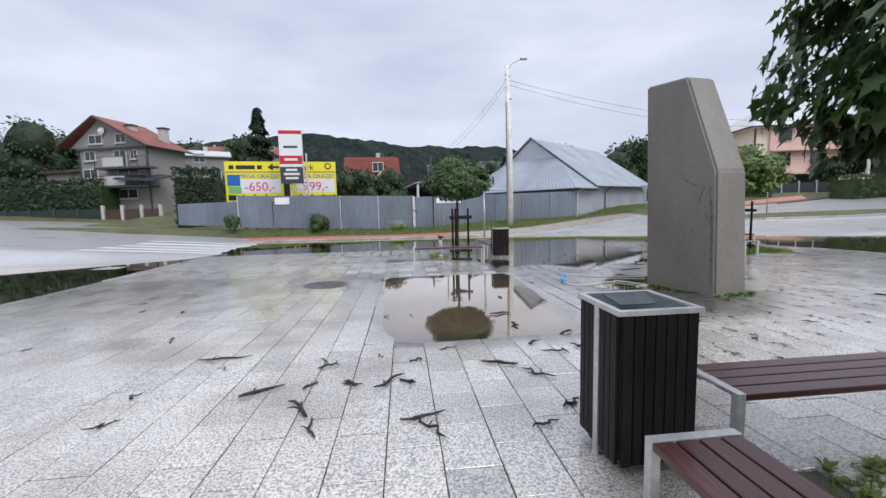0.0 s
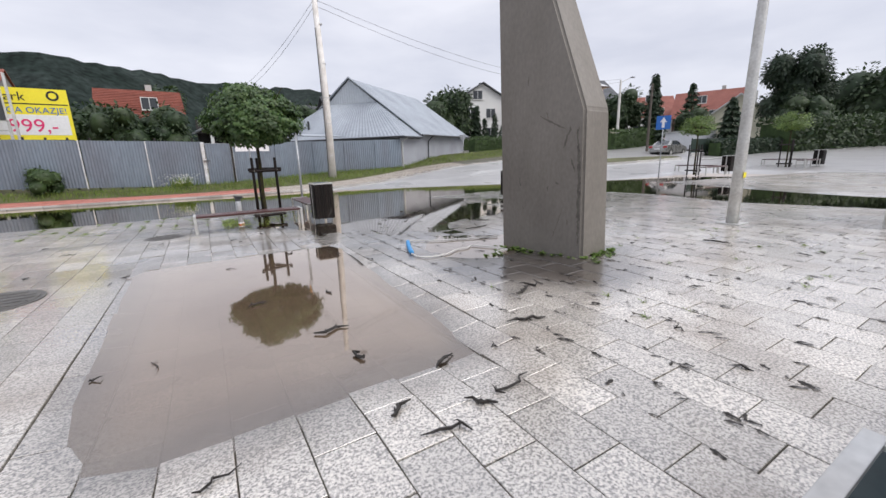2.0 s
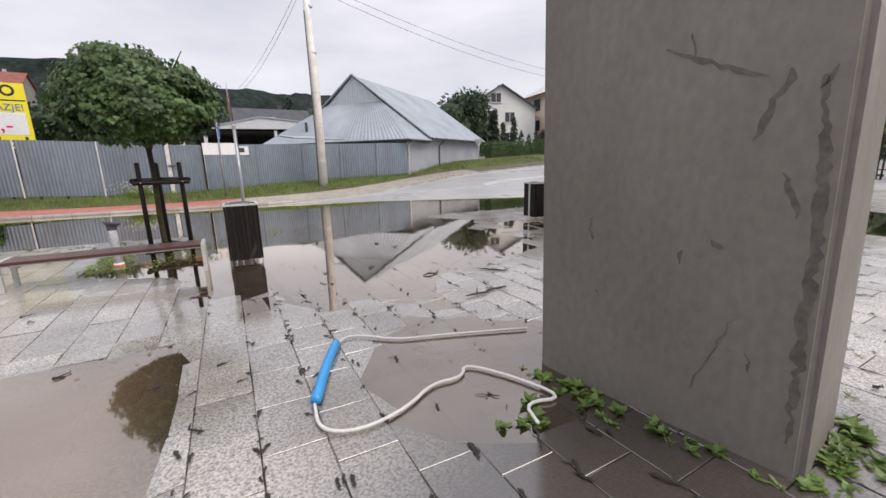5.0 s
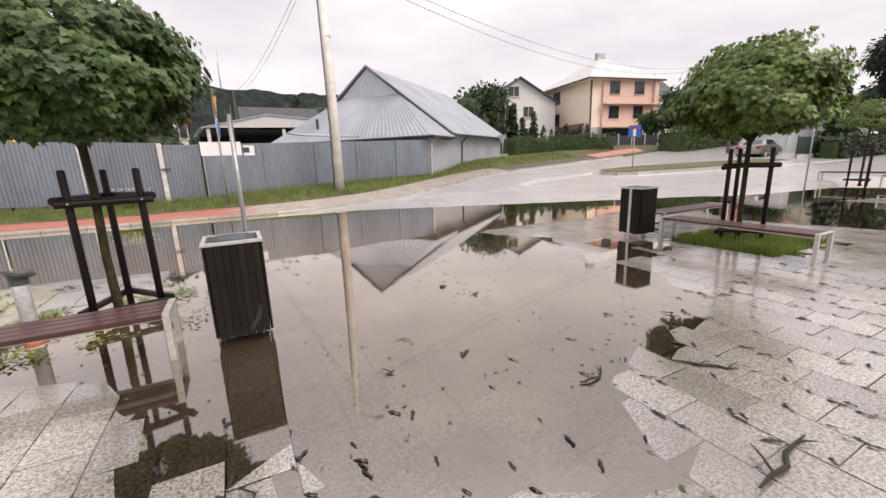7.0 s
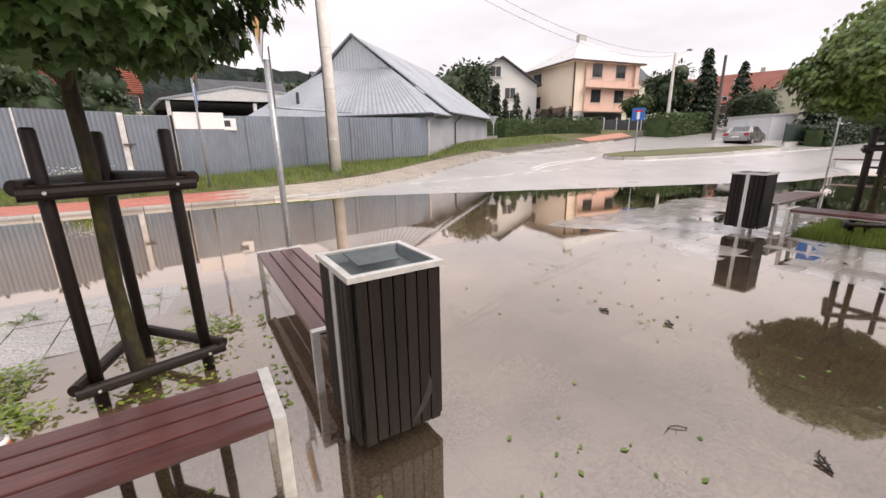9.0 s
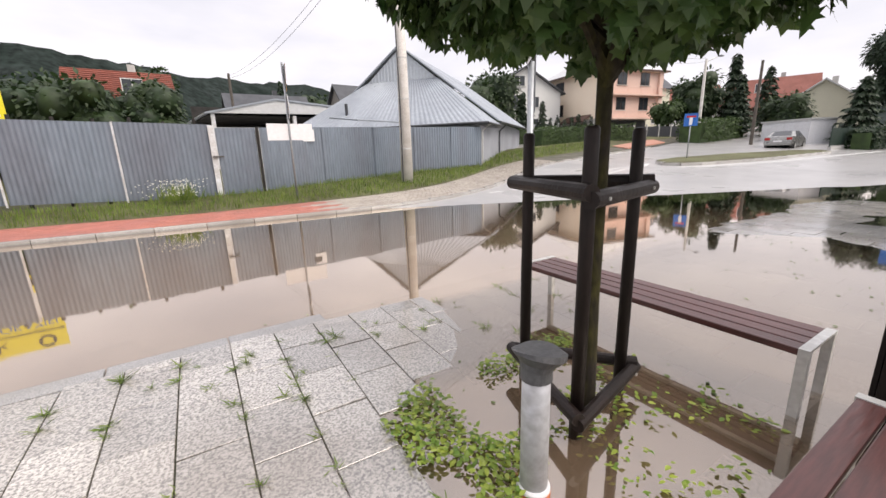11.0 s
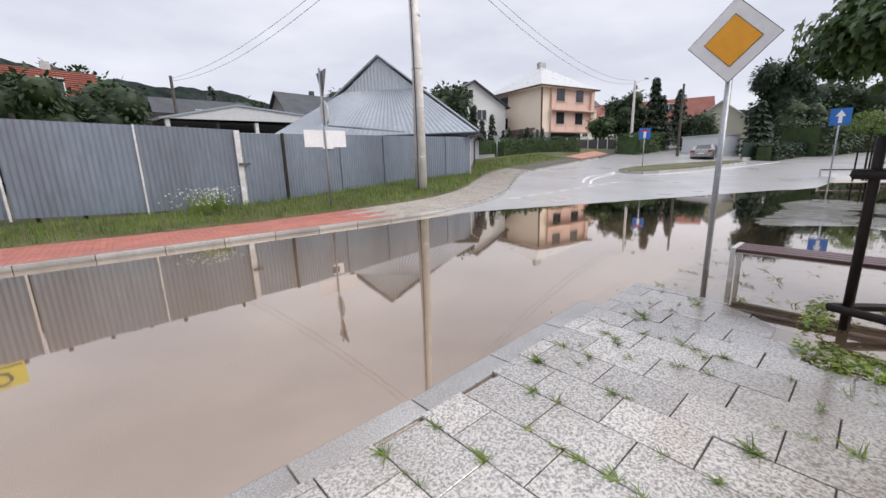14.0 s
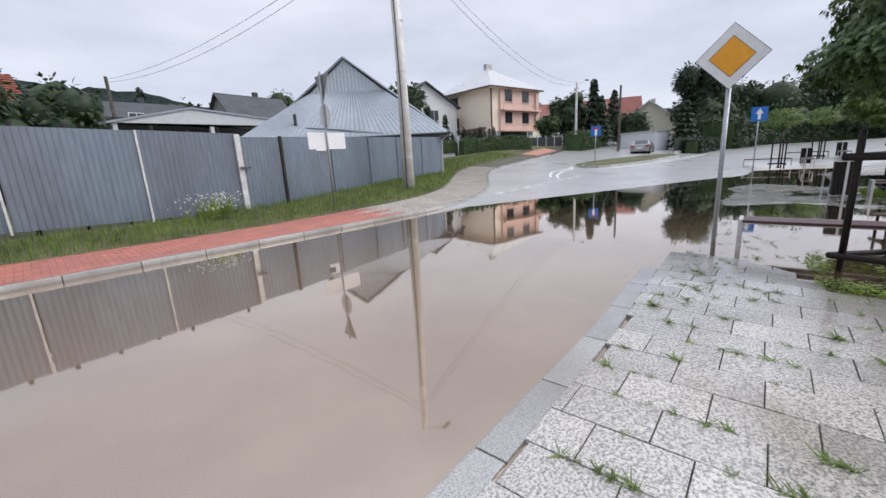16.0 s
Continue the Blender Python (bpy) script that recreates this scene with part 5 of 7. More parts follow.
def window(parent, x, z, w, h, y=0.0, depth_way=-1, frame_mat=None, axis="x", bars=1):
    """A window on a wall: axis x lies on the wall y = const, axis y on x = const."""
    frame_mat = frame_mat or M_WALLWHITE
    o = 0.03 * depth_way

    def bx(a0, a1, z0, z1, t0, t1):
        lo, hi = min(t0, t1), max(t0, t1)
        return box(a0, a1, y + lo, y + hi, z0, z1) if axis == "x" else box(y + lo, y + hi, a0, a1, z0, z1)
    win = part("window", bx(x, x + w, z, z + h, -o, o), frame_mat, parent)
    n = bars + 1
    for i in range(n):
        a = x + 0.07 + i * (w - 0.07) / n
        part("pane", bx(a, a + (w - 0.07) / n - 0.07, z + 0.07, z + h - 0.07, o, o * 1.5), M_GLASS, win)
    part("sill", bx(x - 0.08, x + w + 0.08, z - 0.07, z, -o, o * 4), M_PLINTH, win)
    return win


def gable_house(name, origin, f1, base, L, D, eave, ridge_h, wall, roof, label, wins=(), ridge_along="x", over=0.5, chimney=True):
    """A house: L along its x, D along its y; wins: (side, x, z, w, h)."""
    t = new(name)
    t.matrix_basis = local(origin, f1, base)
    tagged(t, label, "house")
    bm = box(0, L, 0, D, -1.5, eave)
    part("wall", bm, wall, t)
    if ridge_along == "x":
        for y0, y1 in ((-over, D / 2), (D + over, D / 2)):
            drop = eave - over * (ridge_h - eave) / (D / 2)
            c = [(-over, y0, drop), (L + over, y0, drop), (L + over, y1, ridge_h), (-over, y1, ridge_h)]
            part("roof", slab(c if y0 < y1 else c[::-1], 0.15), roof, t)
        for x in (0.0, L):
            bm = slab([(x, 0, eave - 0.02), (x, D, eave - 0.02), (x, D / 2, ridge_h - 0.1)], 0.2 if x else -0.2)
            part("gable", bm, wall, t)
    else:
        for x0, x1 in ((-over, L / 2), (L + over, L / 2)):
            drop = eave - over * (ridge_h - eave) / (L / 2)
            c = [(x0, D + over, drop), (x0, -over, drop), (x1, -over, ridge_h), (x1, D + over, ridge_h)]
            part("roof", slab(c if x0 < x1 else c[::-1], 0.15), roof, t)
        for y in (0.0, D):
            bm = slab([(0, y, eave - 0.02), (L, y, eave - 0.02), (L / 2, y, ridge_h - 0.1)], 0.2)
            part("gable", bm, wall, t)
    for side, x, z, w, h in wins:
        if side == "s":
            window(t, x, z, w, h, 0.0, -1)
        else:
            window(t, x, z, w, h, 0.0, -1, axis="y")
    if chimney:
        part("chimney", box(L * 0.6, L * 0.6 + 0.6, D * 0.55, D * 0.55 + 0.6, eave, ridge_h + 0.7), M_ROOFDARK if roof is M_ROOFDARK else M_PLINTH, t)
    return t


# barn by the road
barn = new("barn")
barn.matrix_basis = local((10.47, 17.27), (0.76, 0.65), 0.0)
tagged(barn, "long grey-blue barn with a silver sheet roof and a hipped lean-to", "barn")
W2 = 11.2
part("wall", box(0, 3.0, 0, W2, 0.2, 3.0), M_BARNWALL, barn, "grey-blue rendered wall")
part("wall", box(3.0, 17.3, 0.0, W2, 0.2, 3.35), M_BARNWALL, barn)


def ribbed(corners, name, pitch=0.24, amp=0.022):
    """A roof slope of ribbed sheet: eave start, eave end, top end, top start."""
    e0, e1, t1, t0 = (Vector(c) for c in corners)
    n = max(4, int((e1 - e0).length / pitch) * 4)
    nrm = (e1 - e0).cross((t0 + t1) / 2 - e0).normalized()
    vs, fs = [], []
    for i in range(n + 1):
        f = i / n
        d = nrm * (amp if i % 4 in (1, 2) else 0.0)
        vs += [(e0.lerp(e1, f) + d)[:], (t0.lerp(t1, f) + d)[:]]
    fs = [(2 * i, 2 * i + 2, 2 * i + 3, 2 * i + 1) for i in range(n)]
    me = bpy.data.meshes.new(name)
    me.from_pydata(vs, [], fs)
    me.materials.append(M_BARNROOF)
    ob = new(name, me)
    ob.parent = barn
    return ob


half = W2 / 2
ribbed([(2.9, -0.5, 3.25), (17.8, -0.5, 3.55), (17.8, half, 8.0), (2.9, half, 7.86)], "roof")
ribbed([(17.8, W2 + 0.5, 3.55), (2.9, W2 + 0.5, 3.25), (2.9, half, 7.86), (17.8, half, 8.0)], "roof")
ribbed([(-0.45, W2 + 0.45, 3.0), (-0.45, -0.45, 3.0), (3.0, 3.3, 5.95), (3.0, 7.9, 5.95)], "lean_to_roof", 0.3)
ribbed([(-0.45, -0.45, 3.0), (3.2, -0.55, 3.05), (3.0, 3.3, 5.95), (3.0, 3.3, 5.95)], "lean_to_roof", 0.3)
ribbed([(3.2, W2 + 0.55, 3.05), (-0.45, W2 + 0.45, 3.0), (3.0, 7.9, 5.95), (3.0, 7.9, 5.95)], "lean_to_roof", 0.3)
gb = fence_panel(barn, (2.98, W2), (2.98, 0.0), 3.2, 3.2, 3.2, 3.2, pitch=0.22, amp=0.02, name="gable", material=M_BARNGABLE)
for v in gb.data.vertices:
    if v.index % 2:
        v.co.z = 3.25 + (7.80 - 3.25) * (1 - abs(v.co.y - half) / half)
part("gable_trim", tube([(2.85, -0.5, 3.28), (2.85, half, 7.92)], 0.07, 6), M_BARNROOF, barn)
part("gable_trim", tube([(2.85, W2 + 0.5, 3.28), (2.85, half, 7.92)], 0.07, 6), M_BARNROOF, barn)
part("gutter", tube([(3.0, -0.58, 3.18), (17.8, -0.58, 3.46)], 0.075, 8), M_DARKTRIM, barn, "dark gutter")
part("gutter", tube([(-0.52, -0.5, 2.95), (-0.52, W2, 2.95)], 0.07, 8), M_DARKTRIM, barn)
part("gutter", tube([(-0.5, -0.52, 2.95), (3.1, -0.56, 2.98)], 0.06, 8), M_DARKTRIM, barn)
part("fascia", box(-0.44, 3.0, -0.42, 0.0, 2.86, 2.94), M_DARKTRIM, barn)
part("downpipe", tube([(0.25, -0.52, 2.95), (0.12, -0.1, 2.6), (0.12, -0.08, 0.5)], 0.05, 8), M_STEEL, barn, "grey downpipe")
part("downpipe", tube([(5.6, -0.56, 3.2), (5.6, -0.1, 2.8), (5.6, -0.08, 0.6)], 0.05, 8), M_DARKTRIM, barn)
part("flue", tube([(0.6, 8.2, 3.4), (0.6, 8.2, 4.5)], 0.09, 10), M_DARKTRIM, barn)
ns2 = solo("small_canopy", slab([(3.6, 16.8, 3.0), (6.6, 17.8, 3.0), (6.0, 19.8, 3.25), (3.0, 18.8, 3.25)], 0.06), M_BARNROOF, "small greenish sheet canopy beside the barn", "canopy")

# open shed with a low gable
shed = new("open_shed")
shed.matrix_basis = local((-1.5, 32.0), (1.0, 0.12), 0.0)
tagged(shed, "open shed with a low pale sheet gable and dark inside", "shed")
part("roof", slab([(0, -0.4, 4.65), (4.7, -0.4, 5.75), (4.7, 9, 5.75), (0, 9, 4.65)], 0.12), M_BARNROOF, shed)
part("roof", slab([(4.7, -0.4, 5.75), (13.0, -0.4, 5.2), (13.0, 9, 5.2), (4.7, 9, 5.75)], 0.12), M_BARNROOF, shed)
part("gable", slab([(0.3, -0.3, 4.60), (12.6, -0.3, 4.86), (12.6, -0.3, 5.1), (4.7, -0.3, 5.62)], 0.05), M_TIN, shed, "pale sheet gable")
# added flat sheet and back wall, near-black: the shed's inside shade as colour
part("ceiling", box(0.3, 12.7, 0.1, 7.9, 4.50, 4.58), M_DARKGAP, shed, "near-black sheet standing in for shade under the roof")
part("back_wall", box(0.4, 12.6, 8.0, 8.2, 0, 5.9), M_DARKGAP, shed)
for x in (0.5, 6.0, 12.4):
    part("post", box(x - 0.12, x + 0.12, -0.2, 0.04, 0, 4.6), M_FENCEPOST, shed)

# peach house
ph = new("peach_house")
ph.matrix_basis = local((39.86, 32.5), (0.98, -0.18), 0.0)
tagged(ph, "three-storey peach house with pink balcony bays and a pale hipped roof", "house")
HB, HE = 2.6, 10.7
part("wall", box(0.0, 9.8, 0.06, 10, HB + 2.4, HE), M_PEACH, ph, "pale peach wall")
part("bay_wall", box(1.7, 9.83, -0.25, 0.06, HB + 2.4, HE), M_PINK, ph, "salmon-pink front wall")
part("bay_edge", box(9.2, 9.83, -0.55, -0.25, HB + 2.4, HE), M_PINK, ph)
part("plinth", box(0.05, 9.75, 1.6, 9.95, 0.5, HB + 2.4), M_PLINTH, ph, "light grey ground storey")
part("plinth", box(0.05, 2.0, 0.1, 1.6, 0.5, HB + 2.4), M_PLINTH, ph)
part("garage_recess", box(2.05, 9.6, 1.45, 1.6, 0.5, HB + 2.3), M_DARKTRIM, ph, "dark garage front")
for z in (HB + 2.30, HB + 5.05):
    bal = part("balcony", box(1.55, 9.95, -0.95, -0.25, z, z + 0.16), M_PINK, ph, "thin balcony slab")
    part("rail", tube([(1.6, -0.9, z + 0.9), (9.9, -0.9, z + 0.9)], 0.03, 6), M_PINK, bal)
    for x in (1.6, 3.7, 5.8, 7.9, 9.9):
        part("rail_post", tube([(x, -0.9, z + 0.1), (x, -0.9, z + 0.9)], 0.025, 6), M_PINK, bal)
part("downpipe", tube([(0.1, -0.05, HE), (0.1, -0.05, 1.0)], 0.09, 8), M_BROWN, ph)
for z in (HB + 3.2, HB + 6.1):
    for x in (2.6, 6.3):
        window(ph, x, z + 0.2, 1.5, 1.5, -0.25, -1, M_BROWN)
    window(ph, 6.4, z, 1.7, 1.5, 0.0, -1, M_BROWN, axis="y")
part("porch_roof", slab([(-1.3, 1.0, HB + 2.2), (-1.3, 5.5, HB + 2.2), (0, 5.5, HB + 3.0), (0, 1.0, HB + 3.0)][::-1], 0.15), M_BROWN, ph, "brown porch roof")
part("garage_door", box(-0.06, 0.0, 1.6, 4.6, 0.8, HB + 2.0), M_BROWN, ph)
pk = (4.9, 5.0, 14.3)
for c in ([(-0.8, -0.8, HE), (10.6, -0.8, HE), pk], [(10.6, -0.8, HE), (10.6, 10.8, HE), pk], [(10.6, 10.8, HE), (-0.8, 10.8, HE), pk], [(-0.8, 10.8, HE), (-0.8, -0.8, HE), pk]):
    part("roof", slab(c, 0.14), M_TIN, ph, "pale sheet-metal hipped roof")
part("soffit", box(-0.78, 10.58, -0.78, 10.78, HE - 0.20, HE - 0.12), M_PEACH, ph)
for c in ((-0.84, 10.64, -0.84, -0.79), (-0.84, -0.79, -0.79, 10.84)):
    part("gutter", box(*c, HE - 0.22, HE - 0.02), M_BROWN, ph)
part("chimney", box(4.6, 5.8, 4.9, 5.5, 13.4, 14.9), M_PLINTH, ph)
part("chimney", box(8.2, 8.8, 6.5, 7.1, 12.0, 14.2), M_ROOFDARK, ph)

WIN2 = [("s", 1.5, 3.6, 1.5, 1.4), ("s", 5.5, 3.6, 1.5, 1.4), ("s", 3.5, 6.2, 1.5, 1.3), ("s", 1.5, 0.9, 1.5, 1.4), ("s", 5.5, 0.9, 1.5, 1.4)]
gable_house("brown_roof_house", (52.5, 37.5), (0.98, -0.18), 4.0, 9, 9, 6.4, 10.0, M_WALLCREAM, M_ROOFDARK, "cream house with a dark brown roof behind the peach house", WIN2)
gable_house("white_house", (29.8, 41.0), (0.9, -0.3), 3.2, 10, 8, 5.6, 8.6, M_WALLWHITE, M_ROOFDARK, "white house with a dark gabled roof and a balcony", WIN2 + [("s", 2.0, 3.4, 2.2, 1.8)], ridge_along="y")
gable_house("slate_house", (17.6, 57.0), (0.98, 0.1), 1.0, 9.5, 9, 6.2, 11.0, M_WALLGREY, M_ROOFDARK, "house with a dark slate-grey roof and roof lights", WIN2)
gable_house("grey_roof_house", (2.5, 58.0), (1, 0.0), 1.0, 10, 9, 5.4, 9.2, M_WALLGREY, M_ROOFDARK, "low house with a grey roof behind the shed", WIN2)
rh = gable_house("red_roof_house", (-10.2, 44.0), (1, 0.08), 1.0, 6.9, 8, 5.6, 8.7, M_WALLCREAM, M_ROOFRED, "cream house with a large red tiled roof behind the fence", WIN2)
part("porch_gable", slab([(3.2, -0.9, 4.6), (6.2, -0.9, 4.6), (4.7, -0.9, 6.3)], 0.2), M_WALLCREAM, rh)
for k in range(17):
    f = (k + 0.5) / 17
    part("tile_course", tube([(-0.5, -0.5 + 4.5 * f, 5.28 + 3.45 * f), (7.4, -0.5 + 4.5 * f, 5.28 + 3.45 * f)], 0.055, 6), M_ROOFRED, rh)
lh = thing("gabled_house", "grey three-storey house with a red gabled roof and balconies", "house")
lh.matrix_basis = local((-33.27, 29.6), (0.97, -0.23), 2.0)
LD = 4.4
part("wall", box(0, 7.4, 0, LD, -1.5, 6.3), M_WALLGREY, lh)
part("wall", box(-0.9, 0, 1.2, LD, -1.5, 6.3), M_WALLGREY, lh)
part("gable", slab([(-0.9, 0, 6.28), (7.4, 0, 6.28), (2.55, 0, 8.95)], 0.2), M_WALLGREY, lh)
part("gable", slab([(-0.9, LD, 6.28), (7.4, LD, 6.28), (2.55, LD, 8.95)], 0.2), M_WALLGREY, lh)
part("roof", slab([(-1.5, LD + 0.5, 6.55), (-1.5, -0.6, 6.55), (2.55, -0.6, 9.1), (2.55, LD + 0.5, 9.1)], 0.15), M_ROOFRED, lh)
part("roof", slab([(2.55, LD + 0.5, 9.1), (2.55, -0.6, 9.1), (7.9, -0.6, 6.2), (7.9, LD + 0.5, 6.2)], 0.15), M_ROOFRED, lh)
for p, q in (((-1.5, -0.64, 6.45), (2.55, -0.64, 9.0)), ((2.55, -0.64, 9.0), (7.9, -0.64, 6.1))):
    part("verge_board", tube([p, q], 0.11, 6), M_BROWN, lh, "dark brown verge board")
part("cornice", box(-0.1, 7.5, -0.22, -0.003, 6.02, 6.2), M_DARKTRIM, lh)
part("gutter", tube([(7.95, -0.6, 6.12), (7.95, LD + 0.5, 6.12)], 0.08, 8), M_DARKTRIM, lh)
for x in (0.06, 7.3):
    part("downpipe", tube([(x, -0.08, 6.0), (x, -0.08, -1.0)], 0.06, 8), M_DARKTRIM, lh)
for x, z, w, h in ((1.2, 6.6, 1.45, 0.85), (4.06, 6.6, 1.15, 0.85), (0.6, 5.05, 1.15, 0.9), (3.75, 4.35, 1.3, 1.6), (5.5, 5.05, 0.7, 0.9), (0.25, 3.45, 1.6, 0.85), (4.0, 3.35, 2.3, 0.9), (3.9, 1.4, 2.0, 0.9)):
    window(lh, x, z, w, h, 0.0, -1)
    part("sill", box(x - 0.08, x + w + 0.08, -0.16, -0.075, z - 0.1, z - 0.03), M_PLINTH, lh)
for z, x0, x1 in ((4.05, 2.9, 8.3), (2.35, 2.9, 8.3)):
    part("balcony", box(x0, x1, -1.3, -0.003, z, z + 0.16), M_DARKTRIM, lh, "dark-edged balcony slab")
    part("railing", box(x0 + 0.9, x0 + 3.0, -1.27, -1.21, z + 0.22, z + 1.05), M_PLINTH, lh, "pale balcony panels")
    part("railing", tube([(x0 + 0.05, -1.24, z + 1.08), (x1 - 0.05, -1.24, z + 1.08)], 0.035, 6), M_DARKTRIM, lh)
    for i in range(7):
        x = x0 + 0.06 + i * (x1 - x0 - 0.12) / 6
        part("baluster", tube([(x, -1.24, z + 0.15), (x, -1.24, z + 1.08)], 0.03, 6), M_DARKTRIM, lh)
part("porch_roof", slab([(5.2, -1.7, 3.2), (9.0, -1.7, 2.9), (9.0, 0.8, 3.5), (5.2, 0.8, 3.9)], 0.14), M_ROOFDARK, lh, "dark porch roof")
dish = bmesh.new()
bmesh.ops.create_cone(dish, cap_ends=True, segments=20, radius1=0.36, radius2=0.16, depth=0.16, matrix=pose(2.85, -0.32, 7.75, 80, 0, 0))
part("satellite_dish", dish, M_WALLWHITE, lh, "white satellite dish on the gable")
for x, y in ((3.9, 1.3), (5.6, 3.2)):
    ch = part("chimney", box(x, x + 0.7, y, y + 0.6, 6.6, 8.45), M_PLINTH, lh)
    part("cap", box(x - 0.1, x + 0.8, y - 0.1, y + 0.7, 8.453, 8.57), M_ROOFDARK, ch)
part("annex", box(-5.8, -0.95, 1.5, 6, -1, 4.4), M_WALLGREY, lh)
part("annex_roof", slab([(-6.2, 1.1, 4.4), (-0.95, 1.1, 4.4), (-0.95, 6.2, 5.2), (-6.2, 6.2, 5.2)], 0.2), M_BROWN, lh, "dark red annex roof")
bf = thing("panel_fence", "dark panel fence with pale posts before the gabled house", "fence")
for i in range(8):
    part("panel", box(i * 2.0 + 0.09, i * 2.0 + 1.91, -0.02, 0.02, 0.05, 1.45), M_NETFENCE, bf)
for i in range(9):
    part("post", box(i * 2.0 - 0.08, i * 2.0 + 0.08, -0.08, 0.08, -0.6, 1.55), M_DARKTRIM, bf)
bf.matrix_basis = local((-45.0, 26.4), (1, -0.05), 0.95)
gf = thing("garden_fence", "slatted garden fence with pale concrete posts", "fence")
for i in range(4):
    part("post", box(i * 1.6 - 0.11, i * 1.6 + 0.11, -0.11, 0.11, -0.6, 1.65), M_PLINTH, gf)
    if i < 3:
        for j in range(9):
            part("slat", box(i * 1.6 + 0.16 + j * 0.15, i * 1.6 + 0.26 + j * 0.15, -0.015, 0.015, 0.12, 1.3), M_BROWN, gf)
        for z in (0.35, 1.05):
            part("rail", box(i * 1.6 + 0.11, i * 1.6 + 1.49, 0.02, 0.06, z, z + 0.08), M_BROWN, gf)
gf.matrix_basis = local((-28.9, 25.6), (1, -0.02), 1.05)
gable_house("flat_grey_house", (-36.5, 49.2), (0.91, 0.41), 3.4, 8, 8, 7.3, 8.5, M_WALLGREY, M_TIN, "grey two-storey house with a shallow pale roof", WIN2)
gable_house("gable_cottage", (62.7, 22.3), (0.3, -0.95), 2.7, 8.0, 10, 3.2, 6.2, M_WALLCREAM, M_TIN, "white gabled cottage with a pale sheet roof", (), ridge_along="y")
gable_house("red_gable_house", (73.0, 33.0), (0.35, -0.93), 3.0, 11, 9, 4.4, 8.7, M_BROWN, M_ROOFRED, "house with a steep red roof among the trees", WIN2, ridge_along="x")
gable_house("far_house", (72.0, 42.0), (0.7, -0.7), 4.5, 9, 8, 3.8, 7.6, M_WALLWHITE, M_ROOFRED, "far white house with a red roof", WIN2)
for i, (x, y, z) in enumerate(((-62, 120, 17), (-50, 128, 21), (-74, 132, 22), (30, 150, 18), (48, 145, 17), (62, 140, 17), (20, 130, 12))):
    gable_house("hillside_house", (x, y), (1, 0.1 * (i % 3 - 1)), z - 4, 10, 8, 5, 8, M_WALLGREY if i % 2 else M_WALLCREAM, M_ROOFRED if i % 3 else M_ROOFDARK, "far house on the hillside below the woods", WIN2[:3])


# ---- trees, hedges ----
def leaf_tree(name, x, y, z, h, r, material, label, seed, n=2600, size=0.5, trunk=0.25, stretch=1.0):
    rg = random.Random(seed)
    t = thing(name, label, "tree", (x, y, z))
    part("trunk", tube([(0, 0, -0.3), (0.05, 0, h * 0.25), (0, 0, h * 0.6)], [trunk, trunk * 0.7, trunk * 0.3], 8), M_BARK, t)
    blobs = [(Vector((rg.uniform(-0.6, 0.6) * r, rg.uniform(-0.6, 0.6) * r, h * rg.uniform(0.32, 0.86))), r * rg.uniform(0.35, 0.6)) for _ in range(13)] + [(Vector((0, 0, h * 0.6)), r * 0.75)]
    sp = []
    for _ in range(n):
        c, b = rg.choice(blobs)
        d = rnd_dir(rg)
        p = c + Vector((d.x, d.y, d.z * stretch)) * b * rg.uniform(0.7, 1.05)
        if p.z < h * 0.1:
            continue
        sp.append((p, d + Vector((0, 0, -0.5)) + rnd_dir(rg) * 0.4, d + Vector((0, 0, 0.7)) + rnd_dir(rg) * 0.4, size * rg.uniform(0.6, 1.3)))
    core = bmesh.new()
    for c, b in blobs:
        made = bmesh.ops.create_icosphere(core, subdivisions=2, radius=b * 0.78, matrix=Matrix.Translation(c))["verts"]
        for v in made:
            v.co = c + (v.co - c) * (1 + 0.3 * noise.noise(v.co * 1.3 + Vector((seed, 0, 0))))
    part("inner_foliage", core, material, t, smooth=True)
    foliage("crown", sp, OVAL, material, t)
    return t


def conifer(x, y, z, h, r, label, seed, n=1500, thin=1.0, material=None):
    rg = random.Random(seed)
    t = thing("conifer", label, "tree", (x, y, z), group="conifers")
    part("trunk", tube([(0, 0, -0.2), (0, 0, h * 0.97)], [0.035 * h * 0.4, 0.01], 8), M_SCARE, t)
    sp = []
    for _ in range(n):
        f = rg.random() ** 0.75
        zz = h * (0.06 + 0.93 * (1 - f))
        a = rg.uniform(0, 6.28)
        layer = 0.72 + 0.28 * math.sin(zz * 7.0 / max(h * 0.12, 0.5) + a)
        rr = r * f * rg.uniform(0.55, 1.0) * layer
        p = Vector((math.cos(a) * rr, math.sin(a) * rr, zz))
        sp.append((p, Vector((math.cos(a), math.sin(a), -0.45)), Vector((0, 0, 1)) + rnd_dir(rg) * 0.5, 0.16 * h ** 0.6 * rg.uniform(0.5, 1.2) * thin))
    foliage("crown", sp, OVAL, material or M_LEAF_CON, t)


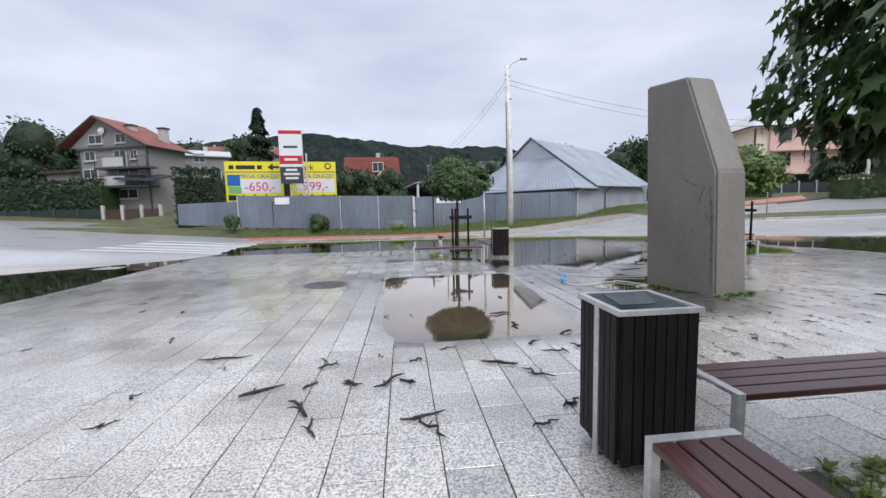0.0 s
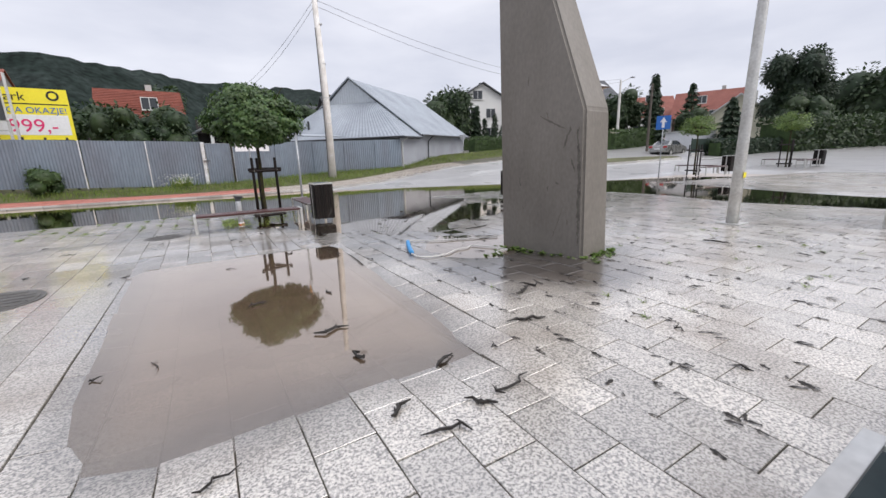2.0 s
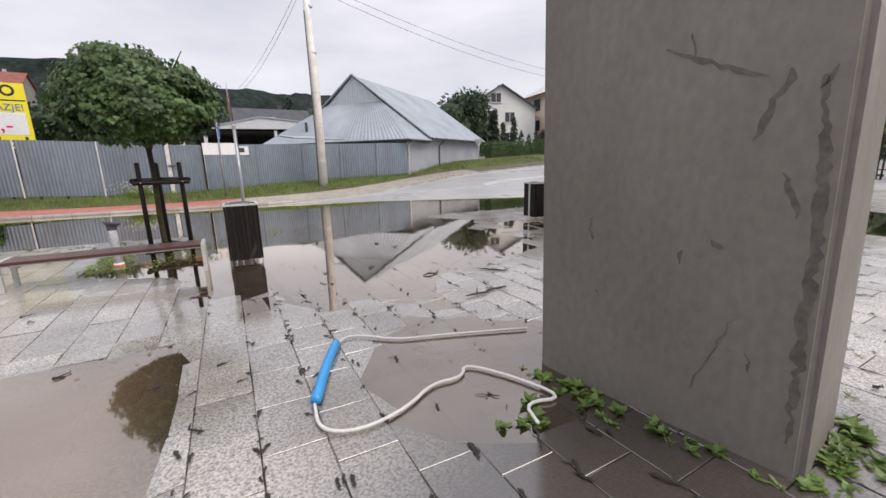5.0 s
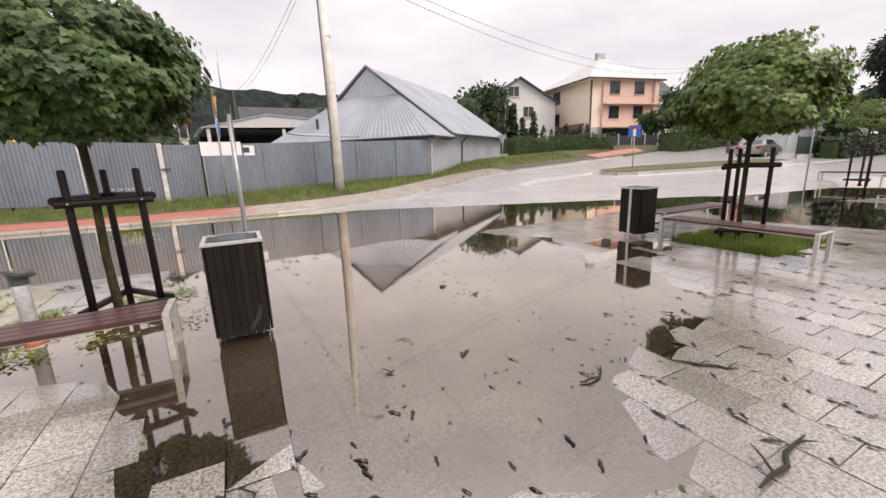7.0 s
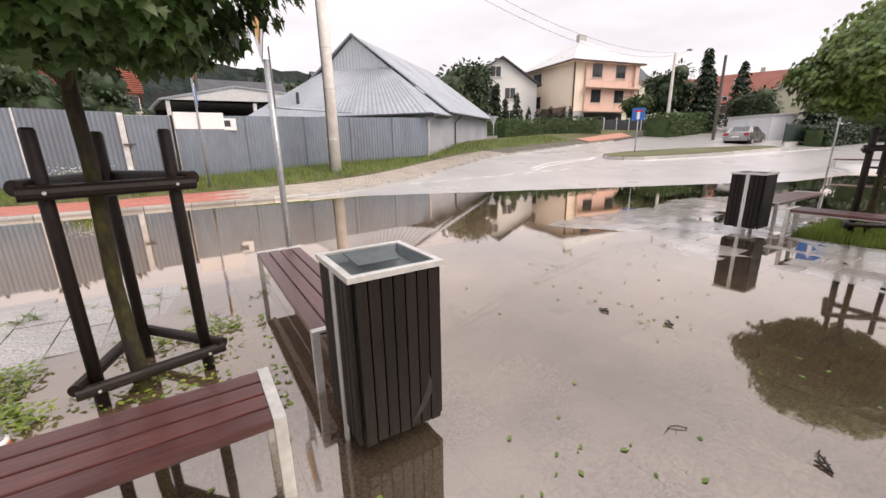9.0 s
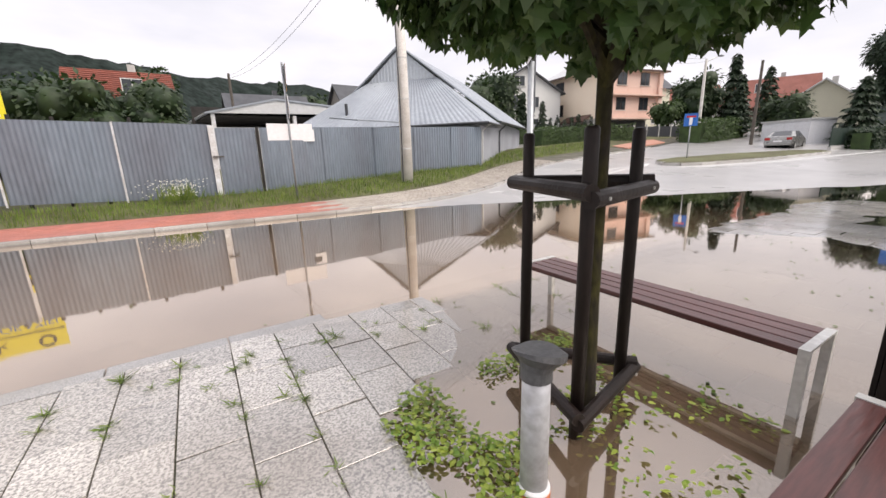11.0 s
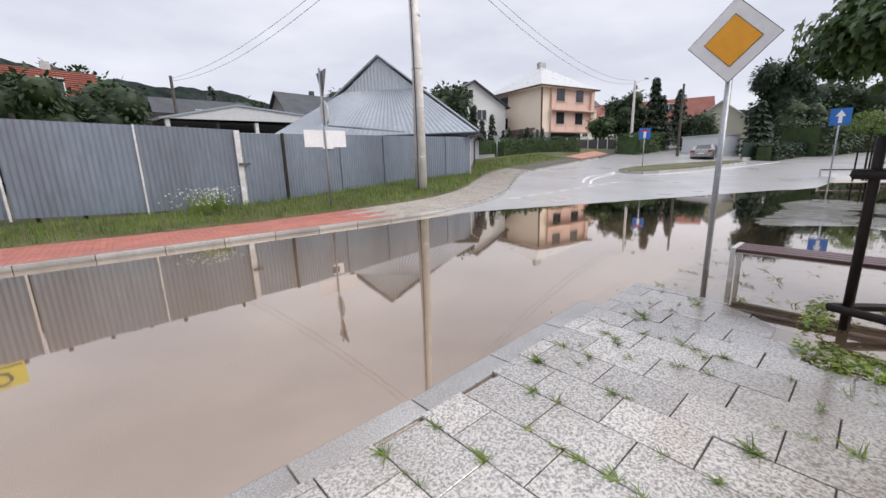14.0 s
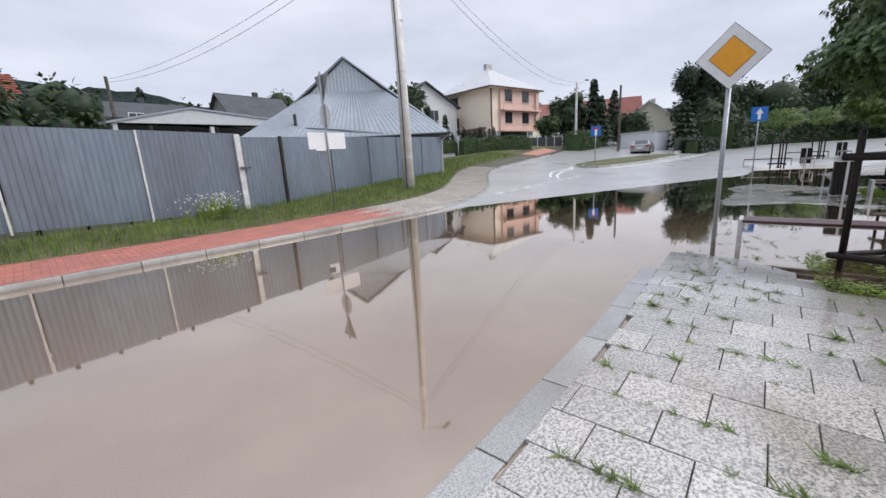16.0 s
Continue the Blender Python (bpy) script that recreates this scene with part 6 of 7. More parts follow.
def hedge(name, line, w, h, label, seed, size=0.14, n=2200, material=None, ground=None):
    """A clipped or loose row of leaves along a plan line."""
    rg = random.Random(seed)
    t = thing(name, label, "hedge")
    pts = [Vector(p) for p in line]
    segs = list(zip(pts, pts[1:]))
    total = sum((b - a).length for a, b in segs)
    sp = []
    core = bmesh.new()
    for a, b in segs:
        d = (b - a).normalized()
        nr = Vector((-d.y, d.x))
        g = (ground or road_h)(a.x, a.y)
        m = (a + b) / 2
        l = (b - a).length / 2
        vs = [core.verts.new((m.x + d.x * sx * l + nr.x * sy * w * 0.36, m.y + d.y * sx * l + nr.y * sy * w * 0.36, g + zz)) for zz in (-0.3, h * 0.86) for sx, sy in ((-1, -1), (1, -1), (1, 1), (-1, 1))]
        for f in ((4, 5, 6, 7), (0, 1, 5, 4), (1, 2, 6, 5), (2, 3, 7, 6), (3, 0, 4, 7)):
            core.faces.new([vs[i] for i in f])
        for _ in range(int(n * (b - a).length / total)):
            f = rg.random()
            side = rg.choice((-1, -1, 1, 0))
            hh = rg.uniform(0.0, 1.0) if side else 1.0
            off = side * w / 2 * rg.uniform(0.85, 1.1) if side else rg.uniform(-1, 1) * w / 2
            wob = 1 + 0.12 * noise.noise((a.x + f * 7, a.y, 3))
            q = a.lerp(b, f) + nr * off
            nrm = Vector((nr.x * side, nr.y * side, 0.4 if side else 1.0)) + rnd_dir(rg) * 0.5
            sp.append((Vector((q.x, q.y, g + hh * h * wob)), rnd_dir(rg) + Vector((0, 0, 0.3)), nrm, size * rg.uniform(0.6, 1.4)))
    part("core", core, M_LEAF_HEDGE, t)
    foliage("leaves", sp, OVAL, material or M_LEAF_HEDGE, t)


leaf_tree("broad_tree", 26.6, 37.4, 2.2, 8.4, 3.7, M_LEAF_FAR, "dark broad-leaved tree behind the barn", 41, 3200, 0.5)
leaf_tree("broad_tree", 31.5, 42.0, 2.5, 8.0, 3.0, M_LEAF_FAR, "dark tree between the houses", 42, 1800, 0.45)
conifer(31.0, 36.0, 2.0, 6.2, 0.8, "slim dark conifer by the peach house", 43, 900)
for i in range(5):
    conifer(27.6 + i * 1.5, 36.6 - 0.3 * i, 1.9, 4.6 + 0.7 * (i % 3), 1.0, "dark thuja before the white house", 240 + i, 700)
for i in range(9):
    conifer(28.3 + i * 1.15, 30.2 + 0.05 * i, 1.9 + 0.05 * i, 2.6 + 0.25 * (i % 3), 0.55, "small columnar thuja in a row at the house", 50 + i, 420, 0.9)
hedge("clipped_hedge", [(22.0, 24.6), (27.5, 25.2), (33.0, 23.4)], 1.3, 1.7, "dark green clipped hedge in front of the house", 61, n=3600)
hedge("dark_shrubs", [(18.0, 27.5), (24.0, 30.0), (29.0, 29.0)], 2.0, 1.3, "low dark shrubs beside the barn", 62, n=2400)
hedge("roadside_shrubs", [(36.5, 19.8), (42, 20.2), (48, 21.0)], 2.5, 2.0, "loose green shrubs above the side road", 63, 0.22, 2600)
leaf_tree("round_bush", 42.0, 25.0, 2.6, 3.8, 1.5, M_LEAF_HEDGE, "rounded light green bush at the house", 64, 1500, 0.3)
leaf_tree("broad_tree", 45.5, 24.0, 2.6, 6.5, 2.6, M_LEAF_FAR, "dark tree beside the street lamp", 65, 1800, 0.4)
conifer(49.0, 22.0, 2.6, 8.5, 2.0, "dark spruce beside the side road", 66, 1600)
conifer(46.0, 20.0, 2.4, 6.0, 1.7, "dark spruce among shrubs", 67, 1200)
conifer(43.0, 10.2, 1.2, 5.2, 1.9, "dark spruce by the car", 68, 1700)
conifer(58.0, 22.0, 2.6, 8.0, 2.2, "dark spruce before a red roof", 69, 1200)
leaf_tree("broad_tree", 60.5, 11.4, 0.8, 12.5, 3.1, M_LEAF_CON, "tall dark tree at the edge of the lot", 70, 7000, 0.42)
leaf_tree("broad_tree", 50.0, 17.4, 1.6, 4.6, 2.6, M_LEAF_FAR, "dark shrubby tree before the red-roofed house", 71, 1800, 0.4)
leaf_tree("broad_tree", 56.0, 8.6, 1.2, 5.4, 2.8, M_LEAF_FAR, "dark shrubby tree beside the garage", 72, 1800, 0.4)
rg = random.Random(77)
for i in range(15):
    a = i / 14
    x, y = 72 + 26 * a + rg.uniform(-3, 3), 9 - 34 * a + rg.uniform(-2, 2)
    leaf_tree("wood_edge_tree", x, y, 0.5, 8.6 + 2.6 * noise.noise((i * 0.9, 0, 0)) + 2.5 * a, 5.2, M_LEAF_FAR, "dark dense tree along the far edge of the lot", 80 + i, 3600, 0.6)
hedge("wood_edge_scrub", [(46, 7.5), (58, 5), (70, 2.5), (84, -8), (96, -26)], 4.0, 3.0, "dark scrub closing the far edge of the lot", 95, 0.4, 12000, M_LEAF_FAR)
hedge("garden_hedge", [(37, 8.6), (46, 7.6), (56, 6.2)], 1.4, 1.3, "dark garden hedge along the lot", 96, 0.24, 8000, M_LEAF_CON)
nf = thing("mesh_fence", "dark green mesh fence on a low wall along the road", "fence")
part("low_wall", box(0, 24, -0.12, 0.12, -0.4, 0.35), M_PLINTH, nf)
for i in range(13):
    part("post", box(i * 2 - 0.03, i * 2 + 0.03, -0.03, 0.03, 0.3, 1.7), M_NETFENCE, nf)
    if i < 12:
        part("panel", box(i * 2 + 0.03, i * 2 + 1.97, -0.01, 0.01, 0.42, 1.6), M_NETFENCE, nf)
nf.matrix_basis = local((35.5, 9.8), (0.975, -0.16), 0.75)
hf = thing("slatted_garden_fence", "dark brown slatted fence and gate before the house", "fence")
for i in range(8):
    part("panel", box(i * 1.6, i * 1.6 + 1.5, -0.03, 0.03, 0.1, 1.5), M_DARKTRIM, hf)
    part("post", box(i * 1.6 - 0.1, i * 1.6, -0.08, 0.08, 0, 1.7), M_PLINTH, hf)
hf.matrix_basis = local((34.5, 25.4), (0.97, -0.24), 2.0)

# behind the corrugated fence
rg = random.Random(123)
for i in range(9):
    x = -12.5 + i * 1.08
    leaf_tree("orchard_tree", x, 26.0 + rg.uniform(-1.5, 4), 0.6, 3.7 + rg.uniform(-0.4, 0.7), 1.9, M_LEAF_FAR, "dark garden shrub behind the metal fence", 130 + i, 2200, 0.21)
for i in range(5):
    leaf_tree("orchard_tree", -20 + i * 3.0, 30 + rg.uniform(-2, 3), 1.0, 4.2 + rg.uniform(-0.5, 0.8), 2.2, M_LEAF_FAR, "dark garden tree behind the billboards", 150 + i, 900, 0.32)
for i, (x, y, h) in enumerate(((-4.2, 26.2, 5.0), (-6.2, 25.6, 5.4), (-8.3, 26.8, 5.1))):
    leaf_tree("orchard_tree", x, y, 0.6, h, 2.0, M_LEAF_FAR, "dense dark garden tree behind the metal fence", 140 + i, 1500, 0.30)
leaf_tree("round_tree", -5.5, 52.0, 1.0, 11.5, 2.6, M_LEAF_FAR, "round-topped dark tree beside the red roof", 160, 1500, 0.5)
conifer(-22.9, 47.9, 2.0, 15.0, 4.2, "tall dark spruce behind the billboards", 161, 2600)
conifer(12.0, 75.0, 2.0, 12.5, 1.8, "lone conifer above the roofs", 162, 700)
leaf_tree("hillside_tree", -46.5, 38.5, 1.5, 10.5, 4.6, M_LEAF_FAR, "large dark tree beside the gabled house", 168, 4200, 0.45)
hedge("dark_hedge", [(-19.2, 19.2), (-16.6, 19.9)], 2.4, 3.9, "tall dark clipped hedge behind the low fence", 163, 0.2, 3000, M_LEAF_CON, lambda x, y: 1.0)
hedge("dark_hedge", [(-45.0, 28.2), (-29.5, 27.6)], 3.0, 3.6, "tall dark hedge in front of the gabled house", 164, 0.3, 4200, M_LEAF_CON, lambda x, y: 1.4)
for i in range(8):
    leaf_tree("hillside_tree", -70 + i * 5.5, 62 + 4 * (i % 3), 3, 11 + 3 * (i % 2), 4.4, M_LEAF_FAR, "dark tree on the slope behind the houses", 170 + i, 1200, 0.7)
for i in range(7):
    leaf_tree("hillside_tree", 18 + i * 7.5, 75 + 5 * (i % 2), 4, 8 + 2 * (i % 3), 4.0, M_LEAF_FAR, "dark tree on the slope behind the roofs", 180 + i, 1000, 0.7)
leaf_tree("verge_bush", -8.1, 13.95, 0.2, 1.35, 0.65, M_LEAF_HEDGE, "dark green bush growing against the fence", 190, 900, 0.12, 0.03)
leaf_tree("verge_bush", -13.5, 14.3, 0.45, 1.1, 0.5, M_LEAF_HEDGE, "small dark bush at the fence corner", 191, 500, 0.12, 0.03)
rg = random.Random(200)
sp = [(Vector((-3.15 + rg.gauss(0, 0.33), 13.75 + rg.gauss(0, 0.1), 0.45 + rg.uniform(0.1, 0.55))), rnd_dir(rg), rnd_dir(rg), 0.055) for _ in range(260)]
wf = thing("flowering_weed", "white-flowered weed growing at the fence foot", "weed")
foliage("flowers", sp, OVAL, M_FLOWER, wf)["kind"] = "stuff"
foliage("stalk", [(Vector((-3.15 + rg.gauss(0, 0.3), 13.78 + rg.gauss(0, 0.08), 0.40)), Vector((rg.gauss(0, 0.3), 0, 1)), Vector((0, 1, 0.1)), rg.uniform(0.3, 0.6)) for _ in range(120)], [(-0.03, 0), (0.03, 0), (0, 1)], M_GRASS, wf)["kind"] = "stuff"

# distant lamp and poles
fl = thing("street_lamp", "concrete street lamp pole beside the side road", "street lamp", (40.76, 21.16, 2.2))
part("pole", tube([(0, 0, -0.3), (0, 0, 7.3)], [0.17, 0.11], 10), M_POLE, fl)
part("arm", tube([(0, 0, 7.0), (0.9, -0.7, 7.5)], 0.04, 6), M_STEEL, fl)
part("lamp_head", box(0.75, 1.25, -0.95, -0.65, 7.45, 7.57, 0.03), M_SIGNBACK, fl)
wp = thing("timber_pole", "old dark timber utility pole beside the drive", "utility pole", (37.8, 15.4, 1.3))
part("pole", tube([(0, 0, -0.3), (0, 0, 6.7)], [0.14, 0.10], 10), M_POLEWOOD, wp)
wp2 = thing("timber_pole", "dark timber utility pole behind the fence", "utility pole", (1.28, 42.0, 0.8))
part("pole", tube([(0, 0, -0.3), (0, 0, 8.2)], [0.16, 0.11], 10), M_POLEWOOD, wp2)

# garage and car
ga = thing("garage", "small white panel garage beside the parked car", "garage", (43.15, 16.7, 1.0))
ga.matrix_basis = local((43.15, 16.7), (-0.44, -0.90), 1.0)
part("wall", box(0, 4.5, 0, 2.4, -0.6, 2.25), M_GARAGE, ga)
part("roof", box(-0.1, 4.6, -0.1, 2.5, 2.25, 2.38), M_TIN, ga)
for x in (0.15, 2.35):
    part("door", box(x, x + 2.0, -0.03, 0.0, 0.0, 2.05), M_GARAGE, ga)


def sedan(at, turn):
    """A four-door saloon, 4.4 m long along its x, nose at +x."""
    t = thing("parked_car", "silver four-door saloon parked on the asphalt by the garage", "car", at, turn)
    prof = [(-2.18, 0.42), (-2.2, 0.72), (-2.12, 0.98), (-1.55, 1.02), (-0.95, 1.40), (0.35, 1.42), (1.05, 1.0), (1.95, 0.84), (2.18, 0.62), (2.16, 0.34), (1.2, 0.26), (-1.6, 0.26)]
    bm = bmesh.new()
    sides = []
    for y, inset in ((-0.86, 0.0), (0.86, 0.0)):
        sides.append([bm.verts.new((x, y * (0.78 if z > 1.05 else 1.0), z)) for x, z in prof])
    a, b = sides
    bm.faces.new(a)
    bm.faces.new(b[::-1])
    n = len(prof)
    for i in range(n):
        bm.faces.new((a[i], b[i], b[(i + 1) % n], a[(i + 1) % n]))
    bmesh.ops.recalc_face_normals(bm, faces=bm.faces[:])
    bmesh.ops.bevel(bm, geom=bm.edges[:], offset=0.05, segments=2, affect="EDGES")
    part("body", bm, M_CARPAINT, t, "silver paint", smooth=False)
    part("rear_window", slab([(-1.52, -0.6, 1.04), (-1.0, -0.52, 1.385), (-1.0, 0.52, 1.385), (-1.52, 0.6, 1.04)], -0.02), M_GLASS, t)
    part("windscreen", slab([(1.02, -0.62, 1.04), (1.02, 0.62, 1.04), (0.42, 0.54, 1.40), (0.42, -0.54, 1.40)], -0.02), M_GLASS, t)
    for s in (-1, 1):
        for x0, x1 in ((-1.15, -0.35), (-0.28, 0.62)):
            c = [(x0, s * 0.862, 1.03), (x1, s * 0.862, 1.03), (min(x1, 0.32), s * 0.69, 1.37), (max(x0, -0.92), s * 0.69, 1.37)]
            part("side_window", slab(c if s < 0 else c[::-1], -0.012), M_GLASS, t)
        part("tail_light", box(-2.22, -2.05, s * 0.66 - 0.16, s * 0.66 + 0.16, 0.74, 0.92, 0.02), M_TAIL, t, "red tail light")
        for x in (-1.35, 1.32):
            w = part("wheel", tube([(x, s * 0.68, 0.31), (x, s * 0.90, 0.31)], 0.31, 20), M_TYRE, t)
            part("rim", tube([(x, s * 0.89, 0.31), (x, s * 0.91, 0.31)], 0.2, 16), M_STEEL, w)
    part("bumper", box(-2.27, -2.1, -0.8, 0.8, 0.36, 0.56, 0.03), M_CARPAINT, t)
    part("number_plate", box(-2.285, -2.27, -0.26, 0.26, 0.60, 0.71), M_WHITE, t)


sedan((37.3, 12.9, 0.92), 6)


# ---- billboards and pylon ----
def face(parent, x0, x1, z0, z1, y, material, name, label=""):
    return part(name, box(x0, x1, y - 0.004, y, z0, z1), material, parent, label)


bb = thing("billboard", "yellow retail billboard with big sale prices on a frame", "billboard", (-16.1, 19.85, 0.2), 7.5)
for x0, x1, price in ((0.0, 4.1, "-650,-"), (4.75, 8.15, "999,-")):
    pan = part("panel", box(x0, x1, 0, 0.08, 2.4, 5.45), M_BBYELLOW, bb, "yellow poster panel")
    face(pan, x0 + 0.05, x1 - 0.05, 4.62, 4.68, -0.002, M_BLACK, "rule")
    face(pan, x0 + 0.9 if x0 < 1 else x0 + 0.35, x1 - 0.15, 3.05, 4.1, -0.003, M_WHITE, "price_field", "white price field")
    cx = (x0 + 0.9 + x1 - 0.15) / 2 if x0 < 1 else (x0 + 0.35 + x1 - 0.15) / 2
    lettering(price, 0.95, M_BBPINK, pose(cx, -0.012, 3.5, 90), pan, "price")
    lettering("MEGA OKAZJE!", 0.43, M_BLUE, pose(cx, -0.012, 4.32, 90), pan, "slogan")
    face(pan, x0 + 0.9 if x0 < 1 else x0 + 0.2, x1 - 0.1, 2.5, 2.8, -0.003, M_BLACK, "shop_bar", "black strip")
    face(pan, x0 + 1.2 if x0 < 1 else x0 + 0.5, x1 - 0.8, 2.58, 2.72, -0.008, M_WHITE, "shop_mark")
    part("leg", box(x0 + 0.2, x0 + 0.35, 0.1, 0.25, 0, 2.5), M_SIGNBACK, bb)
    part("leg", box(x1 - 0.35, x1 - 0.2, 0.1, 0.25, 0, 2.5), M_SIGNBACK, bb)
pan = bb.children[0]
for i, w in enumerate((0.35, 1.35, 0.35)):
    face(pan, 0.3 + (0, 0.5, 2.0)[i], 0.3 + (0, 0.5, 2.0)[i] + w, 4.86, 5.16, -0.004, M_BLACK, "address_bar")
plate(pan, [(3.05, -0.004, 5.02), (3.45, -0.004, 5.30), (3.45, -0.004, 4.74)][::-1], M_BLACK, "arrow_head")
face(pan, 3.4, 3.9, 4.94, 5.10, -0.004, M_BLACK, "arrow_shaft")
face(pan, 0.15, 1.05, 3.6, 4.45, -0.006, M_BLUE, "offer_box", "blue offer box")
face(pan, 0.2, 1.1, 3.0, 3.55, -0.006, M_BBGREEN, "offer_box", "green offer box")
face(pan, 0.15, 0.85, 2.5, 2.9, -0.006, M_BLACK, "laptop_shape")
mid = part("panel", box(4.1, 4.75, 0, 0.08, 2.4, 5.45), M_BBYELLOW, bb)
face(mid, 4.15, 4.6, 2.6, 4.2, -0.004, M_BLACK, "poster_shape")
lettering("Park", 0.62, M_BLACK, pose(5.9, -0.012, 5.0, 90), bb.children[3] if len(bb.children) > 3 else bb, "place_word")
bm = bmesh.new()
add_tube(bm, [(7.55, -0.004, 5.1), (7.55, -0.012, 5.1)], 0.26, 20)
part("pin_mark", bm, M_BLACK, mid)
bm = bmesh.new()
add_tube(bm, [(7.55, -0.010, 5.1), (7.55, -0.016, 5.1)], 0.16, 20)
part("pin_mark", bm, M_BBYELLOW, mid)

py = thing("advertising_pylon", "tilted white and red advertising pylon on steel legs", "sign pylon", (-10.7, 18.3, 0.6), 4)
part("cabinet", box(-0.85, 0.75, 0, 0.4, 3.2, 7.1, 0.02), M_WHITE, py, "white cabinet")
face(py, -0.85, 0.75, 6.75, 7.0, -0.003, M_SIGNRED, "red_band")
face(py, -0.85, 0.75, 4.6, 5.2, -0.003, M_SIGNRED, "red_band")
face(py, -0.85, 0.75, 3.2, 4.4, -0.003, M_DARKTRIM, "dark_field")
for z, w, mtl in ((5.75, 1.0, M_DARKTRIM), (4.85, 0.9, M_WHITE), (4.1, 0.8, M_WHITE), (3.8, 1.1, M_WHITE), (3.5, 0.9, M_WHITE)):
    face(py, -0.05 - w / 2, -0.05 + w / 2, z, z + 0.16, -0.008, mtl, "text_bar")
for x in (-0.2, 0.7):
    part("leg", box(x, x + 0.1, 0.15, 0.25, -0.5, 3.2), M_STEEL, py)
for z in (0.8, 1.8, 2.7):
    part("brace", box(-0.2, 0.8, 0.17, 0.22, z, z + 0.06), M_STEEL, py)
part("side_frame", box(0.95, 1.05, 0.1, 0.2, 1.0, 5.4), M_STEEL, py)
wn2 = solo("white_notice", box(-10.9, -10.0, 14.42, 14.44, 2.18, 2.62), M_WHITE, "small white notice on the metal fence", "notice")

# ---- vent pipe in the planting square ----
vp = thing("vent_pipe", "grey plastic vent pipe with a battered cap and an orange ring", "vent pipe", (-1.556, 1.152, -0.05))
part("pipe", tube([(0, 0, 0), (0, 0, 0.62), (0, 0, 0.66)], [0.062, 0.060, 0.056], 20), M_PIPE, vp, smooth=True)
part("ring", tube([(0, 0, 0.0), (0, 0, 0.065), (0, 0, 0.078)], [0.074, 0.076, 0.074], 24), M_ORANGE, vp, "orange collar")
part("white_ring", tube([(0, 0, 0.078), (0, 0, 0.09), (0, 0, 0.098)], [0.075, 0.073, 0.066], 24), M_WHITE, vp)
part("cap", tube([(0, 0, 0.62), (0, 0, 0.665), (0.004, 0, 0.69), (0.012, 0, 0.722), (0.016, 0.003, 0.735), (0.016, 0.003, 0.738)], [0.066, 0.066, 0.075, 0.112, 0.114, 0.09], 28), M_CAP, vp, "dark flared cap", smooth=False)

# ---- cable by the monolith ----
cb = thing("loose_cable", "white cable lying in loops with a blue plastic tube", "cable", (0, 0, 0))


def lay(points, z):
    pts = [Vector((x, y, 0)) for x, y in points]
    for _ in range(2):
        pts = [pts[0]] + [q for a, b in zip(pts, pts[1:]) for q in (a.lerp(b, 0.25), a.lerp(b, 0.75))] + [pts[-1]]
    return [(p.x, p.y, max(plaza_h(p.x, p.y), 0) + z) for p in pts]


part("cable", tube(lay([(0.74, -3.50), (0.84, -3.38), (1.0, -3.45), (1.2, -3.66), (1.6, -3.78), (2.3, -4.05)], 0.02), 0.011, 8), M_CABLE, cb, smooth=True)
part("cable", tube(lay([(0.41, -4.27), (0.38, -4.55), (0.58, -4.66), (0.91, -4.58), (1.15, -4.42), (1.38, -4.46), (1.48, -4.30), (1.68, -4.62), (1.82, -5.0), (1.55, -4.90), (1.49, -5.10)], 0.02), 0.011, 8), M_CABLE, cb, smooth=True)
part("blue_tube", tube(lay([(0.73, -3.50), (0.56, -3.88), (0.42, -4.26)], 0.035), 0.035, 12), M_BLUETAG, cb, "blue plastic tube", smooth=True)


# ---- twigs, weeds, debris ----
def twig(x, y, ln, a, seed, r=0.012):
    rg = random.Random(seed)
    bm = bmesh.new()
    z = max(plaza_h(x, y), 0.0) + r
    pts = []
    for i in range(6):
        f = i / 5 - 0.5
        pts.append((x + math.cos(a) * f * ln + rg.gauss(0, 0.02), y + math.sin(a) * f * ln + rg.gauss(0, 0.02), z + abs(rg.gauss(0, 0.008))))
    add_tube(bm, pts, [r * 0.5, r, r * 1.1, r, r * 0.8, r * 0.3], 6)
    for _ in range(2):
        p = Vector(rg.choice(pts[1:-1]))
        b = a + rg.choice((-1, 1)) * rg.uniform(0.5, 1.1)
        q = p + Vector((math.cos(b), math.sin(b), 0.1)) * ln * rg.uniform(0.15, 0.35)
        add_tube(bm, [p, p.lerp(q, 0.5) + Vector((0, 0, 0.01)), q], [r * 0.7, r * 0.5, r * 0.2], 5)
    return solo("twig", bm, M_TWIG, "wet dead twig lying on the slabs", "twig", group="twigs on the slabs")


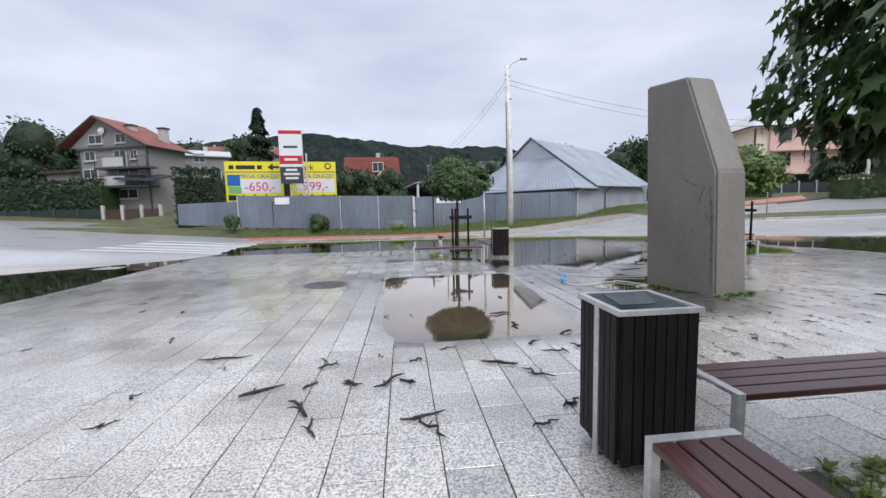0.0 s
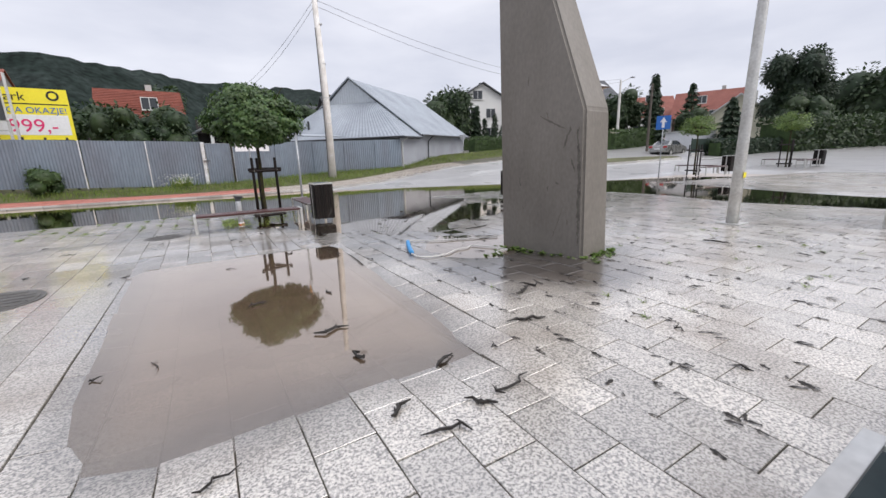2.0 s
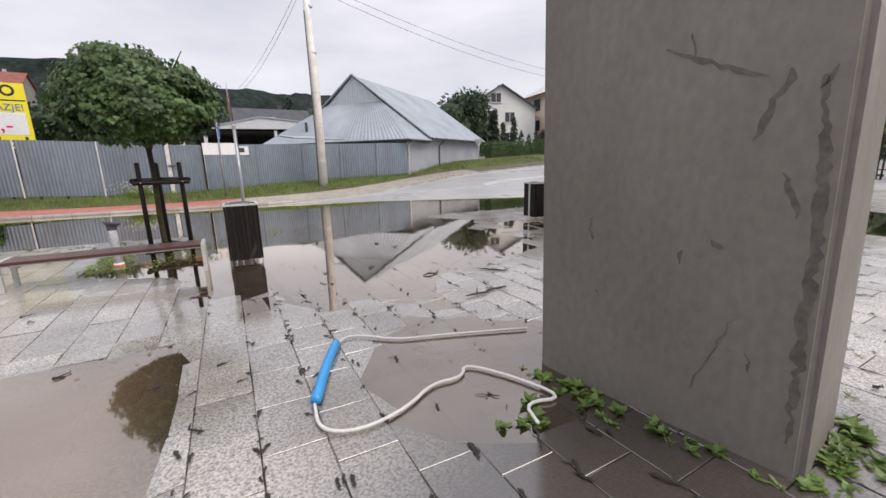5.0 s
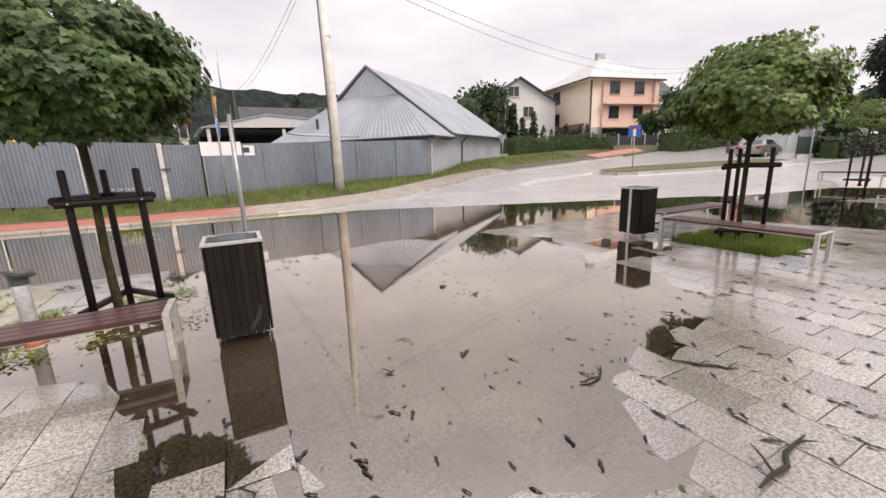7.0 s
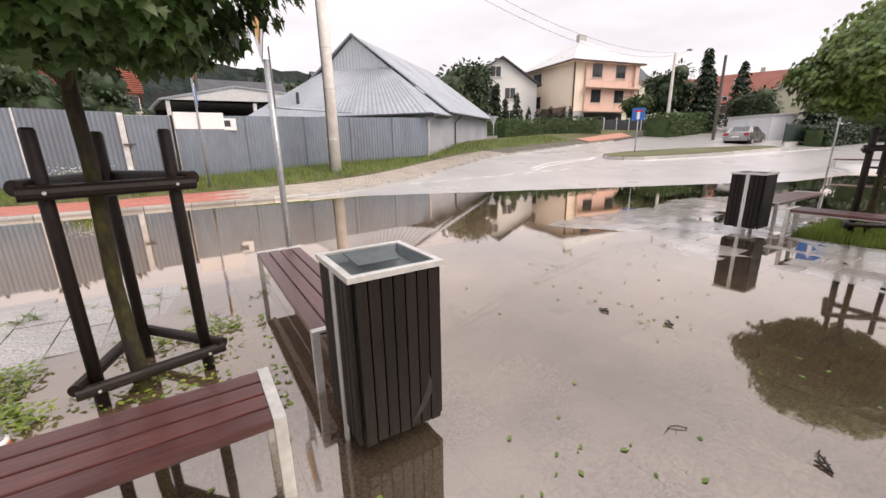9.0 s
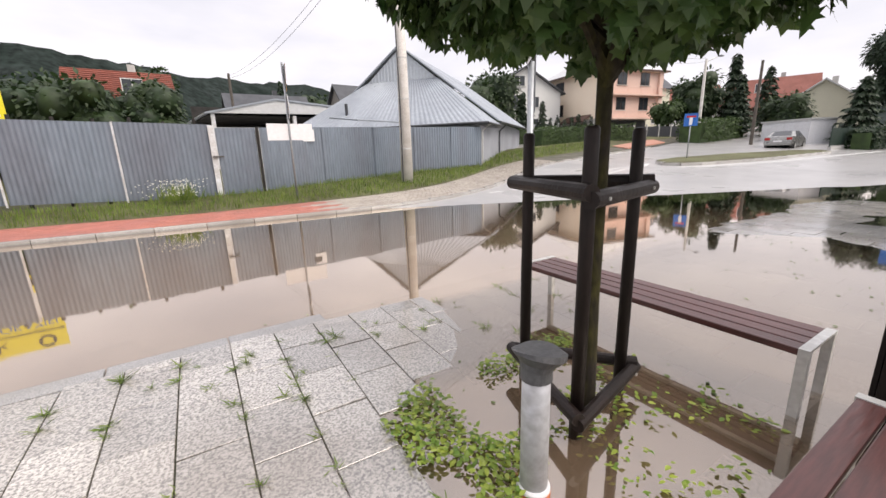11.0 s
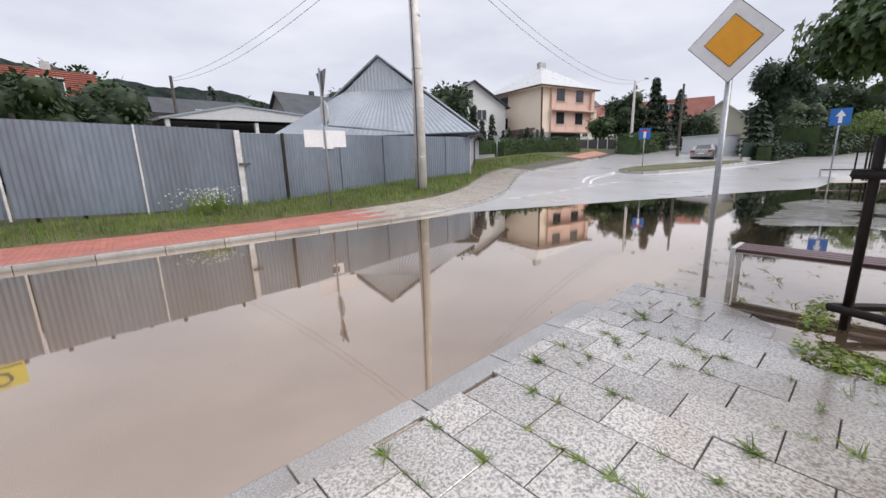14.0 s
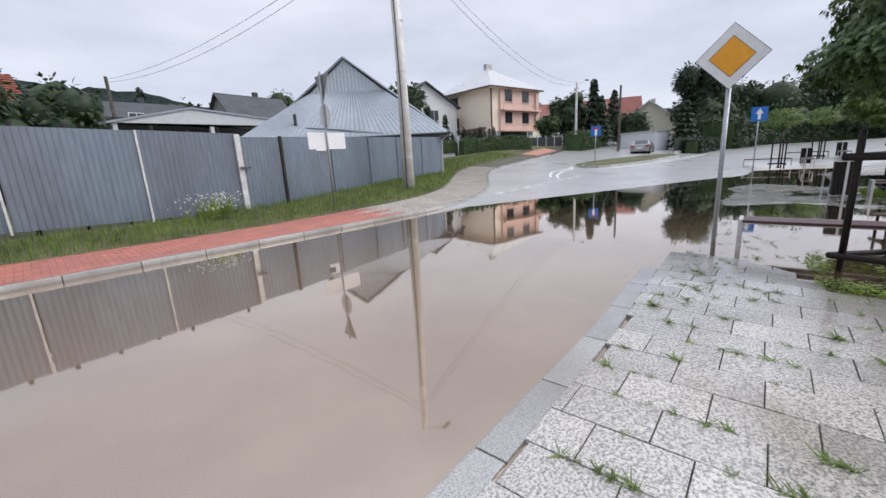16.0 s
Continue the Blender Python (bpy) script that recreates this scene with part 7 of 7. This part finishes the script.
rg = random.Random(301)
for x, y, ln, a in ((-2.94, -8.5, 0.34, 0.9), (-2.8, -8.53, 0.22, 2.9), (-3.6, -8.9, 0.34, 2.2), (-3.45, -9.16, 0.26, 1.9), (-2.72, -9.16, 0.3, 0.2), (-2.64, -9.29, 0.28, 2.0), (-4.0, -8.53, 0.34, 0.5), (-3.63, -8.47, 0.24, 0.9), (-3.52, -8.07, 0.2, 0.3), (-3.27, -8.51, 0.16, 2.3), (-1.65, -8.53, 0.3, 2.3), (-1.93, -8.25, 0.34, 2.7), (-1.42, -7.73, 0.2, 0.6), (-1.36, -6.89, 0.12, 1.5), (-0.88, -7.32, 0.2, 0.2), (-4.64, -7.67, 0.5, 0.15), (-1.28, -8.05, 0.25, 2.9), (-0.98, -7.94, 0.2, 2.4), (-1.58, -9.12, 0.16, 0.4), (-1.88, -9.36, 0.2, 0.3), (-2.7, -8.07, 0.14, 0.1), (-0.7, -7.9, 0.35, 0.4), (0.1, -7.2, 0.3, 2.7), (0.8, -6.5, 0.3, 2.5), (4.52, -6.7, 0.36, -1.5), (3.8, -4.8, 0.6, -0.4), (2.6, -3.0, 0.6, 0.1), (3.22, -2.28, 0.42, -0.8), (2.38, -1.96, 0.3, 0.3), (-1.9, -5.2, 0.25, 0.4), (-1.4, -6.3, 0.25, 0.2), (0.6, -6.6, 0.3, 0.5)):
    twig(x, y, ln, a, rg.randint(0, 9999), rg.uniform(0.008, 0.014))
for i in range(70):
    x, y = rg.uniform(-7.5, 6.5), rg.uniform(-9.5, 0.5)
    if not holed(x, y):
        twig(x, y, rg.uniform(0.06, 0.2), rg.uniform(0, 3.1), 400 + i, rg.uniform(0.003, 0.007))


def weeds(spots, outline, material, label):
    """Low tufts, each at x, y with a leaf size, in one scattered growth."""
    sp = []
    for x, y, size in spots:
        z = max(plaza_h(x, y), -0.01)
        for _ in range(rg.randint(9, 18)):
            a, up = rg.uniform(0, 6.28), rg.uniform(0.25, 1.2)
            sp.append((Vector((x + rg.gauss(0, 0.012), y + rg.gauss(0, 0.012), z)), Vector((math.cos(a), math.sin(a), up)), Vector((-math.cos(a), -math.sin(a), 1.2)), size * rg.uniform(0.5, 1.2)))
    return tagged(foliage("weeds", sp, outline, material), label, "weeds")


BLADE = [(-0.045, 0), (0.045, 0), (0.03, 0.6), (0, 1)]
spots = [(-9.80 + (rg.randint(12, 23) + 0.5) * PX, rg.uniform(1.3, 3.4), rg.uniform(0.04, 0.10)) for _ in range(90)]
spots += [(rg.uniform(-1.2, 1.4), rg.uniform(2.2, 3.4), rg.uniform(0.05, 0.1)) for _ in range(24)]
spots += [(rg.uniform(-3.2, 0.6), rg.uniform(2.5, 3.35), rg.uniform(0.04, 0.09)) for _ in range(28)]
spots += [(rg.uniform(0.4, 6.5), rg.uniform(-8.5, -5.0), rg.uniform(0.04, 0.08)) for _ in range(30)]
weeds(spots, BLADE, M_GRASS, "small grass tufts growing in the paving joints")
spots = []
for i in range(64):
    if rg.random() < 0.6:
        y = rg.uniform(-6.05, -4.5)
        spots.append((2.17 - 0.14 * (y + 6.03) - abs(rg.gauss(0, 0.09)), y, rg.uniform(0.03, 0.075)))
    else:
        x = rg.uniform(2.15, 3.0)
        spots.append((x, -6.05 + 0.14 * (x - 2.2) - abs(rg.gauss(0, 0.10)), rg.uniform(0.03, 0.08)))
spots += [(1.52 + rg.gauss(0, 0.10), -5.05 + rg.gauss(0, 0.10), rg.uniform(0.05, 0.09)) for _ in range(7)]
weeds(spots, OVAL, M_LEAF_B, "leafy green weeds round the foot of the monolith")
sp = []
for i in range(1300):
    x, y = rg.uniform(-3, 9), rg.uniform(-3.5, 3.9)
    if noise.noise((x * 0.9, y * 0.9, 8)) < 0.0:
        continue
    a = rg.uniform(0, 6.28)
    sp.append((Vector((x, y, 0.006)), Vector((math.cos(a), math.sin(a), 0.1)), Vector((0, 0, 1)), rg.uniform(0.015, 0.05)))
tagged(foliage("floating_debris", sp, OVAL, M_LEAF_B), "bits of leaf and grass floating on the water", "debris")

# dark wet litter caught in the joints
SHRED = [(-0.10, 0), (0.12, 0.05), (0.07, 0.45), (0.16, 0.7), (0, 1), (-0.13, 0.6), (-0.05, 0.3)]
sp = []
for i in range(1700):
    x, y = rg.uniform(-0.2, 9.0), rg.uniform(-9.0, -1.2)
    if holed(x, y) or (1.9 < x < 2.95 and -6.1 < y < -4.4):
        continue
    if plaza_h(x, y) < -0.003 and rg.random() < 0.65:
        continue
    x = -9.80 + (round((x + 9.80) / PX - 0.5) + 0.5) * PX + rg.gauss(0, 0.025)
    a = rg.gauss(1.57, 0.5)
    sp.append((Vector((x, y, max(plaza_h(x, y), 0.0) + 0.007)), Vector((math.cos(a), math.sin(a), 0.12)), Vector((0, 0, 1)) + rnd_dir(rg) * 0.3, rg.uniform(0.03, 0.11)))
tagged(foliage("joint_litter", sp, SHRED, M_TWIG), "dark wet leaf litter caught in the paving joints", "debris")
spots = [(rg.uniform(-0.6, 0.95), rg.uniform(-11.2, -10.0), rg.uniform(0.025, 0.06)) for _ in range(300)]
weeds(spots, OVAL, M_GRASS, "green weeds spreading from the planting square by the bench")
